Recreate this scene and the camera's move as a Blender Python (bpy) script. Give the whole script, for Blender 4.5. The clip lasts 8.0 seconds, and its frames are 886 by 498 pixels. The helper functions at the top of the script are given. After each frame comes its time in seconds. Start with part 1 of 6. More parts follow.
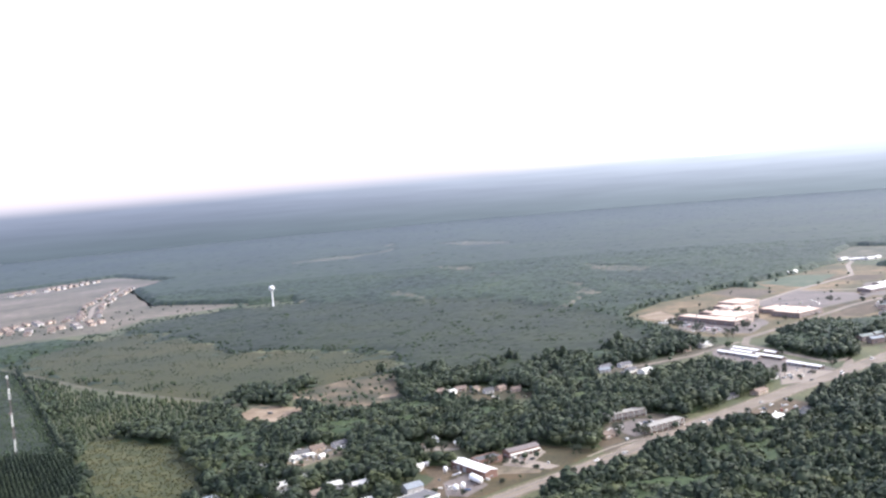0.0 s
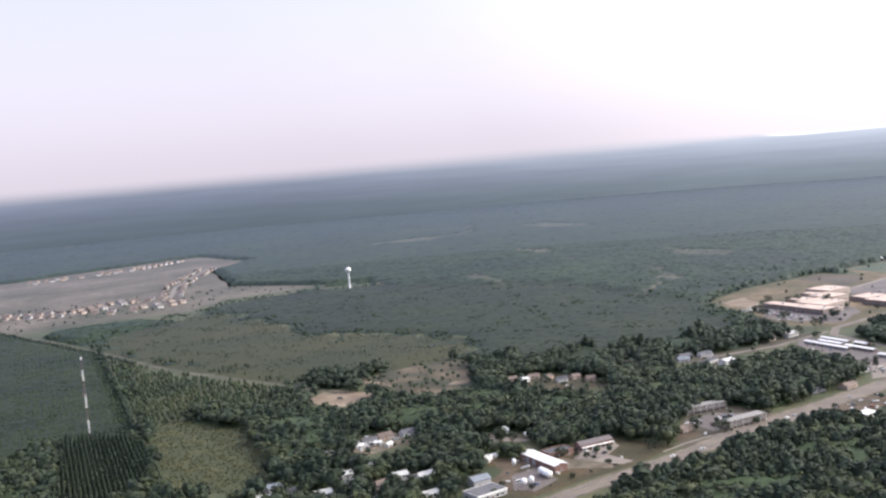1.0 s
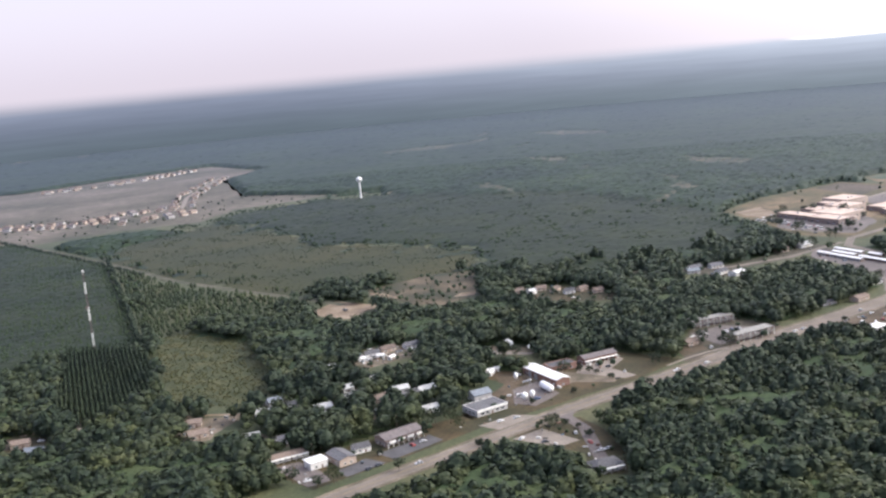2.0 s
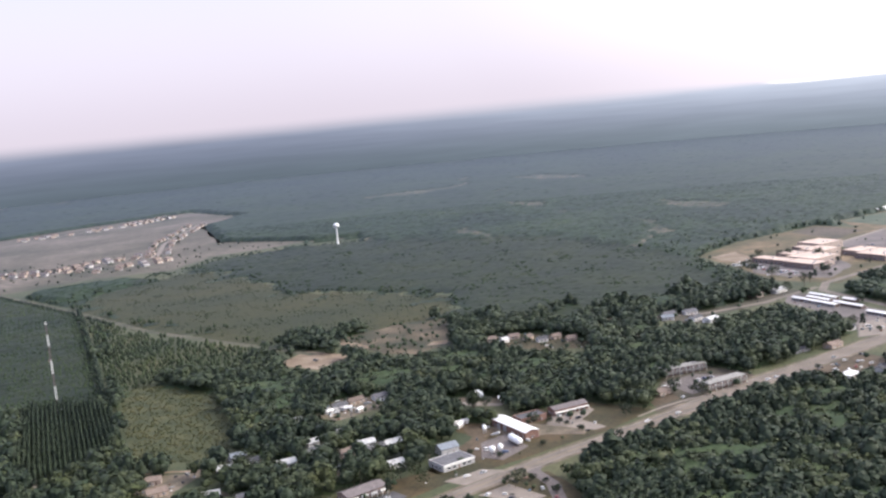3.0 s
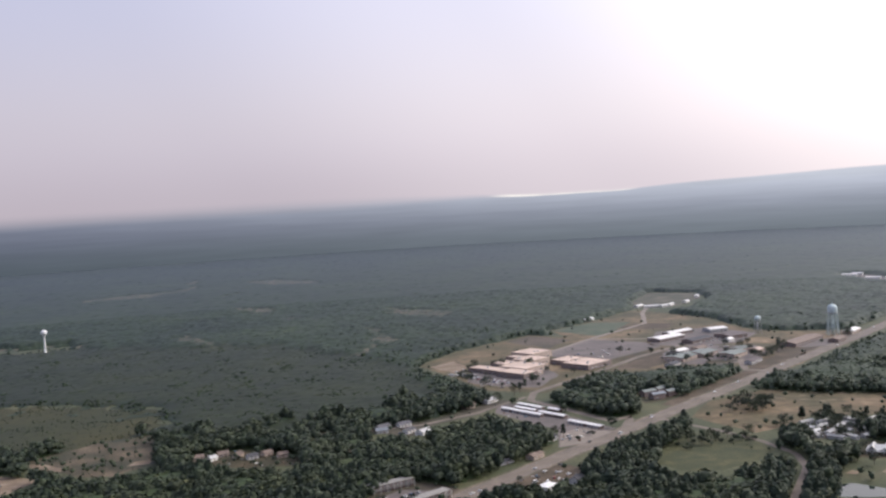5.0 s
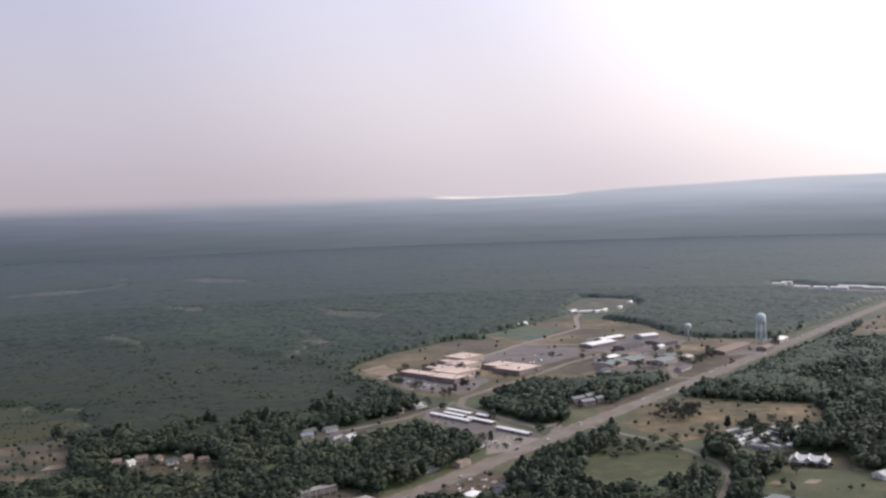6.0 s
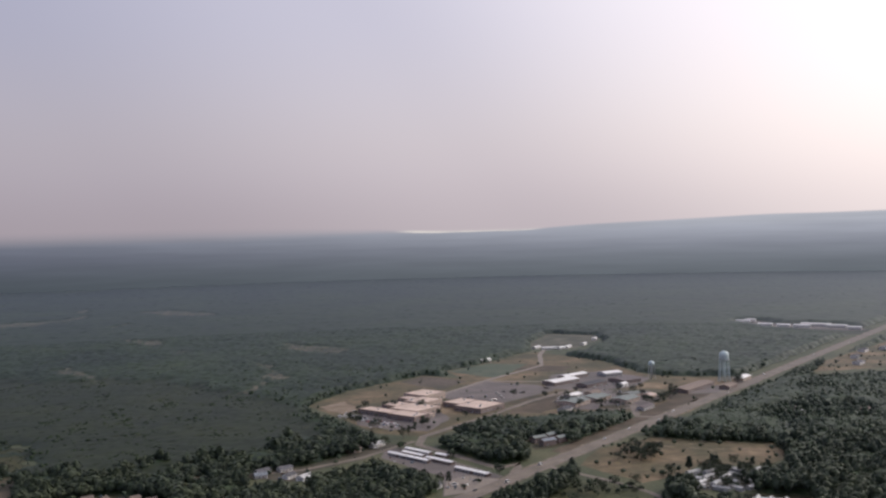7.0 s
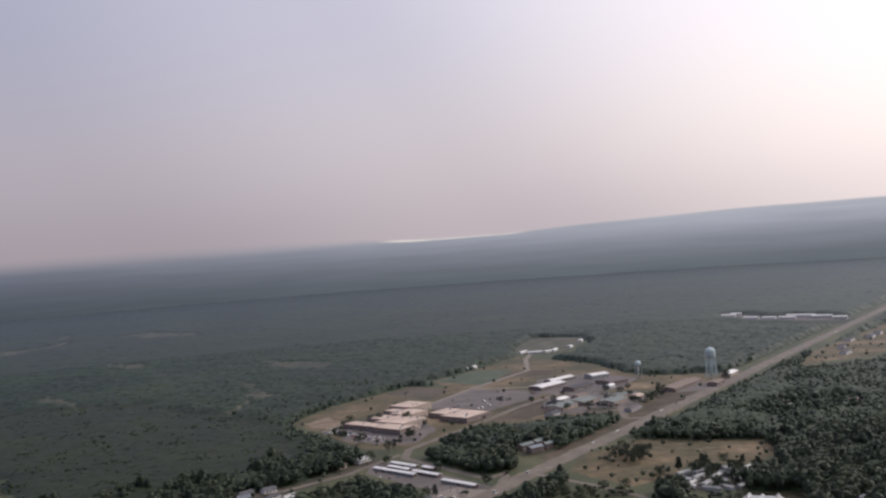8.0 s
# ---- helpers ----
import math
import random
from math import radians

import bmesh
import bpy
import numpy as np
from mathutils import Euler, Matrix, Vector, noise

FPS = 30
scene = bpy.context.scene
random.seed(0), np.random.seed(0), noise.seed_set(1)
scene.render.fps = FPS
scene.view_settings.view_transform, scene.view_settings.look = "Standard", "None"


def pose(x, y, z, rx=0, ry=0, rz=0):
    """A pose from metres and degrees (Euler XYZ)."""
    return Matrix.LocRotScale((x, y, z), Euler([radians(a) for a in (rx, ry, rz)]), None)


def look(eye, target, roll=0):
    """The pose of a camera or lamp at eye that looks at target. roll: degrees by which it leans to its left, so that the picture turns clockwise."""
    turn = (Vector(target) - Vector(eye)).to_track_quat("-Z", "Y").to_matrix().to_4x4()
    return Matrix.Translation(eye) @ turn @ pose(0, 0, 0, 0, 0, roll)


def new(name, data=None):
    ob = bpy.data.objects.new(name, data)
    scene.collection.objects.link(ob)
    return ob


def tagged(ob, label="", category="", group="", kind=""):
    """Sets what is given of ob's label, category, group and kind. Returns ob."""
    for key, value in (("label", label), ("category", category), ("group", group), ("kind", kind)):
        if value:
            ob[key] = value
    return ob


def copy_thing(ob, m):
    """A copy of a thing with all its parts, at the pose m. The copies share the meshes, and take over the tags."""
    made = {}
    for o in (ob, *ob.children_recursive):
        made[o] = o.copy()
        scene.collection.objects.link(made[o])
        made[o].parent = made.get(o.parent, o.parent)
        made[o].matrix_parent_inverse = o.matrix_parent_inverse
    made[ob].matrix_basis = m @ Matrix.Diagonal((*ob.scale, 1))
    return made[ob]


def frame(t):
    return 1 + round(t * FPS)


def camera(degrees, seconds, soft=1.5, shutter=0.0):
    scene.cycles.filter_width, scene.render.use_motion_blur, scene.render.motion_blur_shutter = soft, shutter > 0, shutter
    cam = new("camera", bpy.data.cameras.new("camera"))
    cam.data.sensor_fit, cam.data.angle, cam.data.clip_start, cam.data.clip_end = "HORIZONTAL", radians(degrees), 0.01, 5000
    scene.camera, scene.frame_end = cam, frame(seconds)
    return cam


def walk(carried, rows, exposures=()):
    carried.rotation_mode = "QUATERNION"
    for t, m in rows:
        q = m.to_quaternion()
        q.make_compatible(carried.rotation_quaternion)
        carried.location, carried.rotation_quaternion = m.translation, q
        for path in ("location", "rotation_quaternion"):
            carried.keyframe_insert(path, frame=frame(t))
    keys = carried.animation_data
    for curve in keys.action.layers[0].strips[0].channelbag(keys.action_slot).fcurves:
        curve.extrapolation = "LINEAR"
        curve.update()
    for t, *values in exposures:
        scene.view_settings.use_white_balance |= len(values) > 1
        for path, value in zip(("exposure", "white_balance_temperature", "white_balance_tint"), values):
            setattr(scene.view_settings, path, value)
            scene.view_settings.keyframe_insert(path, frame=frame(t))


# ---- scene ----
cam = camera(47.187, 8.0, soft=2.4)
# seconds, x, y, z, yaw to the left, pitch up, roll
PATH = [
    (0, 0.00, 0.00, 220.00, -0.009, -4.216, -4.878),
    (0.1, 0.86, 2.34, 220.14, -1.069, -5.441, -5.120),
    (0.2, 1.72, 4.69, 220.29, 0.088, -7.683, -5.018),
    (0.3, 2.58, 7.03, 220.44, 2.174, -8.182, -5.716),
    (0.4, 3.44, 9.38, 220.59, 3.056, -6.771, -5.616),
    (0.5, 4.31, 11.71, 220.75, 2.390, -5.984, -4.947),
    (0.6, 5.20, 14.03, 220.92, 2.238, -6.217, -4.547),
    (0.7, 6.10, 16.33, 221.10, 2.595, -6.980, -4.489),
    (0.8, 7.03, 18.60, 221.26, 2.938, -6.699, -4.335),
    (0.9, 7.99, 20.82, 221.39, 3.795, -5.948, -5.023),
    (1, 8.98, 22.99, 221.49, 4.721, -4.937, -4.921),
    (1.1, 10.01, 25.10, 221.54, 5.158, -4.698, -5.516),
    (1.2, 11.06, 27.14, 221.54, 5.264, -5.765, -5.676),
    (2.3, 24.03, 45.43, 221.29, 6.488, -10.147, -5.196),
    (2.4, 25.25, 46.71, 221.46, 6.355, -10.189, -6.103),
    (2.5, 26.46, 47.92, 221.69, 6.243, -10.606, -6.127),
    (2.6, 27.66, 49.06, 221.95, 5.859, -11.038, -5.933),
    (2.7, 28.87, 50.14, 222.24, 5.574, -10.736, -5.598),
    (2.8, 30.09, 51.14, 222.55, 5.060, -9.840, -5.055),
    (2.9, 31.33, 52.08, 222.87, 4.695, -9.146, -4.801),
    (3, 32.62, 52.95, 223.19, 5.161, -7.679, -5.480),
    (3.1, 33.95, 53.75, 223.50, 6.257, -6.616, -5.507),
    (3.2, 35.32, 54.50, 223.80, 6.292, -6.526, -5.638),
    (3.3, 36.70, 55.18, 224.09, 5.610, -6.253, -6.056),
    (3.4, 38.07, 55.82, 224.38, 3.625, -6.025, -6.267),
    (3.5, 39.42, 56.41, 224.67, 0.518, -5.361, -7.148),
    (3.6, 40.73, 56.96, 224.96, -0.728, -4.880, -7.391),
    (3.7, 42.00, 57.48, 225.24, -1.214, -4.256, -6.218),
    (3.8, 43.26, 57.98, 225.51, -1.831, -4.183, -4.738),
    (3.9, 44.52, 58.46, 225.78, -2.599, -4.207, -4.442),
    (4, 45.78, 58.95, 226.03, -3.358, -3.958, -3.878),
    (4.1, 47.06, 59.45, 226.27, -4.192, -3.752, -4.471),
    (4.2, 48.36, 59.96, 226.49, -4.911, -3.506, -4.422),
    (4.3, 49.66, 60.49, 226.71, -5.742, -3.456, -3.945),
    (4.4, 50.95, 61.06, 226.91, -6.355, -3.312, -4.112),
    (4.5, 52.23, 61.66, 227.11, -7.017, -3.616, -3.778),
    (4.6, 53.49, 62.31, 227.30, -7.590, -3.417, -3.418),
    (4.7, 54.73, 63.00, 227.49, -8.219, -3.240, -3.829),
    (4.8, 55.95, 63.73, 227.67, -8.835, -3.153, -3.703),
    (4.9, 57.17, 64.51, 227.84, -9.286, -3.227, -3.624),
    (5, 58.38, 65.34, 228.01, -9.861, -2.995, -3.393),
    (5.1, 59.59, 66.22, 228.17, -9.959, -2.853, -3.746),
    (5.2, 60.79, 67.15, 228.33, -10.232, -2.703, -4.110),
    (6.3, 73.47, 80.41, 229.70, -14.206, -3.230, -1.916),
    (6.4, 74.65, 81.68, 229.79, -14.336, -2.840, -2.324),
    (6.5, 75.83, 82.94, 229.88, -14.584, -2.618, -1.798),
    (6.6, 77.02, 84.21, 229.96, -14.731, -2.217, -1.579),
    (6.7, 78.21, 85.49, 230.03, -14.927, -2.091, -1.236),
    (6.8, 79.41, 86.78, 230.10, -14.989, -1.628, -1.150),
    (6.9, 80.61, 88.07, 230.16, -15.026, -1.428, -1.263),
    (7, 81.81, 89.35, 230.22, -15.082, -1.257, -1.510),
    (7.1, 83.01, 90.63, 230.28, -15.238, -1.195, -1.726),
    (7.2, 84.22, 91.90, 230.34, -15.269, -1.165, -2.205),
    (7.3, 85.43, 93.16, 230.40, -15.554, -0.677, -2.680),
    (7.4, 86.65, 94.43, 230.45, -15.727, -0.586, -2.780),
    (7.5, 87.88, 95.70, 230.51, -15.894, -0.301, -3.446),
    (7.6, 89.12, 96.97, 230.57, -15.921, -0.902, -3.879),
    (7.7, 90.37, 98.25, 230.62, -15.806, -1.066, -4.411),
    (7.8, 91.63, 99.52, 230.68, -15.589, -0.992, -4.598),
    (7.9, 92.89, 100.80, 230.73, -15.695, -1.072, -4.092),
    (8, 94.15, 102.08, 230.79, -15.942, -0.875, -4.173),
]
EXPOSURES = [(0.0, 1.12, 6150, 8), (0.2, 0.8, 6160, 8), (0.5, 0.72, 6180, 8), (0.7, 0.42, 6190, 8), (1.0, 0.6, 6220, 8), (2.5, 0.64, 6200, 8), (3.0, 0.64, 6220, 9), (3.5, 0.46, 6250, 9),
             (4.5, -0.02, 6350, 10), (5.0, 0.0, 6350, 10), (6.5, -0.26, 6400, 10), (7.0, -0.48, 6450, 11), (8.0, -0.52, 6450, 11)]
walk(cam, [(t, pose(x, y, z, 0, 0, yaw) @ pose(0, 0, 0, 90 + pitch) @ pose(0, 0, 0, 0, 0, roll))
           for t, x, y, z, yaw, pitch, roll in PATH], EXPOSURES)

# ---- sky and sun ----
SUN_AZ, SUN_EL = radians(78), radians(36)      # clockwise from +y; height
SUN_WAY = Vector((math.sin(SUN_AZ) * math.cos(SUN_EL), math.cos(SUN_AZ) * math.cos(SUN_EL), math.sin(SUN_EL)))
world = bpy.data.worlds.new("hazy_sky")
scene.world = world
world.use_nodes = True
wn, wl = world.node_tree.nodes, world.node_tree.links
wn.clear()


def wnode(kind, **values):
    n = wn.new(kind)
    for key, value in values.items():
        n.inputs[key].default_value = value
    return n


def ramp(nodes, stops, mode="EASE"):
    n = nodes.new("ShaderNodeValToRGB")
    n.color_ramp.interpolation = mode
    while len(n.color_ramp.elements) < len(stops):
        n.color_ramp.elements.new(0.5)
    for e, (at, colour) in zip(n.color_ramp.elements, stops):
        e.position, e.color = at, (*colour, 1)
    return n


sky = wn.new("ShaderNodeTexSky")
sky.sky_type, sky.sun_disc = "NISHITA", False
sky.sun_elevation, sky.sun_rotation = SUN_EL, SUN_AZ
sky.air_density, sky.dust_density, sky.ozone_density = 1.0, 6.0, 1.0
coord = wn.new("ShaderNodeTexCoord")
way = wn.new("ShaderNodeVectorMath")
way.operation = "NORMALIZE"
wl.new(coord.outputs["Generated"], way.inputs[0])
parts_of_way = wn.new("ShaderNodeSeparateXYZ")
wl.new(way.outputs[0], parts_of_way.inputs[0])
# haze veil: pale and pink low down, lavender higher up, whitest towards the sun
height = wn.new("ShaderNodeMapRange")
height.inputs["From Min"].default_value, height.inputs["From Max"].default_value = -0.02, 0.42
wl.new(parts_of_way.outputs["Z"], height.inputs["Value"])
veil = ramp(wn, [(0.0, (0.55, 0.48, 0.53)), (0.2, (0.58, 0.52, 0.6)), (0.55, (0.51, 0.49, 0.63)), (1.0, (0.45, 0.47, 0.66))])
wl.new(height.outputs[0], veil.inputs[0])
dot = wn.new("ShaderNodeVectorMath")
dot.operation = "DOT_PRODUCT"
dot.inputs[1].default_value = SUN_WAY
wl.new(way.outputs[0], dot.inputs[0])
glare = ramp(wn, [(0.0, (0, 0, 0)), (0.15, (0.02, 0.02, 0.02)), (0.42, (0.22, 0.2, 0.19)), (0.72, (0.8, 0.71, 0.63)), (1.0, (2.6, 2.4, 2.1))])
wl.new(dot.outputs["Value"], glare.inputs[0])
both = wn.new("ShaderNodeMix")
both.data_type, both.blend_type = "RGBA", "ADD"
both.inputs[0].default_value = 1.0
wl.new(veil.outputs[0], both.inputs[6])
wl.new(glare.outputs[0], both.inputs[7])
veil_light = wnode("ShaderNodeBackground", Strength=0.93)
wl.new(both.outputs[2], veil_light.inputs["Color"])
clear_light = wnode("ShaderNodeBackground", Strength=0.05)
wl.new(sky.outputs[0], clear_light.inputs["Color"])
summed = wn.new("ShaderNodeAddShader")
wl.new(veil_light.outputs[0], summed.inputs[0])
wl.new(clear_light.outputs[0], summed.inputs[1])
world_out = wn.new("ShaderNodeOutputWorld")
wl.new(summed.outputs[0], world_out.inputs["Surface"])

sun = new("sun", bpy.data.lights.new("sun", "SUN"))
sun.data.energy, sun.data.angle, sun.data.color = 1.4, radians(7), (1.0, 0.9, 0.78)
sun.matrix_world = look((0, 0, 400), Vector((0, 0, 400)) - SUN_WAY)

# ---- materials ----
# haze is imitated in each material by a gloss of this tint
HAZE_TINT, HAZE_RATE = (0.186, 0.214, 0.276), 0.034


def haze_gloss(m):
    """Distance haze put into the material: a broad pale gloss mixed over every surface, the stronger the flatter the
    view.
    """
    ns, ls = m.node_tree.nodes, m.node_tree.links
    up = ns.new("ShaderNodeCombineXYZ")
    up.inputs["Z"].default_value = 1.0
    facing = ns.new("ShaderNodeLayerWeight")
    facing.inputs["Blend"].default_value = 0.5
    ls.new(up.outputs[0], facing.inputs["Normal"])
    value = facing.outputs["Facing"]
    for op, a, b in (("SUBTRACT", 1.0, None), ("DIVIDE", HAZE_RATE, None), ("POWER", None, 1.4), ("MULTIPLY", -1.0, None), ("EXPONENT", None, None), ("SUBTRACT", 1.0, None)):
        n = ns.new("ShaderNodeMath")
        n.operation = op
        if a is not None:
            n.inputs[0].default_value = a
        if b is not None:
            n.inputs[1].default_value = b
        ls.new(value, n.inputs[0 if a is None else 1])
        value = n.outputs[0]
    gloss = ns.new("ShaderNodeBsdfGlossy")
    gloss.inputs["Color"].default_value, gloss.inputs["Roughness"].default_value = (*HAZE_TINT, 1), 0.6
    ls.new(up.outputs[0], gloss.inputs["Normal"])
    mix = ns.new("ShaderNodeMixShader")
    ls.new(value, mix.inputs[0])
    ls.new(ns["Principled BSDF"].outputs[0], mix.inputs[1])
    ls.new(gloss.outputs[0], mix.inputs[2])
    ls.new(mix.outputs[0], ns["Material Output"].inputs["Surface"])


def surface(name, stops, scale=1.0, fine=8.0, rough=0.8, metal=0.0, spec=0.3, bump=0.0, detail=4.0, stretch=(1, 1, 1), per_object=0.0):
    """A procedural surface: a broad noise picks the colour, a fine one varies its lightness. scale: features per metre."""
    m = bpy.data.materials.new(name)
    m.use_nodes = True
    ns, ls = m.node_tree.nodes, m.node_tree.links
    p = ns["Principled BSDF"]
    tc = ns.new("ShaderNodeTexCoord")
    mp = ns.new("ShaderNodeMapping")
    mp.inputs["Scale"].default_value = stretch
    ls.new(tc.outputs["Object"], mp.inputs[0])
    broad = ns.new("ShaderNodeTexNoise")
    broad.inputs["Scale"].default_value, broad.inputs["Detail"].default_value = scale, detail
    ls.new(mp.outputs[0], broad.inputs["Vector"])
    r = ramp(ns, stops, "LINEAR")
    ls.new(broad.outputs["Fac"], r.inputs[0])
    small = ns.new("ShaderNodeTexNoise")
    small.inputs["Scale"].default_value, small.inputs["Detail"].default_value = fine, 3.0
    ls.new(mp.outputs[0], small.inputs["Vector"])
    light = ns.new("ShaderNodeMapRange")
    light.inputs["From Min"].default_value, light.inputs["From Max"].default_value = 0.3, 0.7
    light.inputs["To Min"].default_value, light.inputs["To Max"].default_value = 0.72, 1.28
    ls.new(small.outputs["Fac"], light.inputs["Value"])
    mix = ns.new("ShaderNodeVectorMath")
    mix.operation = "SCALE"
    ls.new(r.outputs[0], mix.inputs[0])
    ls.new(light.outputs[0], mix.inputs["Scale"])
    out = mix.outputs[0]
    if per_object:
        info = ns.new("ShaderNodeObjectInfo")
        vary = ns.new("ShaderNodeMapRange")
        vary.inputs["To Min"].default_value, vary.inputs["To Max"].default_value = 1 - per_object, 1 + per_object
        ls.new(info.outputs["Random"], vary.inputs["Value"])
        again = ns.new("ShaderNodeVectorMath")
        again.operation = "SCALE"
        ls.new(out, again.inputs[0])
        ls.new(vary.outputs[0], again.inputs["Scale"])
        out = again.outputs[0]
    ls.new(out, p.inputs["Base Color"])
    p.inputs["Roughness"].default_value, p.inputs["Metallic"].default_value = rough, metal
    p.inputs["Specular IOR Level"].default_value = spec
    if bump:
        b = ns.new("ShaderNodeBump")
        b.inputs["Strength"].default_value, b.inputs["Distance"].default_value = 0.6, bump
        ls.new(small.outputs["Fac"], b.inputs["Height"])
        ls.new(b.outputs[0], p.inputs["Normal"])
    haze_gloss(m)
    return m


def shades(colour, spread=0.25, n=4):
    """Ramp stops round one colour, from darker to lighter."""
    return [(0.3 + 0.4 * k / (n - 1), tuple(c * (1 - spread + 2 * spread * k / (n - 1)) for c in colour)) for k in range(n)]


M = {}
M["ground"] = surface("forest_floor", [(0.3, (0.036, 0.0468, 0.0198)), (0.5, (0.054, 0.0624, 0.0264)), (0.7, (0.084, 0.0832, 0.0374))], 0.012, 0.35, 0.9)
M["leaf"] = surface("broadleaf_foliage", [(0.3, (0.02524, 0.03641, 0.01417)), (0.45, (0.03494, 0.04642, 0.01681)), (0.58, (0.04561, 0.05642, 0.01996)), (0.7, (0.06212, 0.06917, 0.0252))], 0.035, 0.5, 0.6, spec=0.15, detail=7)
M["leaf_dark"] = surface("dark_broadleaf_foliage", [(0.3, (0.01748, 0.0273, 0.01313)), (0.5, (0.0262, 0.03732, 0.01627)), (0.7, (0.04076, 0.05096, 0.021))], 0.035, 0.5, 0.6, spec=0.15, detail=7)
M["pine"] = surface("pine_needles", [(0.3, (0.01649, 0.0273, 0.0147)), (0.5, (0.02427, 0.03641, 0.01839)), (0.7, (0.03591, 0.04733, 0.02205))], 0.035, 0.6, 0.65, spec=0.15, detail=7)
# copies of the near foliage, toned in colour to stand in for distance haze
M["leaf_mid"] = surface("haze_toned_broadleaf_foliage", [(0.3, (0.02491, 0.03706, 0.01696)), (0.5, (0.0353, 0.04875, 0.02134)), (0.7, (0.0488, 0.06045, 0.02519))], 0.012, 0.15, 0.6, spec=0.15, detail=7)
M["pine_mid"] = surface("haze_toned_pine_needles", [(0.3, (0.02076, 0.03315, 0.01696)), (0.5, (0.02907, 0.0429, 0.02025)), (0.7, (0.04049, 0.05363, 0.02409))], 0.012, 0.15, 0.6, spec=0.15, detail=7)
M["scrub"] = surface("scrub_foliage", [(0.3, (0.024, 0.038, 0.0145)), (0.5, (0.036, 0.05, 0.0175)), (0.7, (0.052, 0.062, 0.022))], 0.012, 0.2, 0.7, spec=0.15, detail=6)
M["yellow_scrub"] = surface("yellow_green_saplings", [(0.3, (0.03538, 0.04237, 0.01108)), (0.5, (0.05486, 0.05706, 0.01446)), (0.7, (0.0796, 0.07092, 0.01893))], 0.05, 0.6, 0.7, spec=0.2, detail=5)
# canopy sheets, darkened in colour to stand in for missing self-shade between crowns
M["young_canopy"] = surface("young_canopy", [(0.3, (0.008702, 0.01435, 0.002345)), (0.47, (0.01138, 0.01776, 0.002736)), (0.6, (0.01439, 0.02077, 0.003206)), (0.72, (0.0194, 0.02493, 0.003751))], 0.009, 0.1, 0.65, spec=0.1, detail=9)
M["wood"] = surface("wood_canopy", [(0.3, (0.007296, 0.0165, 0.003713)), (0.44, (0.01042, 0.02185, 0.00461)), (0.56, (0.01355, 0.02621, 0.005508)), (0.7, (0.01911, 0.03251, 0.006911))], 0.0042, 0.05, 0.6, spec=0.1, detail=10)
# crowns on those sheets, lightened in colour against their shaded sides
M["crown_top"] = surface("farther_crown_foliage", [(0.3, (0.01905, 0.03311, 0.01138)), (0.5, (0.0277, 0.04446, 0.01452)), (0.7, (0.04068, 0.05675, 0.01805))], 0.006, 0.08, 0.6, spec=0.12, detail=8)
M["young_top"] = surface("young_crown_foliage", [(0.3, (0.01254, 0.02466, 0.004534)), (0.5, (0.01798, 0.03218, 0.005507)), (0.7, (0.02616, 0.03971, 0.0068))], 0.009, 0.1, 0.65, spec=0.12, detail=7)
M["pale_cut"] = surface("pale_cutover_ground", [(0.3, (0.04125, 0.044, 0.0255)), (0.5, (0.075, 0.0704, 0.04675)), (0.7, (0.12, 0.104, 0.0748))], 0.008, 0.08, 0.95, detail=8)
M["crown_east"] = surface("dark_roadside_foliage", [(0.3, (0.02438, 0.03932, 0.01864)), (0.5, (0.03535, 0.05125, 0.02313)), (0.7, (0.04998, 0.06555, 0.02827))], 0.012, 0.15, 0.6, spec=0.15, detail=7)
# lightened in colour to lift the shade in gaps between crowns
M["undergrowth"] = surface("gap_lifting_undergrowth", [(0.3, (0.02535, 0.04019, 0.01775)), (0.5, (0.03622, 0.05358, 0.02258)), (0.7, (0.05433, 0.06889, 0.02742))], 0.03, 0.4, 0.8, spec=0.08)
# this sheet's colour is also lowered in place of self-shade
M["plantation"] = surface("plantation_canopy", [(0.3, (0.01275, 0.01887, 0.009537)), (0.5, (0.01683, 0.02346, 0.0115)), (0.7, (0.02244, 0.02856, 0.01346))], 0.012, 0.2, 0.7, spec=0.08, detail=8)
M["track"] = surface("pale_track_grass", [(0.3, (0.035, 0.04, 0.021)), (0.5, (0.07, 0.068, 0.042)), (0.7, (0.12, 0.105, 0.075))], 0.03, 0.3, 0.95, detail=7)
M["tan_dirt"] = surface("worn_tan_dirt", [(0.3, (0.05, 0.048, 0.027)), (0.42, (0.09, 0.075, 0.05)), (0.55, (0.14, 0.112, 0.08)), (0.7, (0.2, 0.162, 0.125))], 0.07, 0.7, 0.95, detail=6)
M["cut_ground"] = surface("brown_green_cut_ground", [(0.3, (0.026, 0.031, 0.016)), (0.45, (0.05, 0.045, 0.024)), (0.57, (0.085, 0.066, 0.039)), (0.72, (0.14, 0.107, 0.07))], 0.025, 0.3, 0.95, detail=8)
M["field"] = surface("dry_field", [(0.3, (0.04835, 0.04706, 0.01938)), (0.43, (0.07251, 0.06229, 0.02736)), (0.54, (0.1128, 0.08306, 0.04218)), (0.63, (0.1611, 0.1163, 0.06498)), (0.74, (0.2578, 0.1868, 0.114))], 0.014, 0.12, 0.95, detail=9)
M["sapling_ground"] = surface("sapling_grass", [(0.3, (0.02875, 0.03649, 0.01237)), (0.5, (0.04409, 0.04936, 0.01679)), (0.7, (0.07187, 0.07081, 0.02651))], 0.06, 0.5, 0.95, detail=6)
M["bark"] = surface("bark", shades((0.12, 0.095, 0.07)), 1.5, 6, 0.9, stretch=(1, 1, 0.2))
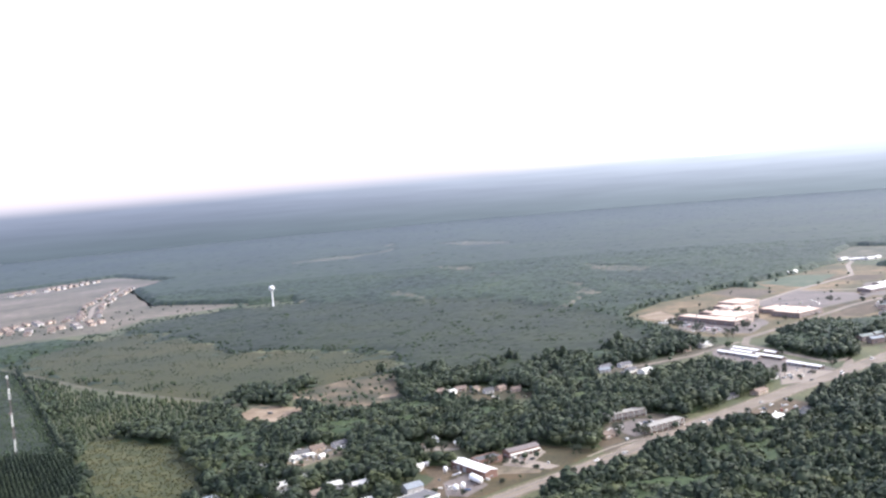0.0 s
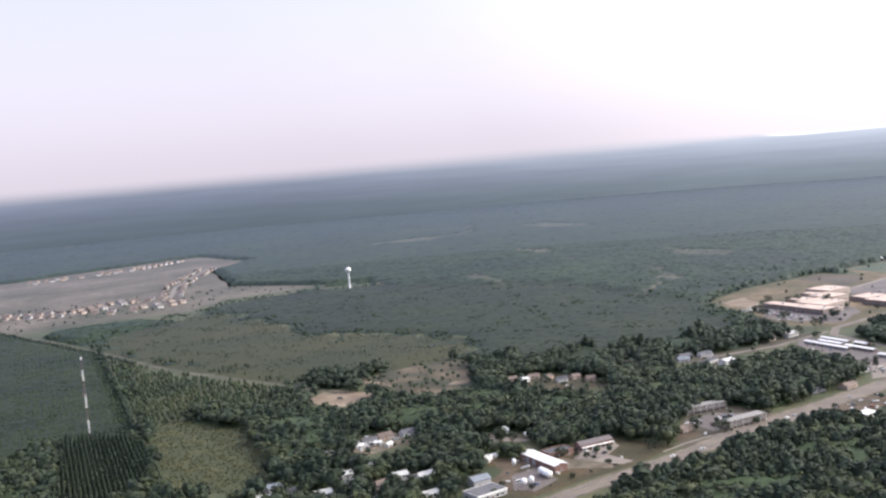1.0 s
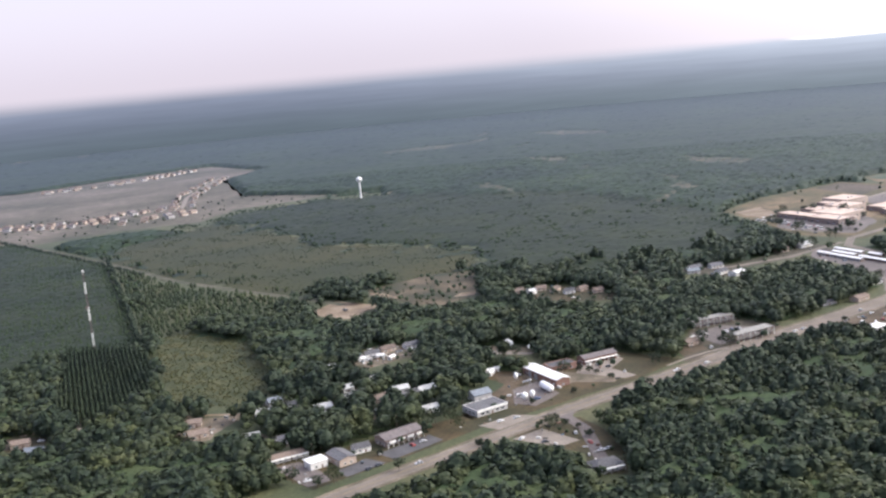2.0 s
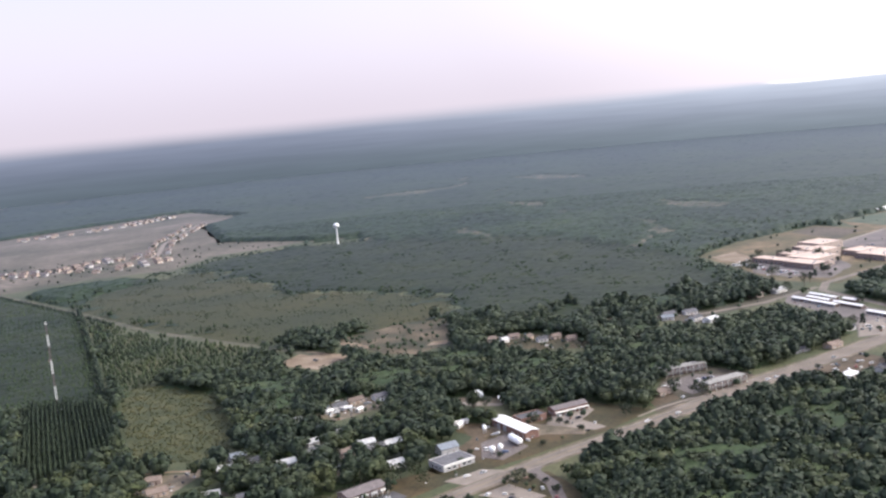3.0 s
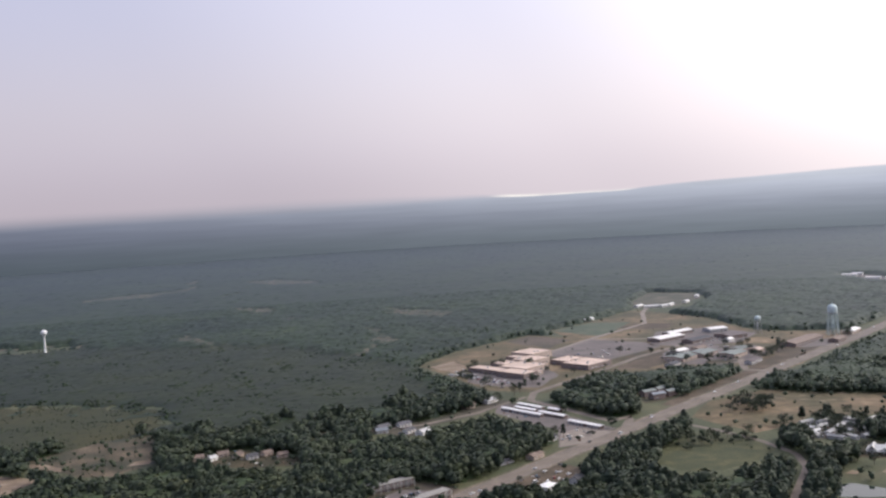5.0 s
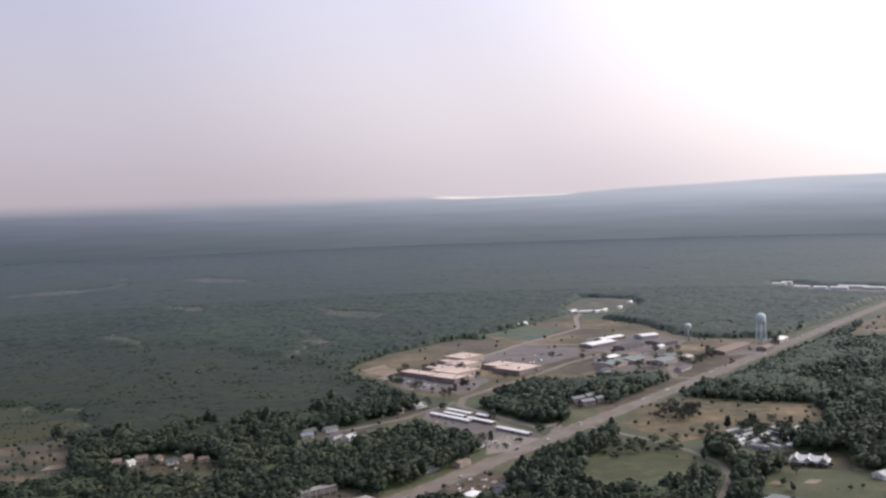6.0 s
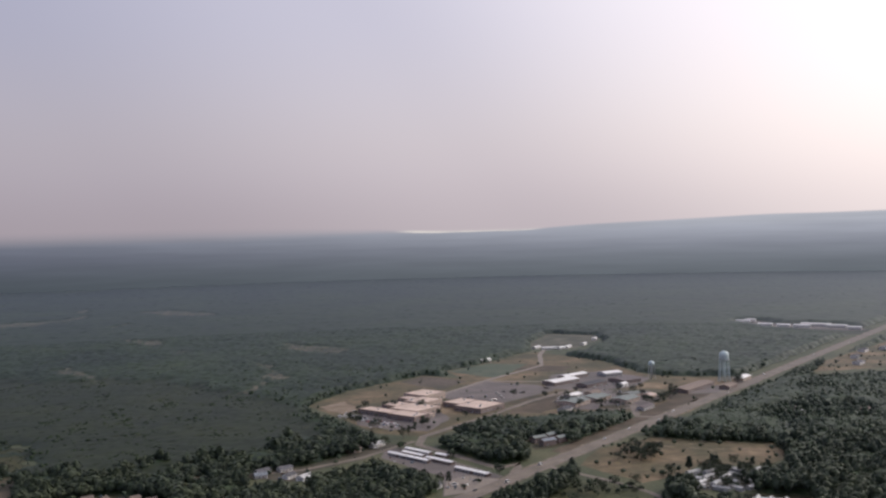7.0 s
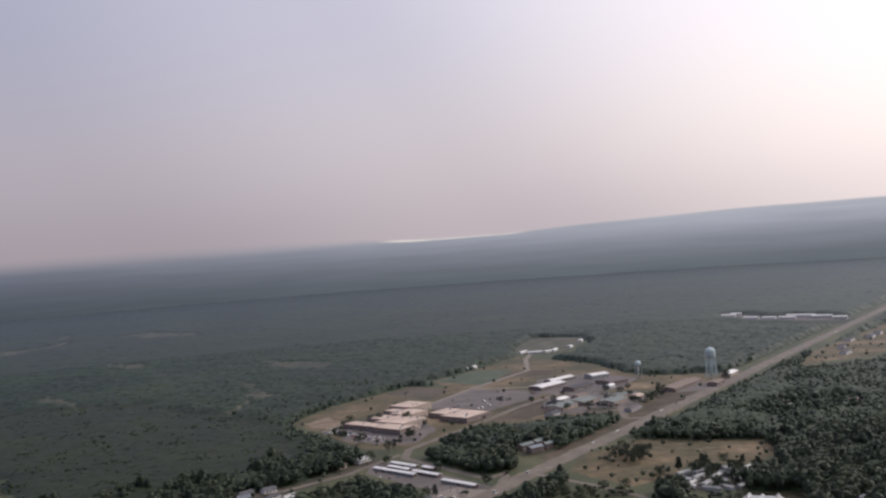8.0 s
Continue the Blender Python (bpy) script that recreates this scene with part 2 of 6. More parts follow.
M["grass"] = surface("mown_grass", [(0.34, (0.02561, 0.02589, 0.007884)), (0.5, (0.04482, 0.03524, 0.01226)), (0.7, (0.07683, 0.04975, 0.02101))], 0.03, 0.35, 0.9)
M["dry_grass"] = surface("dry_grass", [(0.3, (0.03555, 0.03583, 0.01849)), (0.5, (0.06139, 0.05121, 0.03329)), (0.7, (0.09713, 0.07365, 0.0553))], 0.012, 0.15, 0.95, detail=8)
M["tan_grass"] = surface("tan_cleared_ground", [(0.24, (0.034, 0.04, 0.022)), (0.38, (0.06197, 0.05727, 0.03679)), (0.5, (0.09344, 0.07941, 0.05681)), (0.7, (0.1406, 0.1169, 0.09352))], 0.006, 0.06, 0.95, detail=9)
M["meadow"] = surface("meadow_grass", [(0.3, (0.01579, 0.02085, 0.00239)), (0.47, (0.02199, 0.02554, 0.002885)), (0.6, (0.02933, 0.0297, 0.003542)), (0.72, (0.03949, 0.03493, 0.00445))], 0.006, 0.12, 0.95, detail=9)
M["dirt"] = surface("bare_dirt", [(0.3, (0.1241, 0.09095, 0.05738)), (0.5, (0.1819, 0.136, 0.09265)), (0.7, (0.249, 0.1963, 0.1436))], 0.06, 0.7, 0.95)
M["brown_dirt"] = surface("brown_cut_ground", [(0.3, (0.04408, 0.03488, 0.01832)), (0.5, (0.06608, 0.04776, 0.02752)), (0.7, (0.1104, 0.0808, 0.05144))], 0.04, 0.4, 0.95)
M["asphalt"] = surface("worn_asphalt", [(0.3, (0.1131, 0.0935, 0.07593)), (0.5, (0.1449, 0.1197, 0.09842)), (0.7, (0.181, 0.1496, 0.1233))], 0.05, 1.5, 0.85)
M["dark_asphalt"] = surface("dark_asphalt", shades((0.075, 0.072, 0.075)), 0.1, 1.2, 0.85)
M["lot"] = surface("grey_parking_surface", shades((0.115, 0.097, 0.09)), 0.03, 0.6, 0.85)
M["concrete"] = surface("pale_concrete", shades((0.2, 0.17, 0.142), 0.15), 0.1, 1.5, 0.85)
M["paint_line"] = surface("worn_road_paint", shades((0.26, 0.25, 0.22), 0.25), 0.6, 4, 0.7)
M["yellow_line"] = surface("worn_yellow_paint", shades((0.22, 0.175, 0.09), 0.25), 0.6, 4, 0.7)
M["white_roof"] = surface("white_metal_roof", shades((0.72, 0.71, 0.69), 0.1), 0.3, 2.5, 0.45, spec=0.4, stretch=(1, 0.15, 1))
M["pale_roof"] = surface("weathered_pale_metal_roof", shades((0.4, 0.4, 0.39), 0.15), 0.3, 2.0, 0.55, per_object=0.3)
M["grey_roof"] = surface("grey_shingle_roof", shades((0.1, 0.098, 0.103), 0.2), 0.4, 3.0, 0.95, spec=0.1, per_object=0.25)
M["pink_roof"] = surface("pinkish_grey_roof", shades((0.15, 0.13, 0.128), 0.15), 0.3, 2.0, 0.9, spec=0.1)
M["green_roof"] = surface("grey_green_roof", shades((0.16, 0.18, 0.168), 0.15), 0.3, 2.0, 0.75, per_object=0.15)
M["blue_roof"] = surface("blue_grey_metal_roof", shades((0.17, 0.19, 0.215), 0.15), 0.3, 2.0, 0.5)
M["school_roof"] = surface("pale_pink_flat_roof", shades((0.52, 0.41, 0.34), 0.16), 0.06, 0.5, 0.85, bump=0.02)
M["stone_roof"] = surface("pale_grey_shingle_roof", shades((0.25, 0.24, 0.225), 0.16), 0.3, 2.0, 0.9, spec=0.1)
M["brown_roof"] = surface("brown_shingle_roof", shades((0.17, 0.13, 0.105), 0.2), 0.4, 3.0, 0.85, per_object=0.3)
M["brick"] = surface("red_brick", shades((0.21, 0.12, 0.092), 0.2), 0.8, 6.0, 0.85, stretch=(1, 1, 2))
M["tan_wall"] = surface("tan_stucco", shades((0.425, 0.34, 0.276), 0.12), 0.2, 2.0, 0.85)
# dark brick; on the school fronts it also stands in for their shade
M["dark_wall"] = surface("shaded_brown_brick", shades((0.2, 0.15, 0.125), 0.15), 0.3, 3.0, 0.85)
M["white_wall"] = surface("white_painted_wall", shades((0.72, 0.7, 0.66), 0.08), 0.3, 2.0, 0.7, per_object=0.08)
M["grey_wall"] = surface("grey_siding", shades((0.42, 0.41, 0.4), 0.1), 0.3, 2.0, 0.8, per_object=0.15)
M["trim"] = surface("white_trim", shades((0.75, 0.74, 0.7), 0.06), 0.5, 3.0, 0.6)
M["window"] = surface("dark_window_glass", shades((0.03, 0.035, 0.045), 0.2), 0.5, 2.0, 0.12, spec=0.6)
M["door"] = surface("painted_door", shades((0.16, 0.1, 0.07), 0.2), 0.5, 3.0, 0.6)
M["steel"] = surface("galvanised_steel", shades((0.42, 0.43, 0.44), 0.1), 0.6, 3.0, 0.5, metal=0.6)
M["tower_white"] = surface("white_tank_paint", shades((0.82, 0.82, 0.8), 0.05), 0.1, 1.0, 0.5)
M["tower_blue"] = surface("pale_blue_green_tank_paint", shades((0.5, 0.6, 0.6), 0.08), 0.1, 1.0, 0.5)
M["mast_white"] = surface("white_mast_paint", shades((0.8, 0.8, 0.78), 0.05), 0.5, 2.0, 0.6)
M["mast_red"] = surface("faded_red_mast_paint", shades((0.13, 0.1, 0.095), 0.1), 0.5, 2.0, 0.7)
M["tyre"] = surface("tyre_rubber", shades((0.03, 0.03, 0.03), 0.2), 2.0, 8.0, 0.9)
M["hub"] = surface("wheel_hub", shades((0.4, 0.4, 0.4), 0.1), 3.0, 9.0, 0.4, metal=0.7)
M["headlight"] = surface("headlamp_lens", shades((0.75, 0.75, 0.72), 0.05), 3.0, 9.0, 0.2)
for tone, rgb in (("white", (0.78, 0.78, 0.76)), ("silver", (0.45, 0.46, 0.47)), ("dark", (0.04, 0.042, 0.05)), ("red", (0.3, 0.03, 0.025)), ("blue", (0.05, 0.09, 0.2))):
    M["car_" + tone] = surface(tone + "_car_paint", shades(rgb, 0.05), 0.5, 2.0, 0.3, spec=0.5)
M["golf"] = surface("fairway_grass", [(0.3, (0.03323, 0.04141, 0.01476)), (0.5, (0.04799, 0.05522, 0.02027)), (0.7, (0.07378, 0.06902, 0.03323))], 0.03, 0.4, 0.9)
M["sports"] = surface("green_sports_turf", [(0.3, (0.0384, 0.05772, 0.0336)), (0.5, (0.0576, 0.07548, 0.0432)), (0.7, (0.096, 0.1021, 0.0672))], 0.03, 0.4, 0.9)

# ---- builders ----
def part(name, bm, material, parent, label=""):
    """Links a bmesh, or a ready mesh, as one mesh object under a thing or a part."""
    if isinstance(bm, bmesh.types.BMesh):
        me = bpy.data.meshes.new(name)
        bm.to_mesh(me)
        bm.free()
    else:
        me = bm
    if material and not me.materials:
        me.materials.append(M[material])
    ob = new(name, me)
    ob.parent = parent
    return tagged(ob, label)


def thing(name, x, y, z, turn, label, category, group="", kind=""):
    ob = new(name)
    ob.matrix_world = pose(x, y, z, 0, 0, turn)
    ob.empty_display_size = 1
    return tagged(ob, label, category, group, kind)


def box(bm, x0, x1, y0, y1, z0, z1):
    m = Matrix.Translation(((x0 + x1) / 2, (y0 + y1) / 2, (z0 + z1) / 2)) @ Matrix.Diagonal((x1 - x0, y1 - y0, z1 - z0, 1))
    bmesh.ops.create_cube(bm, size=1, matrix=m)
    return bm


def boxes(*rows):
    bm = bmesh.new()
    for row in rows:
        box(bm, *row)
    return bm


def gable(length, width, base, rise, over=0.5, thick=0.25):
    """A pitched roof with its ridge along x, eaves and thickness."""
    bm = bmesh.new()
    hl, hw = length / 2 + over, width / 2 + over
    drop = rise * over / (width / 2)
    prof = [(-hw, base - drop), (0, base + rise), (hw, base - drop), (hw, base - drop + thick), (0, base + rise + thick * 1.2), (-hw, base - drop + thick)]
    ends = [[bm.verts.new((x, y, z)) for y, z in prof] for x in (-hl, hl)]
    for k in range(6):
        j = (k + 1) % 6
        bm.faces.new((ends[0][k], ends[0][j], ends[1][j], ends[1][k]))
    for e, order in ((ends[0], 1), (ends[1], -1)):
        bm.faces.new((e[0], e[1], e[4], e[5])[::-order])
        bm.faces.new((e[1], e[2], e[3], e[4])[::-order])
    bmesh.ops.recalc_face_normals(bm, faces=bm.faces)
    return bm


def hip(length, width, base, rise, over=0.6, thick=0.25):
    bm = bmesh.new()
    hl, hw = length / 2 + over, width / 2 + over
    low = [bm.verts.new((sx * hl, sy * hw, base)) for sx, sy in ((-1, -1), (1, -1), (1, 1), (-1, 1))]
    mid = [bm.verts.new((v.co.x, v.co.y, base + thick)) for v in low]
    r = max(0.3, hl - hw)
    top = [bm.verts.new((-r, 0, base + thick + rise)), bm.verts.new((r, 0, base + thick + rise))]
    bm.faces.new(low[::-1])
    for k in range(4):
        bm.faces.new((low[k], low[(k + 1) % 4], mid[(k + 1) % 4], mid[k]))
    bm.faces.new((mid[0], mid[1], top[1], top[0]))
    bm.faces.new((mid[1], mid[2], top[1]))
    bm.faces.new((mid[2], mid[3], top[0], top[1]))
    bm.faces.new((mid[3], mid[0], top[0]))
    return bm


def walls(length, width, height, rise=0.0, gabled=True):
    """A closed body of outer walls, with gable ends where the roof is pitched."""
    bm = box(bmesh.new(), -length / 2, length / 2, -width / 2, width / 2, 0, height)
    if rise and gabled:
        for s in (-1, 1):
            x0, x1 = s * length / 2, s * (length / 2 - 0.3)
            tri = [[bm.verts.new((x, y, z)) for y, z in ((-width / 2, height), (width / 2, height), (0, height + rise))] for x in (x0, x1)]
            bm.faces.new(tri[0]), bm.faces.new(tri[1][::-1])
            for k in range(3):
                bm.faces.new((tri[0][k], tri[1][k], tri[1][(k + 1) % 3], tri[0][(k + 1) % 3]))
        bmesh.ops.recalc_face_normals(bm, faces=bm.faces)
    return bm


WINDOW = {}


def window_mesh(w, h):
    key = (round(w, 2), round(h, 2))
    if key not in WINDOW:
        f = boxes((-w / 2 - 0.12, w / 2 + 0.12, -0.06, 0.06, -0.12, 0), (-w / 2 - 0.12, w / 2 + 0.12, -0.06, 0.06, h, h + 0.12),
                  (-w / 2 - 0.12, -w / 2, -0.06, 0.06, 0, h), (w / 2, w / 2 + 0.12, -0.06, 0.06, 0, h), (-0.04, 0.04, -0.04, 0.05, 0, h))
        frame_me, pane_me = bpy.data.meshes.new("window_frame"), bpy.data.meshes.new("pane")
        f.to_mesh(frame_me), f.free()
        g = boxes((-w / 2, w / 2, -0.03, 0.02, 0, h))
        g.to_mesh(pane_me), g.free()
        WINDOW[key] = frame_me, pane_me
    return WINDOW[key]


def put_window(parent, x, y, z, turn, w, h):
    frame_me, pane_me = window_mesh(w, h)
    f = part("window", frame_me, "trim", parent)
    f.matrix_basis = pose(x, y, z, 0, 0, turn)
    part("pane", pane_me, "window", f)


def building(name, x, y, turn, length, width, height, roof="gable", rise=2.0, wall="white_wall", cover="grey_roof", label="", category="building",
             group="", sides="front", gap=4.0, storeys=1, win=(1.4, 1.3), porch=False):
    """A building with its long side along local x; the front looks along local -y."""
    b = thing(name, x, y, 0, turn, label, category, group)
    part("wall", walls(length, width, height, rise, roof == "gable"), wall, b)
    if roof == "gable":
        r = part("roof", gable(length, width, height, rise), cover, b)
        part("ridge_cap", boxes((-length / 2 - 0.5, length / 2 + 0.5, -0.25, 0.25, height + rise + 0.22, height + rise + 0.36)), cover, r)
    elif roof == "hip":
        part("roof", hip(length, width, height, rise), cover, b)
    else:
        r = part("roof", boxes((-length / 2 + 0.3, length / 2 - 0.3, -width / 2 + 0.3, width / 2 - 0.3, height, height + 0.15)), cover, b)
        part("parapet", boxes((-length / 2 - 0.1, length / 2 + 0.1, -width / 2 - 0.1, -width / 2 + 0.3, height, height + 0.6),
                              (-length / 2 - 0.1, length / 2 + 0.1, width / 2 - 0.3, width / 2 + 0.1, height, height + 0.6),
                              (-length / 2 - 0.1, -length / 2 + 0.3, -width / 2 + 0.3, width / 2 - 0.3, height, height + 0.6),
                              (length / 2 - 0.3, length / 2 + 0.1, -width / 2 + 0.3, width / 2 - 0.3, height, height + 0.6)), wall, r)
        n = int(length * width / 600)
        for k in range(n):
            ux, uy = random.uniform(-0.4, 0.4) * length, random.uniform(-0.35, 0.35) * width
            part("rooftop_unit", boxes((ux - 1.2, ux + 1.2, uy - 0.9, uy + 0.9, height + 0.1, height + 1.5), (ux - 0.9, ux + 0.9, uy - 0.6, uy + 0.6, height + 1.5, height + 1.75)), "steel", r, "grey metal rooftop unit")
    w, h = win
    floor_h = height / storeys
    n = max(1, int((length - 2) / gap))
    for s in range(storeys):
        z = s * floor_h + 0.9
        for k in range(n):
            wx = (k - (n - 1) / 2) * gap
            if s == 0 and k == n // 2:
                d = part("door", boxes((wx - 0.55, wx + 0.55, -width / 2 - 0.06, -width / 2 + 0.02, 0.02, 2.1)), "door", b)
                part("handle", boxes((wx + 0.35, wx + 0.42, -width / 2 - 0.12, -width / 2 - 0.06, 1.0, 1.12)), "steel", d)
                continue
            put_window(b, wx, -width / 2 - 0.03, z, 0, w, h)
            if sides == "both":
                put_window(b, wx, width / 2 + 0.03, z, 180, w, h)
        m = max(1, int((width - 2) / gap))
        if sides != "none":
            for k in range(m):
                for sx, tw in ((-1, -90), (1, 90)):
                    put_window(b, sx * (length / 2 + 0.03), (k - (m - 1) / 2) * gap, z, tw, w, h)
    if porch:
        part("porch_roof", boxes((-length / 2, length / 2, -width / 2 - 2.4, -width / 2 - 0.02, 2.7, 2.95)), "trim", b, "white porch roof")
        k = max(2, int(length / 4))
        for j in range(k + 1):
            px = -length / 2 + 0.3 + j * (length - 0.6) / k
            part("post", boxes((px - 0.12, px + 0.12, -width / 2 - 2.3, -width / 2 - 2.06, 0, 2.7)), "trim", b)
    return b


def flat_patch(name, points, z, material, label, category, wander=2.0, step=12.0, kind="structure", thick=0.0):
    """A flat piece of ground cover with a slightly uneven edge."""
    out = []
    n = len(points)
    for i in range(n):
        a, b = Vector(points[i]), Vector(points[(i + 1) % n])
        k = max(1, int((b - a).length / step))
        side = Vector((-(b - a).y, (b - a).x)).normalized()
        for j in range(k):
            p = a.lerp(b, j / k)
            out.append(p + side * (wander * noise.noise((p.x * 0.05, p.y * 0.05, z))))
    bm = bmesh.new()
    vs = [bm.verts.new((p.x, p.y, z)) for p in out]
    f = bm.faces.new(vs)
    if f.normal.z < 0:
        f.normal_flip()
    bmesh.ops.triangulate(bm, faces=[f])
    me = bpy.data.meshes.new(name)
    bm.to_mesh(me), bm.free()
    me.materials.append(M[material])
    return tagged(new(name, me), label, category, "", kind)


def ribbon(name, points, width, z, material, label, category, wander=0.0, kind="structure", parent=None):
    """A strip of road or track along a line of points."""
    wide = width if isinstance(width, list) else [width] * len(points)
    pts, widths = [], []
    for a, b, w0, w1 in zip(points, points[1:], wide, wide[1:]):
        a, b = Vector(a), Vector(b)
        k = max(1, int((b - a).length / 15))
        pts += [a.lerp(b, j / k) for j in range(k)]
        widths += [w0 + (w1 - w0) * j / k for j in range(k)]
    pts.append(Vector(points[-1])), widths.append(wide[-1])
    bm = bmesh.new()
    row = []
    for i, p in enumerate(pts):
        d = (pts[min(i + 1, len(pts) - 1)] - pts[max(i - 1, 0)]).normalized()
        s = Vector((-d.y, d.x))
        e = wander * noise.noise((p.x * 0.03, p.y * 0.03, 3))
        row.append((bm.verts.new((*(p + s * (widths[i] / 2 + e)), z)), bm.verts.new((*(p - s * (widths[i] / 2 - e)), z))))
    for a, b in zip(row, row[1:]):
        bm.faces.new((a[1], b[1], b[0], a[0]))
    me = bpy.data.meshes.new(name)
    bm.to_mesh(me), bm.free()
    me.materials.append(M[material])
    ob = new(name, me)
    ob.parent = parent
    return tagged(ob, label, category, "", kind)


def raw_mesh(name, verts, tris, material):
    """A mesh straight from arrays of corners and triangles."""
    me = bpy.data.meshes.new(name)
    me.vertices.add(len(verts))
    me.vertices.foreach_set("co", np.ascontiguousarray(verts, np.float32).ravel())
    me.loops.add(len(tris) * 3)
    me.loops.foreach_set("vertex_index", np.ascontiguousarray(tris, np.int32).ravel())
    me.polygons.add(len(tris))
    me.polygons.foreach_set("loop_start", np.arange(len(tris), dtype=np.int32) * 3)
    me.update(calc_edges=True)
    me.validate()
    me.materials.append(M[material])
    return me


def inside(poly, x, y):
    """Which of the points lie in a polygon."""
    hit = np.zeros(x.shape, bool)
    n = len(poly)
    for i in range(n):
        (x0, y0), (x1, y1) = poly[i], poly[(i + 1) % n]
        if y0 != y1:
            hit ^= ((y0 > y) != (y1 > y)) & (x < (x1 - x0) * (y - y0) / (y1 - y0) + x0)
    return hit


def near_line(points, x, y):
    """The distance of the points from a line of points."""
    best = np.full(x.shape, 1e9)
    for (x0, y0), (x1, y1) in zip(points, points[1:]):
        dx, dy = x1 - x0, y1 - y0
        k = np.clip(((x - x0) * dx + (y - y0) * dy) / (dx * dx + dy * dy), 0, 1)
        best = np.minimum(best, np.hypot(x - x0 - k * dx, y - y0 - k * dy))
    return best


def rough(x, y, size, seed=0):
    """A smooth random field over the plan, about -1 to 1."""
    out = np.zeros(x.shape)
    for k in range(4):
        a = 1.3 + 2.4 * k + seed
        f = 2 * math.pi / (size * (0.6 + 0.31 * k))
        out += np.sin(f * (x * math.cos(a) + y * math.sin(a)) + 5 * k + seed + 1.5 * np.sin(f * 0.7 * (y * math.cos(a) - x * math.sin(a)) + seed))
    return out / 3

# small houses: x, y, turn, length, width, look
HOUSES = [
    (-184, 688, 25, 11, 7, 2), (-134, 731, 40, 9, 7, 2), (-94, 722, 30, 12, 7, 2), (-75, 719, 35, 12, 7, 2), (-179, 641, 20, 11, 7, 2), (-158, 786, 30, 9, 6, 2),
    (-340, 652, 20, 12, 7, 1), (-322, 636, 10, 12, 7, 3), (-218, 652, 35, 13, 8, 1), (-228, 674, 15, 10, 6, 1), (-156, 634, 40, 12, 8, 0), (-397, 763, 60, 13, 9, 1),
    (-144, 691, 30, 14, 9, 2), (-128, 712, 45, 13, 9, 0), (-104, 706, 40, 14, 9, 1), (-86, 710, 42, 13, 8, 0), (-69, 676, 36, 14, 8, 2),
    (-104, 678, 30, 12, 8, 3), (-16, 1010, 10, 10, 7, 1), (-3, 1002, 45, 8, 6, 2), (6, 1015, 15, 10, 7, 1), (20, 1007, 60, 9, 7, 1), (33, 995, 20, 10, 7, 0), (46, 1002, 35, 9, 7, 1), (60, 990, 20, 9, 6, 1), (91, 1009, 30, 15, 9, 1),
    (160, 1062, 35, 15, 9, 0), (196, 1026, 40, 14, 10, 2), (182, 1066, 20, 13, 9, 0), (-130, 818, 30, 12, 7, 0), (-119, 830, 40, 13, 7, 1), (-100, 838, 35, 13, 8, 0),
    (259, 1122, 38, 16, 10, 1), (286, 1140, 38, 18, 11, 2), (183, 1036, 40, 12, 8, 0), (157, 1047, 10, 12, 8, 3), (96, 1096, 20, 14, 9, 1),
    (768, 1142, 38, 17, 10, 0), (784, 1120, 30, 16, 10, 2), (796, 1150, 30, 14, 9, 1), (826, 1130, 40, 16, 10, 0), (862, 1140, 20, 18, 11, 2), (866, 1112, 20, 16, 10, 1), (838, 1180, 30, 15, 10, 0),
    (570, 748, 20, 16, 11, 2), (598, 806, 50, 17, 11, 1), (612, 770, 10, 18, 11, 3), (118, 796, 38, 11, 8, 1),
    (-170, 700, 20, 12, 8, 0), (-182, 712, 35, 11, 8, 3), (-118, 750, 20, 12, 8, 2), (60, 905, 30, 13, 8, 1), (118, 965, 35, 13, 8, 1),
]
ESTATE = []
for line, gap in (([(-1000, 1815), (-826, 1800), (-767, 1934), (-692, 1947), (-751, 2145), (-801, 2539)], 21), ([(-1252, 2479), (-1046, 2669), (-980, 2842)], 22),
                  ([(-790, 1770), (-690, 1800), (-640, 1880)], 28)):
    for (x0, y0), (x1, y1) in zip(line, line[1:]):
        n = int(math.hypot(x1 - x0, y1 - y0) / gap)
        a = math.atan2(y1 - y0, x1 - x0)
        for k in range(n):
            for s in (-1, 1):
                if random.random() < 0.16:
                    continue
                f, off = (k + 0.5 + random.uniform(-0.15, 0.15)) / n, s * random.uniform(16, 21)
                ESTATE.append((x0 + f * (x1 - x0) - off * math.sin(a), y0 + f * (y1 - y0) + off * math.cos(a), math.degrees(a) + random.uniform(-6, 6), random.uniform(13, 17), random.uniform(10, 12)))
# places kept free for houses: x, y, radius
HOUSE_SPOTS = [(x, y, 11.0 if y < 740 else 8.5) for x, y, *_ in HOUSES]

# ---- the plan ----
RA, RD, RN = (27.0, 678.0), (0.7782, 0.628), (-0.628, 0.7782)     # a point of the main road, its way, and its left side
ROAD_TURN = 38.9


def by_road(s, u):
    """A place s metres along the main road and u metres to its left."""
    return (RA[0] + s * RD[0] + u * RN[0], RA[1] + s * RD[1] + u * RN[1])


SUBDIVISION = [(-1900, 2250), (-1250, 1560), (-875, 1575), (-805, 1599), (-708, 1688), (-579, 1722), (-560, 1860), (-393, 1971), (-610, 2085),
               (-767, 2455), (-740, 2680), (-965, 2947), (-1163, 2759), (-1350, 2540), (-1750, 2650)]
MEADOW = [(-578, 1345), (-640, 1440), (-590, 1600), (-520, 1690), (-292, 1393), (-72, 1270), (-60, 1124), (-188, 1085), (-258, 1067), (-430, 1192)]
YOUNG_WOOD = [(-640, 1440), (-560, 1840), (-330, 1900), (60, 1720), (230, 1420), (230, 1200), (60, 1090), (-60, 1124), (-72, 1270), (-292, 1393), (-520, 1690)]
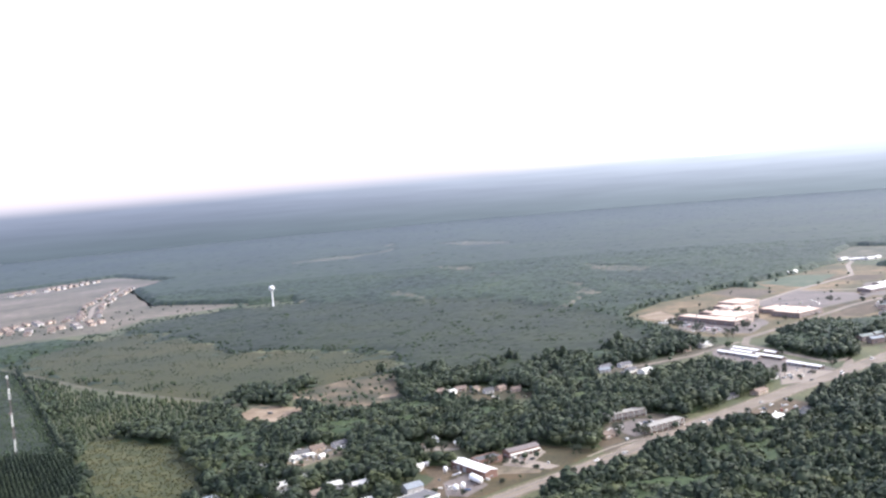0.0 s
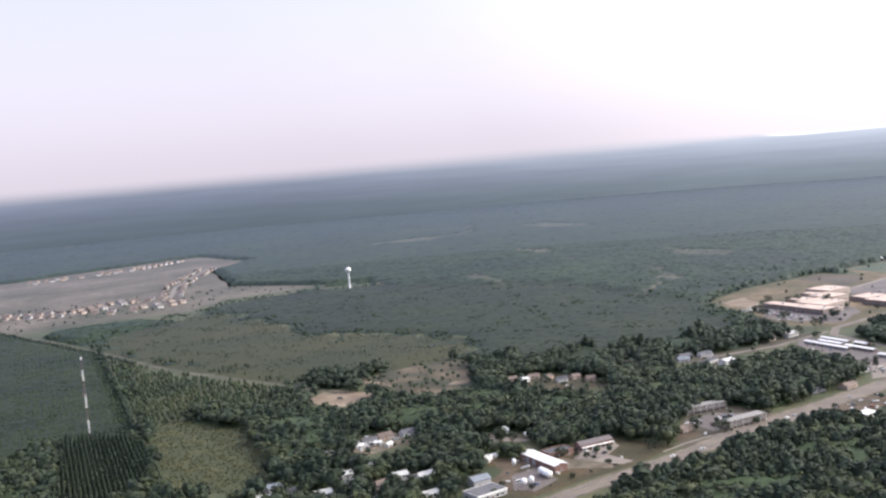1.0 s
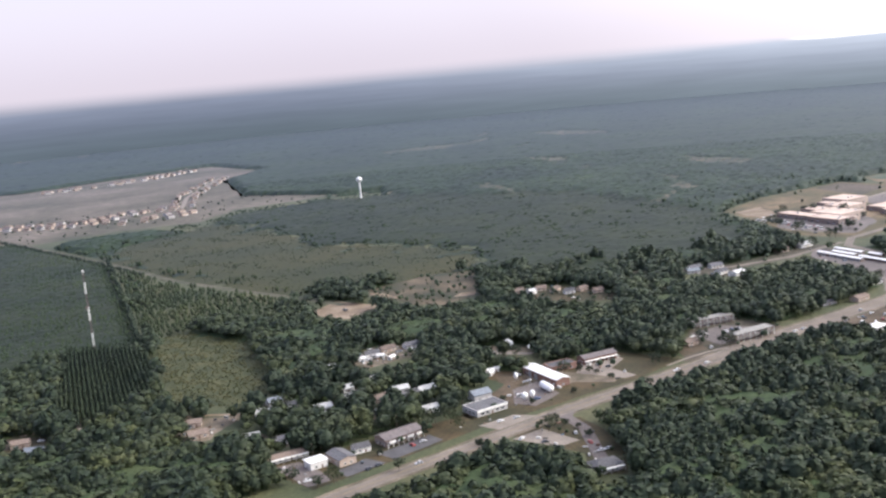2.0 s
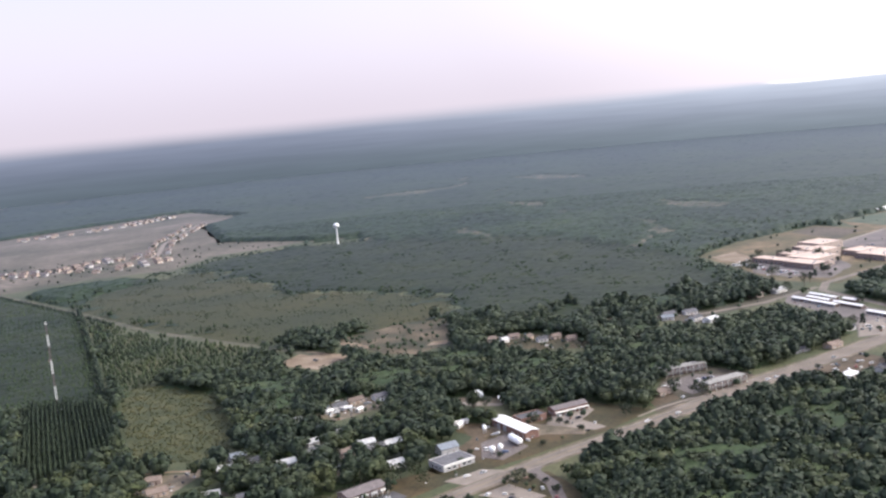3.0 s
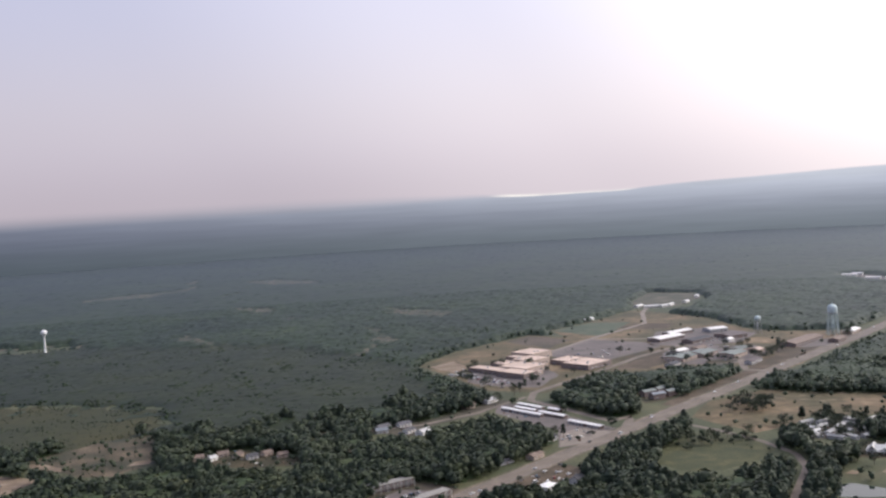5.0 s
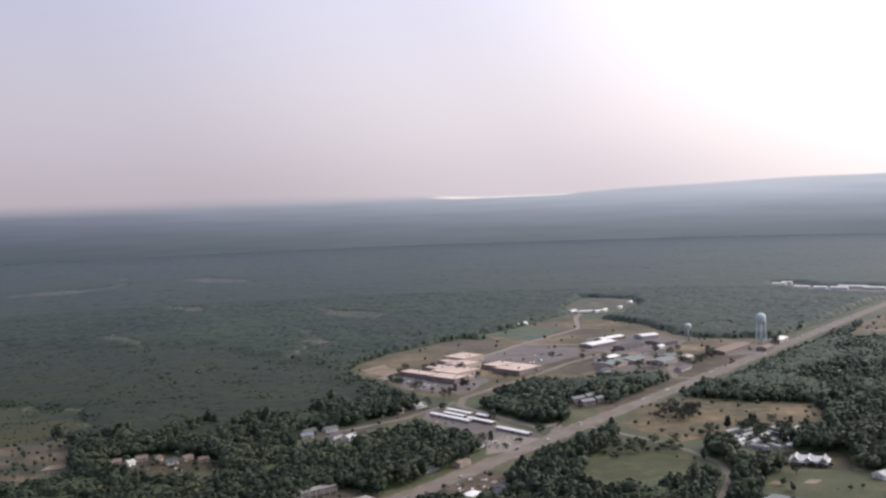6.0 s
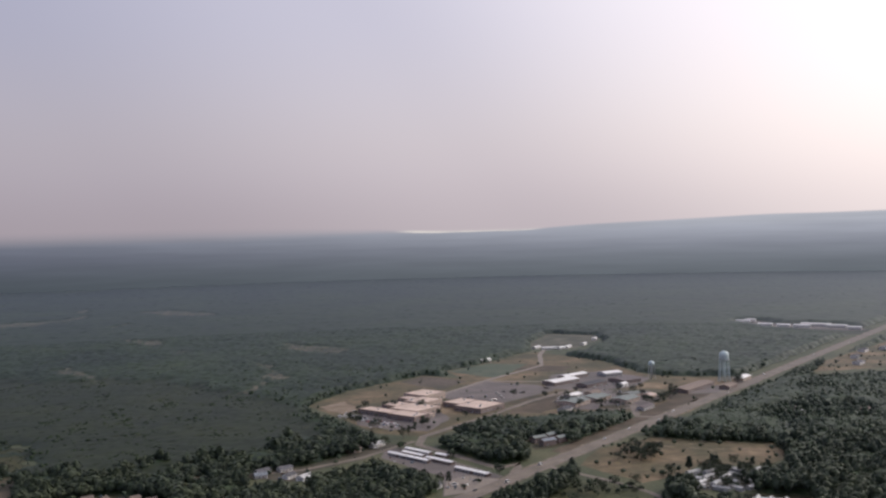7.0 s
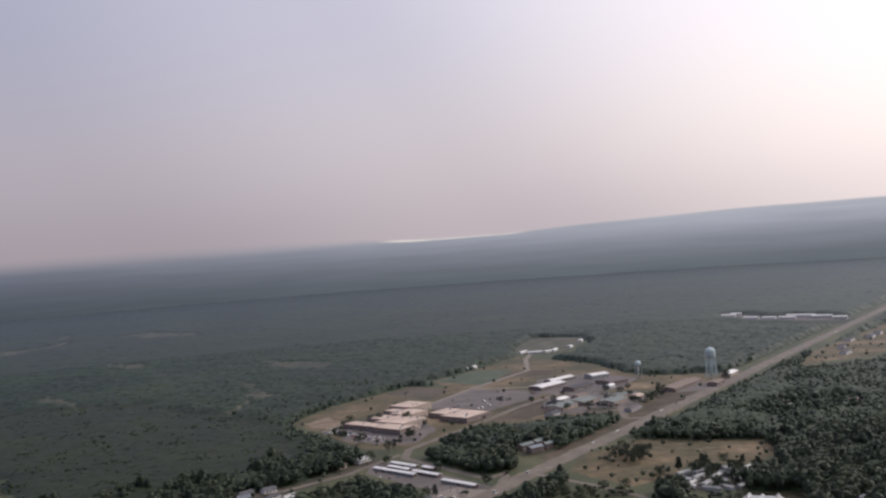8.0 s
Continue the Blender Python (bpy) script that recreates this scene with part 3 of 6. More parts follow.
BARE = [(-185, 1062), (-150, 1094), (-115, 1130), (-66, 1130), (-54, 1018), (-84, 980), (-120, 992), (-150, 1026)]
PAD = [(-221, 977), (-202, 1028), (-150, 996), (-174, 948)]
SAPLINGS = [(-262, 722), (-342, 900), (-338, 925), (-265, 905), (-224, 830), (-192, 736), (-215, 712)]
MIXED = [(-345, 900), (-560, 1310), (-430, 1190), (-258, 1067), (-240, 960), (-335, 925)]
ROWS_WOOD = [(-410, 868), (-352, 868), (-325, 838), (-275, 722), (-314, 684), (-340, 705)]
PLANTATION = [(-590, 1350), (-850, 1600), (-1300, 1550), (-700, 800), (-440, 800), (-410, 868), (-352, 868), (-350, 890)]
CAMPUS = [(250, 1414), (321, 1511), (400, 1568), (456, 1614), (503, 1560), (503, 1644), (587, 1705), (690, 1800), (718, 1800), (770, 1640), (766, 1520), (768, 1478), (800, 1442), (836, 1424),
          (880, 1402), (908, 1386), (880, 1362), (640, 1152), (590, 1140), (620, 1215), (560, 1235), (494, 1225), (443, 1248), (356, 1160), (300, 1205), (272, 1330)]
FAR_YARD = [(722, 1850), (758, 1822), (800, 1830), (895, 1935), (912, 2010), (842, 2078), (765, 1965)]
STORAGE = [(280, 1085), (292, 1118), (318, 1122), (352, 1020), (372, 968), (326, 925), (300, 922), (318, 985)]
CLEAR_EAST = [(452, 985), (498, 1044), (576, 1071), (619, 1030), (672, 1000), (651, 938), (612, 920), (562, 948), (520, 918), (478, 903)]
FARM = [(358, 845), (390, 885), (425, 925), (455, 905), (472, 850), (440, 822), (400, 805), (370, 815)]
FARM_SCRUB = [(392, 878), (425, 925), (455, 905), (470, 856), (430, 872)]
FAIRWAY = [(470, 770), (500, 790), (560, 770), (600, 740), (520, 690), (480, 700)]
CLUB = [(510, 800), (545, 838), (585, 815), (560, 770)]
SMALL_TOWER = (755, 1436)
POND_TWO = [(444, 712), (449, 730), (460, 740), (470, 738), (486, 714), (474, 700)]
TRAILERS = [(506, 862), (528, 905), (560, 915), (580, 885), (560, 855)]
LOT_FRONT = [(-42, 748), (-32, 762), (-12, 752), (2, 762), (58, 792), (110, 760), (72, 722), (20, 680), (-28, 645), (-46, 666), (-28, 690), (-16, 722)]
TANK_YARD = [(-46, 816), (-28, 830), (6, 813), (-2, 800), (-40, 806)]
LOT_STRIP = [(-160, 606), (-148, 617), (-120, 612), (-98, 632), (-84, 646), (-60, 656), (-44, 668), (-28, 645), (-75, 598), (-120, 558), (-140, 575)]
LOT_SOUTH = [(-18, 630), (8, 645), (30, 652), (46, 620), (52, 590), (52, 560), (30, 560), (30, 590), (14, 603)]
MOTEL = [(108, 752), (112, 790), (124, 840), (160, 868), (192, 836), (196, 820), (155, 782)]
EAST_LOT = [by_road(254, -9), by_road(324, -9), by_road(320, -46), by_road(262, -44)]
CLEAR_WEST = [(-25, 1004), (-22, 1030), (30, 1028), (78, 985), (74, 955), (30, 960)]
YARD_WEST = [(-148, 800), (-134, 845), (-98, 850), (-96, 810), (-126, 785)]
YARD_FAR_WEST = [(-238, 655), (-226, 690), (-196, 692), (-208, 655)]
YARD_EDGE = [(-358, 646), (-358, 668), (-330, 668), (-322, 646)]
APARTMENTS = [(436, 1062), (438, 1104), (460, 1122), (486, 1094), (462, 1064)]
NORTH_YARDS = [(146, 1050), (152, 1070), (205, 1078), (300, 1150), (312, 1138), (262, 1085), (205, 1055), (200, 1018), (182, 1022)]
TOWN_EAST = [(745, 1120), (830, 1190), (860, 1110), (800, 1055)]
FAR_EAST = [(1000, 1400), (1093, 1498), (1252, 1600), (1420, 1720), (1330, 1500), (1118, 1390)]
FAR_STRIP = [(1286, 2080), (1325, 2118), (1352, 2096), (1350, 2010), (1410, 1990), (1446, 1900), (1440, 1846), (1400, 1840), (1300, 1980)]
TOWER_YARD = [(-392, 1952), (-396, 1966), (-306, 1978), (-300, 1966)]
SHOP_YARD = [(-50, 672), (-48, 708), (-30, 716), (-14, 694), (-12, 676), (-30, 655)]
FAR_CUTS = [[(-438, 2874), (-350, 2950), (-269, 2962), (-191, 3017), (-149, 3165), (-138, 3021), (-184, 2910), (-256, 2819), (-335, 2827), (-425, 2795)],
            [(-190, 3214), (-176, 3393), (-149, 3309), (-146, 3185)],
            [(-68, 2699), (-22, 2775), (-14, 2730), (-57, 2653), (-44, 2529), (-31, 2429), (-35, 2392), (-51, 2507)],
            [(-33, 2418), (-4, 2350), (28, 2321), (66, 2313), (67, 2211), (39, 2176), (16, 2256), (-9, 2303), (-29, 2360)],
            [(166, 1537), (187, 1561), (206, 1620), (220, 1695), (220, 1789), (211, 1865), (227, 1871), (236, 1811), (242, 1757), (249, 1647), (230, 1604), (225, 1663), (215, 1601), (197, 1537), (169, 1512)],
            [(261, 2031), (322, 2079), (379, 2027), (405, 1970), (376, 1902), (341, 1931), (309, 1990)],
            [(288, 2110), (324, 2125), (316, 2062), (287, 2064)],
            [(-338, 1940), (-262, 1900), (-256, 1857), (-329, 1895)],
            [(90, 2111), (114, 2091), (107, 2043), (88, 2059)],
            [(-27, 3158), (77, 3173), (203, 2987), (203, 2874), (72, 2947)],
            [(-1874, 3992), (-1846, 4086), (-1764, 3916), (-1806, 3864)],
            [(-2137, 3970), (-2146, 4162), (-1996, 3874), (-2032, 3778)],
            [(-115, 1901), (-84, 1922), (-39, 1802), (-23, 1740), (-58, 1784), (-95, 1839)]]
CROSS_PATH = [(-1250, 1990), (-817, 1580), (-578, 1350), (-430, 1195), (-258, 1062), (-190, 1010)]
FIRE_LANE = [(-585, 1360), (-563, 1318), (-437, 1068), (-342, 874), (-268, 728)]
WEST_LANE = [(-352, 672), (-320, 686), (-289, 690), (-224, 694), (-170, 690)]
DRIVE_LANE = [(-338, 716), (-309, 680)]
SOUTH_LANE = [by_road(-4, -2), (21, 653), (32, 631), (38, 590), (40, 575)]
EAST_LANE = [by_road(503, -6), (454, 922), (469, 873), (474, 825), (462, 789), (419, 729), (380, 660)]
SCHOOL_ROAD = [by_road(455, 4), (402, 1012), (376, 1000), (330, 1130), (345, 1170), (443, 1252), (535, 1338), (626, 1405), (700, 1440)]
CAMPUS_ROAD = [by_road(780, 2), (610, 1185), (640, 1260), (626, 1405)]
WEST_ROAD = [(330, 1150), (262, 1092), (197, 1062), (150, 1062), (80, 1075)]
OPEN = [SHOP_YARD, SUBDIVISION, BARE, PAD, CAMPUS, STORAGE, CLEAR_EAST, FARM, FAIRWAY, CLUB, TRAILERS, LOT_FRONT, TANK_YARD, LOT_STRIP, LOT_SOUTH, MOTEL, EAST_LOT, CLEAR_WEST,
        YARD_WEST, YARD_FAR_WEST, YARD_EDGE, NORTH_YARDS, APARTMENTS, FAR_EAST, FAR_STRIP, TOWER_YARD, FAR_YARD]
LANES = [(CROSS_PATH, 7, 1), (FIRE_LANE, 2.5, 0), (WEST_LANE, 1.5, 0), (DRIVE_LANE, 4, 1), (SOUTH_LANE, 7, 1), (EAST_LANE, 6, 1), (SCHOOL_ROAD, 8, 1), (CAMPUS_ROAD, 8, 1), (WEST_ROAD, 6, 1)]
CENTRE = (47.0, 55.0)

# the main road bends a little and is narrower at its near end: metres along, offset to the left, width
ROAD_LINE = [(-700, -60, 10), (-300, -28, 10), (-160, -17, 10), (-75, -11, 10.5), (-28, -7.3, 11), (20, -5.5, 11), (70, -4.8, 12), (115, -4.4, 12.5), (150, -1, 16.5), (190, 0, 17), (900, 0, 16.5), (2600, 0, 16.5)]


def road_shift(s):
    """How far the road's middle lies to the left of its straight line, s metres along."""
    return np.interp(s, [r[0] for r in ROAD_LINE], [r[1] for r in ROAD_LINE])


# ---- ground and distance ----
def disc(name, radius, z):
    bm = bmesh.new()
    rings = [0, 400, 800, 1600, 3200, radius]
    n = 96
    prev = [bm.verts.new((CENTRE[0], CENTRE[1], z))]
    for r in rings[1:]:
        row = [bm.verts.new((CENTRE[0] + r * math.cos(2 * math.pi * k / n), CENTRE[1] + r * math.sin(2 * math.pi * k / n), z)) for k in range(n)]
        for k in range(n):
            j = (k + 1) % n
            bm.faces.new((prev[0], row[k], row[j]) if len(prev) == 1 else (prev[k], row[k], row[j], prev[j]))
        prev = row
    me = bpy.data.meshes.new(name)
    bm.to_mesh(me), bm.free()
    return me


ground_me = disc("ground", 4815, 0)
ground_me.materials.append(M["ground"])
tagged(new("ground", ground_me), "flat dark green and brown ground under woods", "ground", "", "structure")


def distance_material():
    """Woods many kilometres off, as a glowing backdrop: haze is painted into its colours, paler with height and towards
    the sun.
    """
    m = bpy.data.materials.new("hazy_distance")
    m.use_nodes = True
    ns, ls = m.node_tree.nodes, m.node_tree.links
    ns.clear()
    tc = ns.new("ShaderNodeTexCoord")
    xyz = ns.new("ShaderNodeSeparateXYZ")
    ls.new(tc.outputs["Object"], xyz.inputs[0])

    def calc(op, a, b=None, c=None):
        n = ns.new("ShaderNodeMath")
        n.operation = op
        for k, v in enumerate((a, b, c)):
            if v is None:
                continue
            if isinstance(v, (int, float)):
                n.inputs[k].default_value = v
            else:
                ls.new(v, n.inputs[k])
        return n.outputs[0]

    def step(v, lo, hi):
        n = ns.new("ShaderNodeMapRange")
        n.interpolation_type = "SMOOTHSTEP"
        n.inputs["From Min"].default_value, n.inputs["From Max"].default_value = lo, hi
        ls.new(v, n.inputs["Value"])
        return n.outputs[0]
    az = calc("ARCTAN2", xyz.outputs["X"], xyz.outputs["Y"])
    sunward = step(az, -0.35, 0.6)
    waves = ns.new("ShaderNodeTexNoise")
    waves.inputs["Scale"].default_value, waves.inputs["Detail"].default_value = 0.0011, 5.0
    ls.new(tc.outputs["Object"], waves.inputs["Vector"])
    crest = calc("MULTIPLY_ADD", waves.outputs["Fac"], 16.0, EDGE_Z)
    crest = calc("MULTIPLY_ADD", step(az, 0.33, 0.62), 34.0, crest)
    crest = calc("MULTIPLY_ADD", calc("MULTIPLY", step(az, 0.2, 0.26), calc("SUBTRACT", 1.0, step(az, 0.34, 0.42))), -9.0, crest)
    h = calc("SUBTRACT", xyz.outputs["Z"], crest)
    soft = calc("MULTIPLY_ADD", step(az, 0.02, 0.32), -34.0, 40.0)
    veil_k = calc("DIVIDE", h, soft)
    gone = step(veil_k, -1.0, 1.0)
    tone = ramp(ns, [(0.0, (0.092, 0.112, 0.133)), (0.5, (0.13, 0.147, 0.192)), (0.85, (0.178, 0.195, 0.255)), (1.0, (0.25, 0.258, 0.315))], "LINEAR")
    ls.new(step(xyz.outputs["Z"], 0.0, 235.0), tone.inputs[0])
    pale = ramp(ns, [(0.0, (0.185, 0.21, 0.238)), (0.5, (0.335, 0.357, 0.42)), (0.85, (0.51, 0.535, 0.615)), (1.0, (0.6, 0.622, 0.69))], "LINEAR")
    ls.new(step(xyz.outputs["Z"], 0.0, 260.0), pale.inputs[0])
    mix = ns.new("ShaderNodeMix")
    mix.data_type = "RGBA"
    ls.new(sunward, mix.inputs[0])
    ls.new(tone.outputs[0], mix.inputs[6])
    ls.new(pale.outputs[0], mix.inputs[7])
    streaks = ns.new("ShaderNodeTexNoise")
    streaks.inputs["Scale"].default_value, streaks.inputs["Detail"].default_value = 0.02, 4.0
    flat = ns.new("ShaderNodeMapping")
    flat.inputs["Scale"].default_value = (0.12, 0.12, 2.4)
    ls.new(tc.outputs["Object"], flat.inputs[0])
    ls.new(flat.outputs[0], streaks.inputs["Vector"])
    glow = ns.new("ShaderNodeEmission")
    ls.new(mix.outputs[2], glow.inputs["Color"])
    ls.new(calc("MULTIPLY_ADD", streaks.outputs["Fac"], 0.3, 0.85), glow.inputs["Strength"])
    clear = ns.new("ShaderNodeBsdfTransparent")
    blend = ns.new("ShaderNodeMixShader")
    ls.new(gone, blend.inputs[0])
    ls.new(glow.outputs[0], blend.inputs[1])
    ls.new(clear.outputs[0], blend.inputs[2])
    # a low bank of white smoke over one stretch of the horizon, painted as glow
    puffs = ns.new("ShaderNodeTexNoise")
    puffs.inputs["Scale"].default_value, puffs.inputs["Detail"].default_value = 0.012, 5.0
    ls.new(flat.outputs[0], puffs.inputs["Vector"])
    along = calc("MULTIPLY", step(az, 0.215, 0.245), calc("SUBTRACT", 1.0, step(az, 0.352, 0.372)))
    band = calc("MULTIPLY", step(h, -5.0, -1.0), calc("SUBTRACT", 1.0, step(h, 1.0, 13.0)))
    smoke = calc("MULTIPLY", calc("MULTIPLY", along, band), step(puffs.outputs["Fac"], 0.42, 0.58))
    white = ns.new("ShaderNodeEmission")
    white.inputs["Color"].default_value, white.inputs["Strength"].default_value = (1.0, 0.94, 0.88, 1), 1.0
    last = ns.new("ShaderNodeMixShader")
    ls.new(smoke, last.inputs[0])
    ls.new(blend.outputs[0], last.inputs[1])
    ls.new(white.outputs[0], last.inputs[2])
    out = ns.new("ShaderNodeOutputMaterial")
    ls.new(last.outputs[0], out.inputs["Surface"])
    return m


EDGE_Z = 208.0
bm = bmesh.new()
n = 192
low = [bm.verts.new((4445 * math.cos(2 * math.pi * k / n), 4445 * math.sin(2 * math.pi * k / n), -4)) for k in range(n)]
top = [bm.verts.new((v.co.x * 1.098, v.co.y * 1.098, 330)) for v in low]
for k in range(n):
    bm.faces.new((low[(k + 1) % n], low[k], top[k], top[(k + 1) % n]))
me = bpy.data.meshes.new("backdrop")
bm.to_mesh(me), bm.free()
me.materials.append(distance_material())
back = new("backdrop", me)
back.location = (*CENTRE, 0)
tagged(back, "glowing backdrop of far woods with blue-grey haze painted in", "backdrop", "", "structure")


# ground covers
flat_patch("cleared_land", SUBDIVISION, 0.06, "tan_grass", "tan cleared land of a new housing estate", "ground", 10, 40)
flat_patch("meadow", MEADOW, 0.04, "meadow", "olive meadow with low scrub", "ground", 30, 12)
flat_patch("cut_ground", BARE, 0.1, "cut_ground", "brown freshly cut ground beside the meadow", "ground", 5, 10)
flat_patch("dirt_pad", PAD, 0.12, "dirt", "pale tan levelled dirt pad", "ground", 0.6, 10)
flat_patch("sapling_field", SAPLINGS, 0.05, "sapling_ground", "yellow-green field of saplings", "ground", 4, 20)
flat_patch("campus_ground", CAMPUS, 0.07, "field", "dry tan grass round the school", "ground", 5, 25)
flat_patch("storage_yard", STORAGE, 0.08, "lot", "grey gravel yard of the storage units", "ground", 3, 12)
flat_patch("dry_field", CLEAR_EAST, 0.07, "field", "dry olive and tan field beside the main road", "ground", 5, 15)
flat_patch("farm_field", FARM, 0.07, "sapling_ground", "green pasture edged by trees", "ground", 4, 15)
flat_patch("fairway", FAIRWAY, 0.07, "golf", "mown green golf fairway", "ground", 4, 15)
flat_patch("club_lawn", CLUB, 0.07, "grass", "lawn round the large clubhouse", "ground", 3, 12)
flat_patch("trailer_ground", TRAILERS, 0.07, "dry_grass", "dry ground of the trailer park", "ground", 3, 12)
flat_patch("front_lawn", LOT_FRONT, 0.07, "grass", "dry green lawn along the main road", "ground", 2, 12)
flat_patch("tank_yard", TANK_YARD, 0.08, "tan_dirt", "tan dirt yard with a white tank", "ground", 2, 10)
flat_patch("strip_lawn", LOT_STRIP, 0.07, "grass", "grass verge round the shops", "ground", 2, 12)
flat_patch("south_yard", LOT_SOUTH, 0.07, "grass", "grass yard across the main road", "ground", 2, 10)
flat_patch("motel_ground", MOTEL, 0.07, "dry_grass", "dry grass round the two brick blocks", "ground", 2, 10)
flat_patch("east_lot", EAST_LOT, 0.08, "brown_dirt", "brown dirt lot beside the main road", "ground", 3, 12)
flat_patch("west_clearing", CLEAR_WEST, 0.07, "grass", "olive clearing behind a row of houses", "ground", 4, 12)
flat_patch("west_yard", YARD_WEST, 0.08, "tan_dirt", "tan dirt yard with sheds", "ground", 3, 10)
flat_patch("lane_yard", YARD_FAR_WEST, 0.08, "tan_dirt", "tan dirt yard beside a lane", "ground", 3, 10)
flat_patch("edge_yard", YARD_EDGE, 0.08, "dry_grass", "dry yard beside a lane", "ground", 3, 10)
flat_patch("north_yards", NORTH_YARDS, 0.07, "dry_grass", "dry yards behind the trees", "ground", 3, 12)
flat_patch("apartment_lawn", APARTMENTS, 0.07, "grass", "lawn and drives round the apartment houses", "ground", 2, 10)
flat_patch("town_yards", TOWN_EAST, 0.07, "dry_grass", "yards among the eastern woods", "ground", 4, 15)
flat_patch("east_field", FAR_EAST, 0.07, "field", "dry field beside the far end of the road", "ground", 6, 25)
# flat green patch added to cover the dark gap in front of the depot
flat_patch("depot_gap_cover", [(1200, 1960), (1250, 2060), (1330, 2130), (1370, 2100), (1365, 2020), (1425, 1990), (1455, 1900), (1445, 1835), (1395, 1770), (1330, 1790)], 0.05, "young_canopy", "green patch added over a dark gap round a far depot", "ground", 8, 20)
flat_patch("depot_yard", FAR_STRIP, 0.08, "lot", "pale yard of a far row of sheds", "ground", 5, 20)
flat_patch("tower_yard", TOWER_YARD, 0.07, "dry_grass", "mown strip at the foot of the water tower", "ground", 3, 15)
for k, (hx, hy, *_) in enumerate(HOUSES):
    if hy < 740:
        ring = [(hx + random.uniform(8, 15) * math.cos(a), hy + random.uniform(8, 13) * math.sin(a)) for a in (0.2, 1.1, 2.0, 2.9, 3.9, 4.8, 5.6)]
        flat_patch("house_yard", ring, 0.05 + 0.004 * (k % 4), ("grass", "dry_grass", "tan_dirt")[k % 3], ("olive lawn round a small house", "dry worn yard round a small house", "tan dirt yard round a small house")[k % 3], "ground", 2, 6)
# paved and mown pieces inside them
flat_patch("school_parking", [(428, 1422), (526, 1520), (585, 1455), (592, 1402), (484, 1328), (452, 1333)], 0.12, "lot", "large grey school parking lot", "parking lot", 2, 30)
flat_patch("sports_field", [(503, 1640), (587, 1700), (645, 1665), (552, 1538)], 0.12, "sports", "green sports field", "ground", 3, 20)
flat_patch("practice_field", [(406, 1565), (456, 1606), (500, 1530), (448, 1472)], 0.12, "dry_grass", "dry practice field", "ground", 6, 15)
flat_patch("school_yard", [(288, 1262), (300, 1320), (350, 1390), (400, 1330), (402, 1262), (356, 1195), (318, 1222)], 0.11, "lot", "grey paved yard round the school", "ground", 4, 15)
flat_patch("verge", [by_road(560, 10), by_road(560, 26), by_road(760, 28), by_road(860, 40), by_road(960, 34), by_road(1000, 12)], 0.09, "brown_dirt", "reddish-brown grass verge along the road", "ground", 4, 20)
flat_patch("plant_yard", [(580, 1420), (640, 1540), (720, 1540), (760, 1450), (700, 1380), (640, 1380)], 0.12, "lot", "grey yard round the large sheds", "parking lot", 3, 20)
flat_patch("office_parking", [(548, 1262), (562, 1330), (590, 1372), (640, 1385), (706, 1342), (694, 1288), (650, 1240), (602, 1232)], 0.12, "lot", "worn grey parking among low offices", "parking lot", 3, 15)
flat_patch("office_lawn", [(588, 1250), (600, 1268), (622, 1262), (632, 1246), (606, 1238)], 0.14, "grass", "dull green lawn beside low offices", "ground", 2, 8)
flat_patch("office_lawn", [(650, 1352), (664, 1366), (688, 1346), (676, 1334)], 0.14, "dry_grass", "dry lawn beside low offices", "ground", 2, 8)
flat_patch("yard_field", [(496, 1330), (545, 1372), (590, 1374), (560, 1330), (546, 1270), (520, 1262)], 0.1, "grass", "dull green field between the school road and offices", "ground", 3, 12)
flat_patch("yard_field", [(690, 1262), (722, 1330), (760, 1318), (742, 1272), (716, 1242)], 0.1, "brown_dirt", "reddish-brown field beside the main road", "ground", 3, 12)
flat_patch("store_parking", [(742, 1300), (760, 1330), (830, 1356), (876, 1366), (880, 1350), (820, 1308), (790, 1290)], 0.12, "lot", "worn grey parking of the dark brick stores", "parking lot", 2, 12)
flat_patch("sand_patch", [(522, 1218), (536, 1236), (556, 1226), (544, 1208)], 0.13, "dirt", "orange-tan sand patch", "ground", 3, 8)
flat_patch("strip_parking", [(-92, 606), (-64, 634), (-54, 624), (-80, 597)], 0.12, "dark_asphalt", "dark asphalt parking in front of the shops", "parking lot", 0.5, 10)
flat_patch("shop_parking", [(-112, 583), (-98, 600), (-84, 592), (-104, 574)], 0.12, "dark_asphalt", "dark asphalt parking beside a shop", "parking lot", 0.5, 10)
flat_patch("corner_parking", [(-152, 592), (-138, 600), (-120, 582), (-112, 570), (-124, 562)], 0.12, "lot", "grey cracked parking lot", "parking lot", 0.7, 10)
flat_patch("shop_apron", [(-34, 645), (-12, 662), (4, 658), (-20, 636)], 0.12, "concrete", "pale concrete apron in front of a shop", "parking lot", 0.7, 10)
flat_patch("yard_parking", [(-14, 712), (2, 728), (18, 700), (2, 676), (-12, 684)], 0.12, "lot", "grey paved yard beside the white-roofed shed", "parking lot", 1, 8)
flat_patch("brick_parking", [(30, 742), (36, 768), (60, 784), (66, 770), (56, 748), (72, 730), (64, 724)], 0.12, "concrete", "pale drive and parking in front of brick offices", "parking lot", 1, 10)
flat_patch("south_parking", [(-12, 619), (6, 634), (28, 612), (16, 603)], 0.12, "concrete", "pale concrete lot across the road", "parking lot", 0.8, 8)
flat_patch("motel_parking", [(122, 826), (150, 845), (186, 828), (150, 800), (140, 790)], 0.12, "lot", "grey parking lot between two brick blocks", "parking lot", 1, 10)
flat_patch("storage_drive", [(302, 925), (318, 975), (345, 985), (366, 958), (330, 928)], 0.13, "concrete", "pale paved forecourt of the storage units", "parking lot", 1, 10)
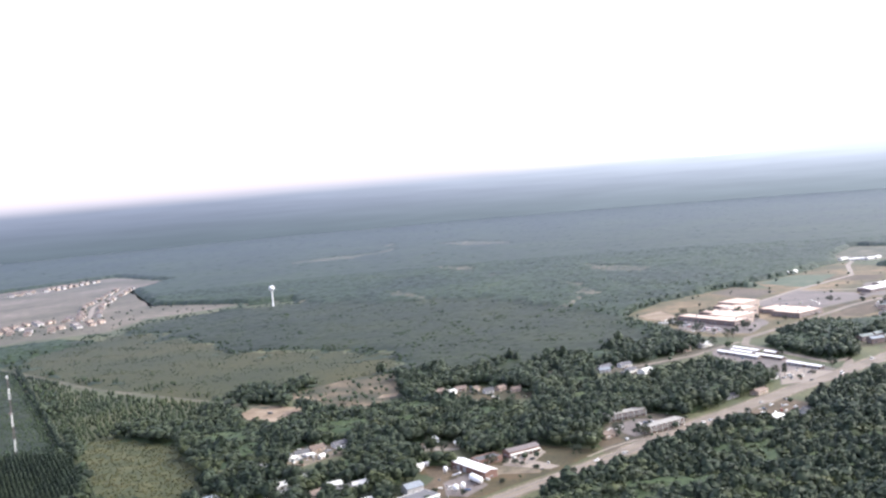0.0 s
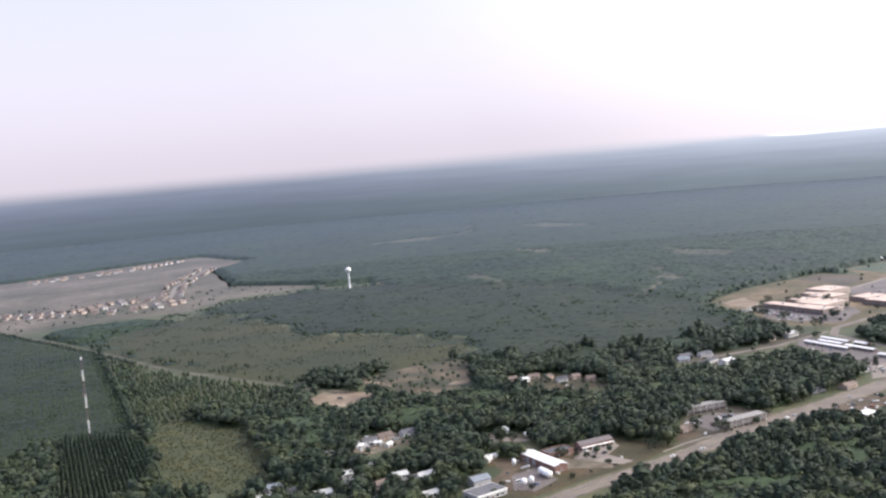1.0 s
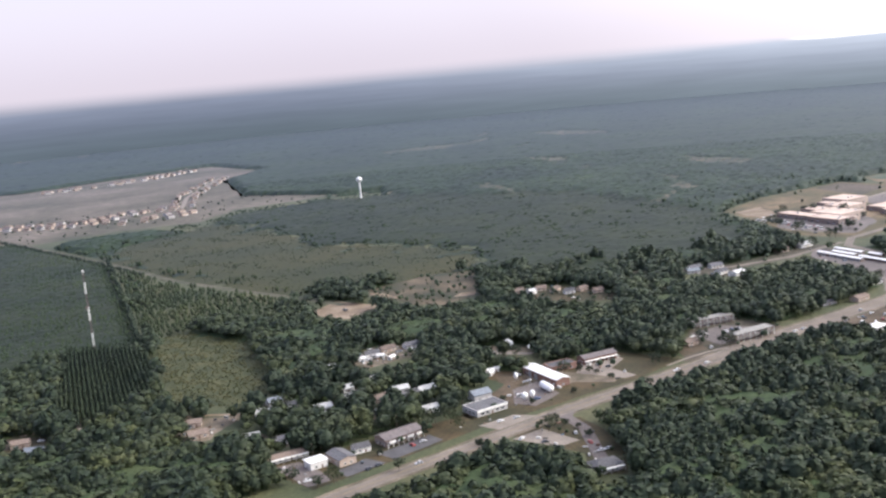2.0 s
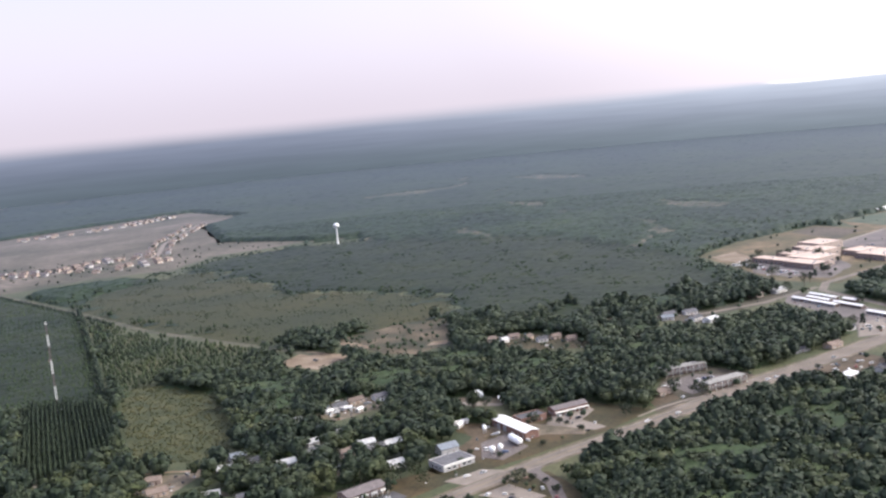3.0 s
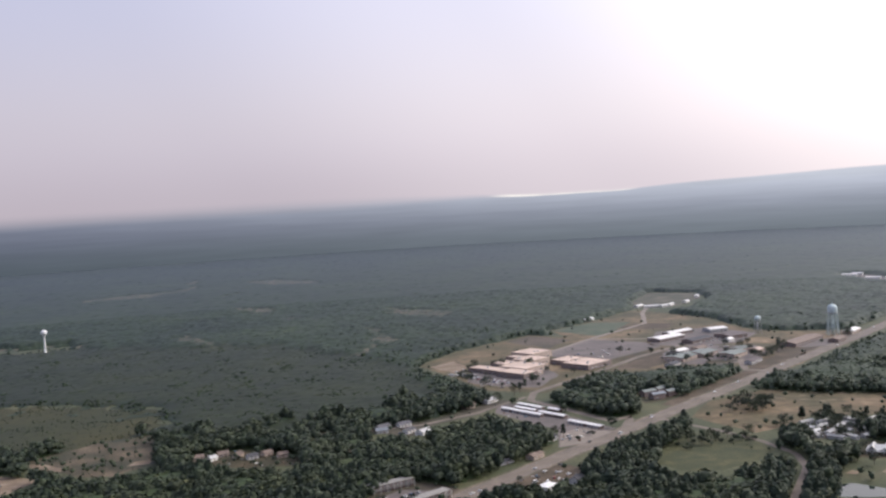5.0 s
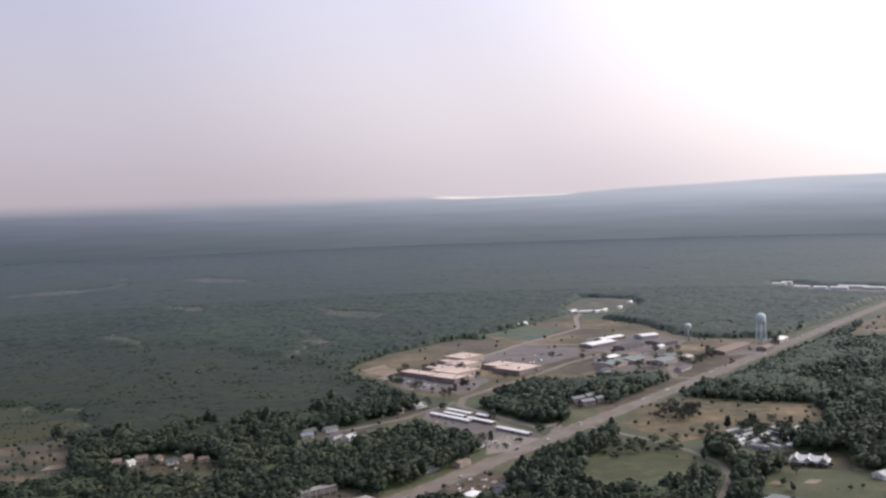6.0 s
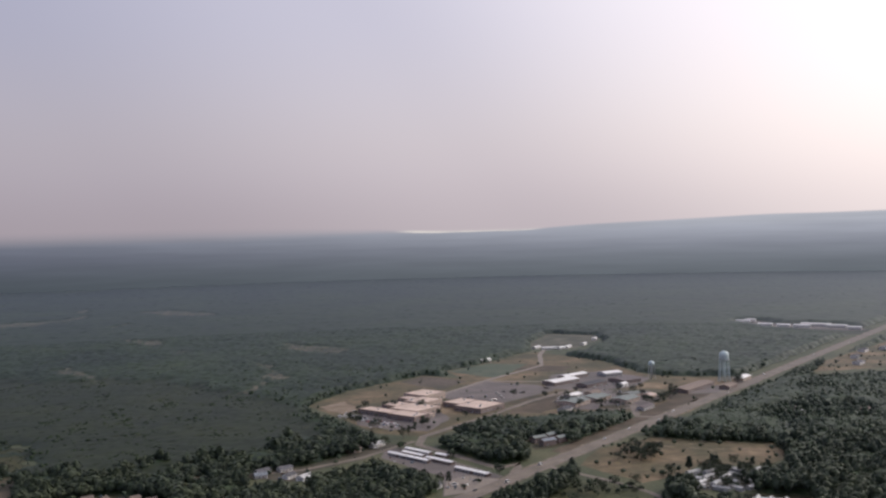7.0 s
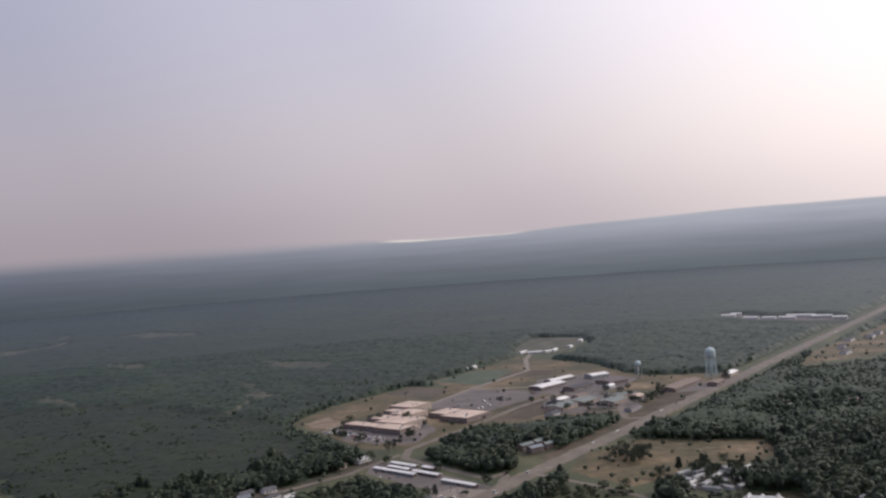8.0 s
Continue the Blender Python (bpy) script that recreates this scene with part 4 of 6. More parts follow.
flat_patch("tank_drive", [(-46, 806), (-36, 812), (4, 800), (-4, 795)], 0.13, "concrete", "pale worn drive", "ground", 1, 8)
for k in range(14):
    cx, cy = random.uniform(515, 640), random.uniform(985, 1052)
    l, w = random.uniform(3, 9), random.uniform(1.5, 3.5)
    if inside(CLEAR_EAST, np.array([cx]), np.array([cy]))[0]:
        flat_patch("scraped_patch", [(cx - l, cy + 0.4 * l), (cx, cy + w), (cx + l, cy - 0.5 * l), (cx + 0.2 * l, cy - w)], 0.12 + 0.004 * k, "dirt", "small pale scraped patch in the dry field", "ground", 1.5, 2.5)
flat_patch("pale_strip", [(-182, 1058), (-161, 1055), (-136, 1027), (-138, 1017), (-163, 1036)], 0.13, "dirt", "pale spoil heap beside the cut ground", "ground", 3, 6)
flat_patch("pale_strip", [(-147, 943), (-135, 946), (-99, 912), (-102, 902), (-126, 922)], 0.13, "dirt", "pale dirt drive beside the pad", "ground", 3, 6)
flat_patch("pale_strip", [(-80, 1012), (-74, 1028), (-58, 1030), (-60, 1014)], 0.13, "dirt", "pale spoil heap beside the cut ground", "ground", 2, 6)
flat_patch("golf_bunker", [(478, 762), (488, 768), (494, 762), (484, 757)], 0.14, "dirt", "pale sand bunker in the fairway", "ground", 2, 4)
flat_patch("golf_bunker", [(505, 755), (515, 763), (523, 757), (512, 750)], 0.14, "dirt", "pale sand bunker in the fairway", "ground", 2, 4)

flat_patch("bare_soil", [(470, 1262), (520, 1312), (585, 1372), (560, 1300), (512, 1248)], 0.115, "brown_dirt", "brown bare soil between school roads", "ground", 8, 12)
flat_patch("bare_soil", [(600, 1610), (650, 1650), (700, 1610), (660, 1560)], 0.115, "brown_dirt", "brown bare soil beside the sports field", "ground", 8, 12)
flat_patch("bare_soil", [(262, 1400), (300, 1430), (312, 1370), (285, 1335)], 0.115, "dirt", "orange-tan bare soil beside the school", "ground", 6, 10)
flat_patch("worn_lot", [(-8, 742), (6, 752), (30, 744), (44, 748), (62, 730), (56, 716), (30, 722), (14, 716)], 0.11, "tan_dirt", "worn pinkish-tan lot round the warehouse", "ground", 3, 6)
flat_patch("worn_lot", [(-30, 700), (-20, 726), (-6, 716), (2, 700), (-8, 684), (-24, 676)], 0.11, "brown_dirt", "worn brown yard in front of the warehouse", "ground", 3, 6)
flat_patch("worn_lot", [(104, 765), (116, 800), (126, 800), (130, 782)], 0.11, "brown_dirt", "worn brown lawn beside the brick blocks", "ground", 3, 6)
flat_patch("brick_yard", [(-30, 752), (-14, 748), (-4, 736), (-14, 722), (-26, 730)], 0.115, "brown_dirt", "brown dirt yard behind the warehouse", "ground", 3, 6)

# roads
road = ribbon("main_road", [by_road(a, u) for a, u, w in ROAD_LINE], [w for a, u, w in ROAD_LINE], 0.16, "asphalt", "wide sun-bleached grey main road", "road")
ribbon("verge", [by_road(a, u) for a, u, w in ROAD_LINE], [w + 6.5 for a, u, w in ROAD_LINE], 0.1, "tan_dirt", "worn tan dirt and grass verge of the main road", "verge", 2.5)
for k in (-1, 1):
    ribbon("edge_line", [by_road(a, u + k * (w / 2 - 0.5)) for a, u, w in ROAD_LINE[1:-1]], 0.25, 0.18, "paint_line", "", "", parent=road, kind="")
    ribbon("centre_line", [by_road(a, u + k * (0.25 if a < 130 else 1.9)) for a, u, w in ROAD_LINE[1:-1]], 0.25, 0.18, "yellow_line", "", "", parent=road, kind="")
for name, line, wide, mat_name, label in (
        ("grass_track", CROSS_PATH, 9, "track", "pale grass track across the fields"), ("lane", WEST_LANE, 4, "dirt", "pale dirt lane among trees"),
        ("drive", DRIVE_LANE, 5, "concrete", "pale gravel drive"), ("side_road", SOUTH_LANE, 8, "lot", "grey side road off the main road"),
        ("side_road", EAST_LANE, 6, "asphalt", "narrow grey side road between fields"), ("school_road", SCHOOL_ROAD, 9, "asphalt", "grey access road to the school"),
        ("school_road", CAMPUS_ROAD, 9, "asphalt", "grey access road to the school"), ("west_road", WEST_ROAD, 7, "asphalt", "grey lane behind the trees"),
        ("estate_road", [(-1000, 1815), (-826, 1800), (-767, 1934), (-692, 1947), (-751, 2145), (-801, 2539)], 9, "concrete", "pale estate road"),
        ("estate_road", [(-1252, 2479), (-1046, 2669), (-980, 2842)], 9, "concrete", "pale estate road"),
        ("campus_path", [(430, 1425), (526, 1522), (660, 1640), (706, 1770), (744, 1842)], 8, "concrete", "pale road past the sports field"),
        ("campus_path", [(526, 1522), (600, 1480), (690, 1520)], 7, "concrete", "pale road between the lots"),
        ("motel_walk", [by_road(96, 10), (113, 764), (150, 790), by_road(142, 10)], 2.5, "concrete", "pale looping drive on the verge")):
    ribbon(name, line, wide, 0.15, mat_name, label, "road", 1.0)

# ---- woods ----
rng = np.random.default_rng(7)


def crown_template(kind, clumps, seed):
    """Unit crown: a ragged inner body with leaf clumps standing off it. Height 1 from 0 to 1, width about 0.62."""
    g = np.random.default_rng(seed)
    phi = (1 + 5 ** 0.5) / 2
    ico = np.array([(-1, phi, 0), (1, phi, 0), (-1, -phi, 0), (1, -phi, 0), (0, -1, phi), (0, 1, phi), (0, -1, -phi), (0, 1, -phi), (phi, 0, -1), (phi, 0, 1), (-phi, 0, -1), (-phi, 0, 1)], float)
    ico /= np.linalg.norm(ico[0])
    faces = [(0, 11, 5), (0, 5, 1), (0, 1, 7), (0, 7, 10), (0, 10, 11), (1, 5, 9), (5, 11, 4), (11, 10, 2), (10, 7, 6), (7, 1, 8),
             (3, 9, 4), (3, 4, 2), (3, 2, 6), (3, 6, 8), (3, 8, 9), (4, 9, 5), (2, 4, 11), (6, 2, 10), (8, 6, 7), (9, 8, 1)]

    def shape(d, grow):
        """Points of the crown's skin in the ways d."""
        lump = 1 + 0.2 * np.sin(4.1 * d[:, 0] + seed) * np.cos(3.7 * d[:, 1] + 2 * seed) + 0.14 * np.sin(6 * d[:, 2] + 3 * seed)
        if kind == "pine":
            z = 0.56 + 0.44 * d[:, 2]
            r = 0.27 * np.clip(1.35 - z, 0.12, 0.8) / 0.8
            return np.c_[d[:, 0] * r * lump * grow, d[:, 1] * r * lump * grow, z]
        return np.c_[d[:, 0] * 0.33 * lump * grow, d[:, 1] * 0.33 * lump * grow, 0.6 + 0.4 * d[:, 2] * lump * grow]
    verts, tris = [shape(ico, 0.84)], [np.array(faces)]
    at = 12
    d = g.normal(size=(clumps, 3))
    d[:, 2] = np.abs(d[:, 2]) * 1.1 - 0.35
    d /= np.linalg.norm(d, axis=1)[:, None]
    mid = shape(d, g.uniform(0.86, 1.08, (clumps, 1))[:, 0])
    size = g.uniform(0.055, 0.125, clumps) * (1.35 if clumps < 20 else 1.0)
    for c, w, s in zip(mid, d, size):
        nrm = w + g.normal(size=3) * 0.3
        nrm /= np.linalg.norm(nrm)
        u = np.cross(nrm, g.normal(size=3))
        u /= np.linalg.norm(u)
        v = np.cross(nrm, u)
        k = g.uniform(0.7, 1.2, 4)
        quad = np.array([c + u * s * k[0] - nrm * s * 0.4, c + v * s * k[1], c - u * s * k[2] - nrm * s * 0.4, c - v * s * k[3]])
        verts.append(quad)
        tris.append(np.array([(0, 1, 2), (0, 2, 3)]) + at)
        at += 4
    return np.concatenate(verts), np.concatenate(tris)


def with_trunk(verts, tris):
    a = np.array([0, 2.1, 4.2])
    low = np.c_[0.022 * np.cos(a), 0.022 * np.sin(a), np.zeros(3)]
    high = np.c_[0.012 * np.cos(a), 0.012 * np.sin(a), np.full(3, 0.5)]
    n = len(verts)
    t = [(n + k, n + (k + 1) % 3, n + 3 + (k + 1) % 3) for k in range(3)] + [(n + k, n + 3 + (k + 1) % 3, n + 3 + k) for k in range(3)]
    return np.concatenate([verts, low, high]), np.concatenate([tris, np.array(t)])


def plant(name, x, y, tall, wide, templates, material, label):
    """One wood: crowns of the given templates, joined into one mesh."""
    vs, ts, at = [], [], 0
    pick = rng.integers(0, len(templates), len(x))
    for k, (tv, tt) in enumerate(templates):
        i = np.flatnonzero(pick == k)
        if not len(i):
            continue
        a = rng.uniform(0, 2 * math.pi, len(i))
        c, s = np.cos(a)[:, None], np.sin(a)[:, None]
        px = (tv[:, 0] * c - tv[:, 1] * s) * wide[i][:, None] + x[i][:, None]
        py = (tv[:, 0] * s + tv[:, 1] * c) * wide[i][:, None] + y[i][:, None]
        pz = tv[:, 2] * tall[i][:, None] - 0.05
        vs.append(np.stack([px, py, pz], -1).reshape(-1, 3))
        ts.append((tt[None] + (np.arange(len(i)) * len(tv))[:, None, None]).reshape(-1, 3) + at)
        at += len(i) * len(tv)
    me = raw_mesh(name, np.concatenate(vs), np.concatenate(ts), material)
    return tagged(new(name, me), label, "woods", "", "stuff")


def scatter(spacing, near, far, jitter=0.42):
    """Jittered places in the wedge that lies ahead, between two distances."""
    n = int(far / spacing) + 2
    gx, gy = np.meshgrid(np.arange(-n, n), np.arange(0, int(n / 0.9)))
    x = (gx + 0.5 * (gy % 2) + rng.uniform(-jitter, jitter, gx.shape)).ravel() * spacing + CENTRE[0]
    y = (gy * 0.9 + rng.uniform(-jitter, jitter, gx.shape)).ravel() * spacing + CENTRE[1]
    d, a = np.hypot(x - CENTRE[0], y - CENTRE[1]), np.arctan2(x - CENTRE[0], y - CENTRE[1])
    ok = (d > near) & (d < far) & (a > -0.62) & (a < 0.8)
    return x[ok], y[ok], d[ok]


def shut(x, y, margin, over=False):
    """Places that a clearing, road or house takes."""
    wob = rough(x, y, 60, 2) * 3.0 + rough(x, y, 17, 4) * 3.0
    no = np.zeros(x.shape, bool)
    for poly in OPEN + [POND_TWO]:
        no |= inside(poly, x + wob, y - wob)
    for line, wide, seen in LANES:
        if seen or not over:
            no |= near_line(line, x, y) < wide + margin
    u = (x - RA[0]) * RN[0] + (y - RA[1]) * RN[1]
    s = (x - RA[0]) * RD[0] + (y - RA[1]) * RD[1]
    east = np.clip((s - 200) / 120, 0, 1)
    no |= (u < 14.5 + 10 * east + wob * 0.5) & (u > road_shift(s) - (5.0 if over else 8.0) - 5 * east + wob * 0.4) & (s > -230)
    return no


def free_ground(x, y, tall=10.5):
    """Places open to growth of that height: woods keep back from clearings as far as their crowns would lean over the view of them."""
    no = shut(x, y, 0.0)
    for hx, hy, hr in HOUSE_SPOTS:
        no |= np.hypot(x - hx, y - hy) < hr
        no |= np.hypot(x - hx + (hx - CENTRE[0]) * 0.022, y - hy + (hy - CENTRE[1]) * 0.022) < hr * 0.6
        if hy > 1085 and hx > 700:
            no |= np.hypot(x - hx + (hx - CENTRE[0]) * 0.045, y - hy + (hy - CENTRE[1]) * 0.045) < hr
    for k in (0.45, 0.8, 1.0):
        far = k * tall / (224 - k * tall)
        far = far * np.where((x > 380) & (x < 640) & (y > 1080) & (y < 1240), 0.45, 1.0)
        no |= shut(x + (x - CENTRE[0]) * far, y + (y - CENTRE[1]) * far, -2.0, True)
    if tall > 6:
        no |= inside(SAPLINGS, x + (x - CENTRE[0]) * 0.03, y + (y - CENTRE[1]) * 0.03)
    return ~no


def zone(x, y):
    """0 woods, 1 young wood, 2 meadow, 3 saplings, 4 tall rows, 5 plantation, 6 mixed scrub."""
    far = np.clip((y - 850) / 250, 0.2, 1.2)
    wx, wy = x + rough(x, y, 70, 5) * 16 * far + rough(x, y, 19, 3) * 9 * far, y + rough(x, y, 110, 8) * 40 * far + rough(x, y, 23, 6) * 18 * far
    out = np.zeros(x.shape, int)
    for k, poly in ((1, YOUNG_WOOD), (6, MIXED), (3, SAPLINGS), (2, MEADOW)):
        out[inside(poly, wx, wy)] = k
    out[inside(PLANTATION, x, y)] = 5
    out[inside(ROWS_WOOD, x, y)] = 4
    return out
BROAD = [with_trunk(*crown_template("broad", 46, 11 + k)) for k in range(10)]
PINES = [with_trunk(*crown_template("pine", 38, 41 + k)) for k in range(6)]
BROAD_MID = [crown_template("broad", 9, 71 + k) for k in range(8)]
PINES_MID = [crown_template("pine", 8, 91 + k) for k in range(5)]
BUSHES = [crown_template("broad", 5, 111 + k) for k in range(6)]

x, y, d = scatter(7.2, 380, 1200)
ok = free_ground(x, y, 11.5) & (rng.uniform(0, 1, x.shape) > (d - 1020) / 180)
x, y, d = x[ok], y[ok], d[ok]
z = zone(x, y)
keep = (z == 0) & (rough(x, y, 30, 1) + rng.uniform(-0.3, 1.2, x.shape) > -0.55)
x, y, d = x[keep], y[keep], d[keep]
# from about 830 m on the foliage colour carries the haze
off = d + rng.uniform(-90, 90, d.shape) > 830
dark = rough(x, y, 90, 3) + rng.uniform(-0.8, 0.8, x.shape)
side = (x - RA[0]) * RN[0] + (y - RA[1]) * RN[1]
piney = (dark < -0.5) | ((side < -10) & (dark < 0.05))
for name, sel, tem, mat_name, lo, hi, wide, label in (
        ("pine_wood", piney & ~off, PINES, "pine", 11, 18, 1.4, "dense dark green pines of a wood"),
        ("pine_wood", piney & off, PINES, "pine_mid", 11, 17, 1.4, "dense pines of a wood, toned for distance haze"),
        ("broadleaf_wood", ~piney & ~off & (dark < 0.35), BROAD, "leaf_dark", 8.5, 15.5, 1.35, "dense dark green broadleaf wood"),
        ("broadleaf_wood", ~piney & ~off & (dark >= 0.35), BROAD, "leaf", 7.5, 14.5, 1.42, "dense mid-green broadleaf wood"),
        ("broadleaf_wood", ~piney & off, BROAD, "leaf_mid", 8, 15, 1.38, "dense broadleaf wood, toned for distance haze")):
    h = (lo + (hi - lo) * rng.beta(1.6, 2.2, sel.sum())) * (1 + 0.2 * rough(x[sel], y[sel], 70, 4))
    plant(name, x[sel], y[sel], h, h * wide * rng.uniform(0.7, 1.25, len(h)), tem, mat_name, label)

# crowns that stand out of the farther woods
x, y, d = scatter(10.5, 1060, 1800)
ok = free_ground(x, y, 11.0)
x, y, d = x[ok], y[ok], d[ok]
keep = (zone(x, y) == 0) & (rng.uniform(0, 1, x.shape) > (d - 1300) / 520)
for poly in FAR_CUTS:
    keep &= ~inside(poly, x, y)
x, y = x[keep], y[keep]
h = rng.uniform(6.6, 9.4, len(x)) * (1 + 0.15 * rough(x, y, 110, 4))
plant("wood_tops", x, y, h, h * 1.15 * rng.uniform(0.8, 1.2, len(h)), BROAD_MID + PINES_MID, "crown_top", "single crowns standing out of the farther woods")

# fuller crowns on the far side of the main road
x, y, d = scatter(8.4, 1030, 1750)
ok = free_ground(x, y, 11.0) & (((x - RA[0]) * RN[0] + (y - RA[1]) * RN[1] < -8) | ((x > 230) & (x < 660) & (y < 1340))) & (zone(x, y) == 0)
x, y = x[ok], y[ok]
h = rng.uniform(8, 11.5, len(x)) * (1 + 0.15 * rough(x, y, 90, 4))
plant("roadside_wood", x, y, h, h * 1.15 * rng.uniform(0.8, 1.25, len(h)), BROAD_MID + PINES_MID, "crown_east", "dense dark green wood beside the main road")

# low growth: young wood, scrub, saplings, plantation
x, y, d = scatter(6.0, 500, 2000)
ok = free_ground(x, y, 4.0)
x, y, d = x[ok], y[ok], d[ok]
z = zone(x, y)
thick = rough(x, y, 80, 6) + 0.6 * rough(x, y, 25, 9)
young = (z == 1) & (rng.uniform(0, 1, x.shape) < 0.3 + 0.22 * thick)
h = rng.uniform(2.9, 4.4, young.sum()) * (1 + 0.2 * thick[young])
plant("young_wood", x[young], y[young], h, h * 2.1, BUSHES, "young_top", "low olive-green young wood")
low = (z == 2) & (thick + rng.uniform(-1, 1, x.shape) > 0.2)
h = rng.uniform(0.6, 1.7, low.sum()) * (1.2 + 0.5 * thick[low])
plant("meadow_scrub", x[low], y[low], h, h * 1.9, BUSHES, "scrub", "scattered low scrub on the meadow")
sx, sy, d = scatter(3.4, 640, 1000)
sap = zone(sx, sy) == 3
sap &= free_ground(sx, sy, 2.0) & (rough(sx, sy, 14, 4) + rng.uniform(-0.8, 0.8, sx.shape) > -0.25)
h = rng.uniform(0.9, 2.2, sap.sum())
plant("saplings", sx[sap], sy[sap], h, h * 1.9, BUSHES, "yellow_scrub", "yellow-green saplings of a young planting")
mixed = (z == 6) & (rng.uniform(0, 1, x.shape) < 0.85)
h = rng.uniform(4, 8.5, mixed.sum())
plant("mixed_scrub", x[mixed], y[mixed], h, h * 0.95, PINES_MID, "scrub", "brownish-green scrub wood with thin young pines")
# planted rows beside the lane
ux, uy = 0.447, -0.894
gs, gu = np.meshgrid(np.arange(-20, 420, 3.0), np.arange(-190, 190, 3.4))
gs, gu = gs.ravel() + rng.uniform(-0.7, 0.7, gs.size), gu.ravel() + rng.uniform(-0.35, 0.35, gu.size)
x, y = -430 + ux * gs - uy * gu, 900 + uy * gs + ux * gu
sel = inside(ROWS_WOOD, x, y) & (rough(x, y, 20, 3) > -0.9)
h = rng.uniform(10, 13, sel.sum())
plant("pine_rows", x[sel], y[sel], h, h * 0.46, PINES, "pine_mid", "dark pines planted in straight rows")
gs, gu = np.meshgrid(np.arange(-300, 1300, 4.6), np.arange(-800, 200, 5.2))
gs, gu = gs.ravel() + rng.uniform(-1.6, 1.6, gs.size), gu.ravel() + rng.uniform(-1.9, 1.9, gu.size)
x, y = -430 - ux * gs - uy * gu, 900 - uy * gs + ux * gu
a = np.arctan2(x - CENTRE[0], y - CENTRE[1])
sel = inside(PLANTATION, x, y) & (a > -0.62)
h = rng.uniform(3.6, 4.8, sel.sum())
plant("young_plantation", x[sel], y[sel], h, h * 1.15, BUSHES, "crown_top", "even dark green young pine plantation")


def hedge(name, line, gap, side, lo, hi, templates, material, label):
    """A row of trees along a line of points."""
    xs, ys = [], []
    for (x0, y0), (x1, y1) in zip(line, line[1:]):
        n = max(1, int(math.hypot(x1 - x0, y1 - y0) / gap))
        f = (np.arange(n) + rng.uniform(0, 1, n)) / n
        nx, ny = -(y1 - y0) / math.hypot(x1 - x0, y1 - y0), (x1 - x0) / math.hypot(x1 - x0, y1 - y0)
        off = side + rng.uniform(-1.6, 1.6, n)
        xs.append(x0 + f * (x1 - x0) + nx * off), ys.append(y0 + f * (y1 - y0) + ny * off)
    x, y = np.concatenate(xs), np.concatenate(ys)
    h = rng.uniform(lo, hi, len(x))
    plant(name, x, y, h, h * rng.uniform(0.6, 0.9, len(x)), templates, material, label)


# trees added to draw the dark shadow and ditch lines along lane and track
hedge("lane_hedge", FIRE_LANE, 1.8, -2, 6, 10, PINES_MID, "pine", "added row of pines drawing the dark line of the fire lane")
hedge("track_hedge", [(-1000, 1745), (-817, 1574), (-578, 1344), (-480, 1240)], 3.0, -9, 4, 8, PINES_MID, "pine", "added row of trees drawing the dark line beside the grass track")
# loose bushes in the clearings
x, y, d = scatter(9.0, 480, 2100)
ok = np.zeros(x.shape, bool)
for poly, share in ((CLEAR_WEST, 0.5), (NORTH_YARDS, 0.35), (YARD_WEST, 0.5), (BARE, 0.35), (PAD, 0.03), (LOT_SOUTH, 0.1), (FARM_SCRUB, 0.4), (CAMPUS, 0.02), (CLEAR_EAST, 0.1), (FARM, 0.06), (TRAILERS, 0.25), (EAST_LOT, 0.08), (MOTEL, 0.15), (LOT_FRONT, 0.1),
                    (LOT_STRIP, 0.1), (SUBDIVISION, 0.07), (TOWN_EAST, 0.3), (FAR_EAST, 0.1), (YARD_EDGE, 0.2), (YARD_FAR_WEST, 0.2), (TANK_YARD, 0.1), (FAIRWAY, 0.08)):
    ok |= inside(poly, x, y) & (rng.uniform(0, 1, x.shape) < share)
for line, wide, _ in LANES:
    ok &= near_line(line, x, y) > wide
for hx, hy, hr in HOUSE_SPOTS:
    ok &= np.hypot(x - hx, y - hy) > hr
for ex, ey, *_ in ESTATE:
    ok &= np.hypot(x - ex, y - ey) > 12
x, y = x[ok], y[ok]
h = rng.uniform(1.5, 7.0, len(x))
plant("loose_bushes", x, y, h, h * 1.3, BROAD_MID, "crown_east", "loose dark green bushes and small trees in clearings")


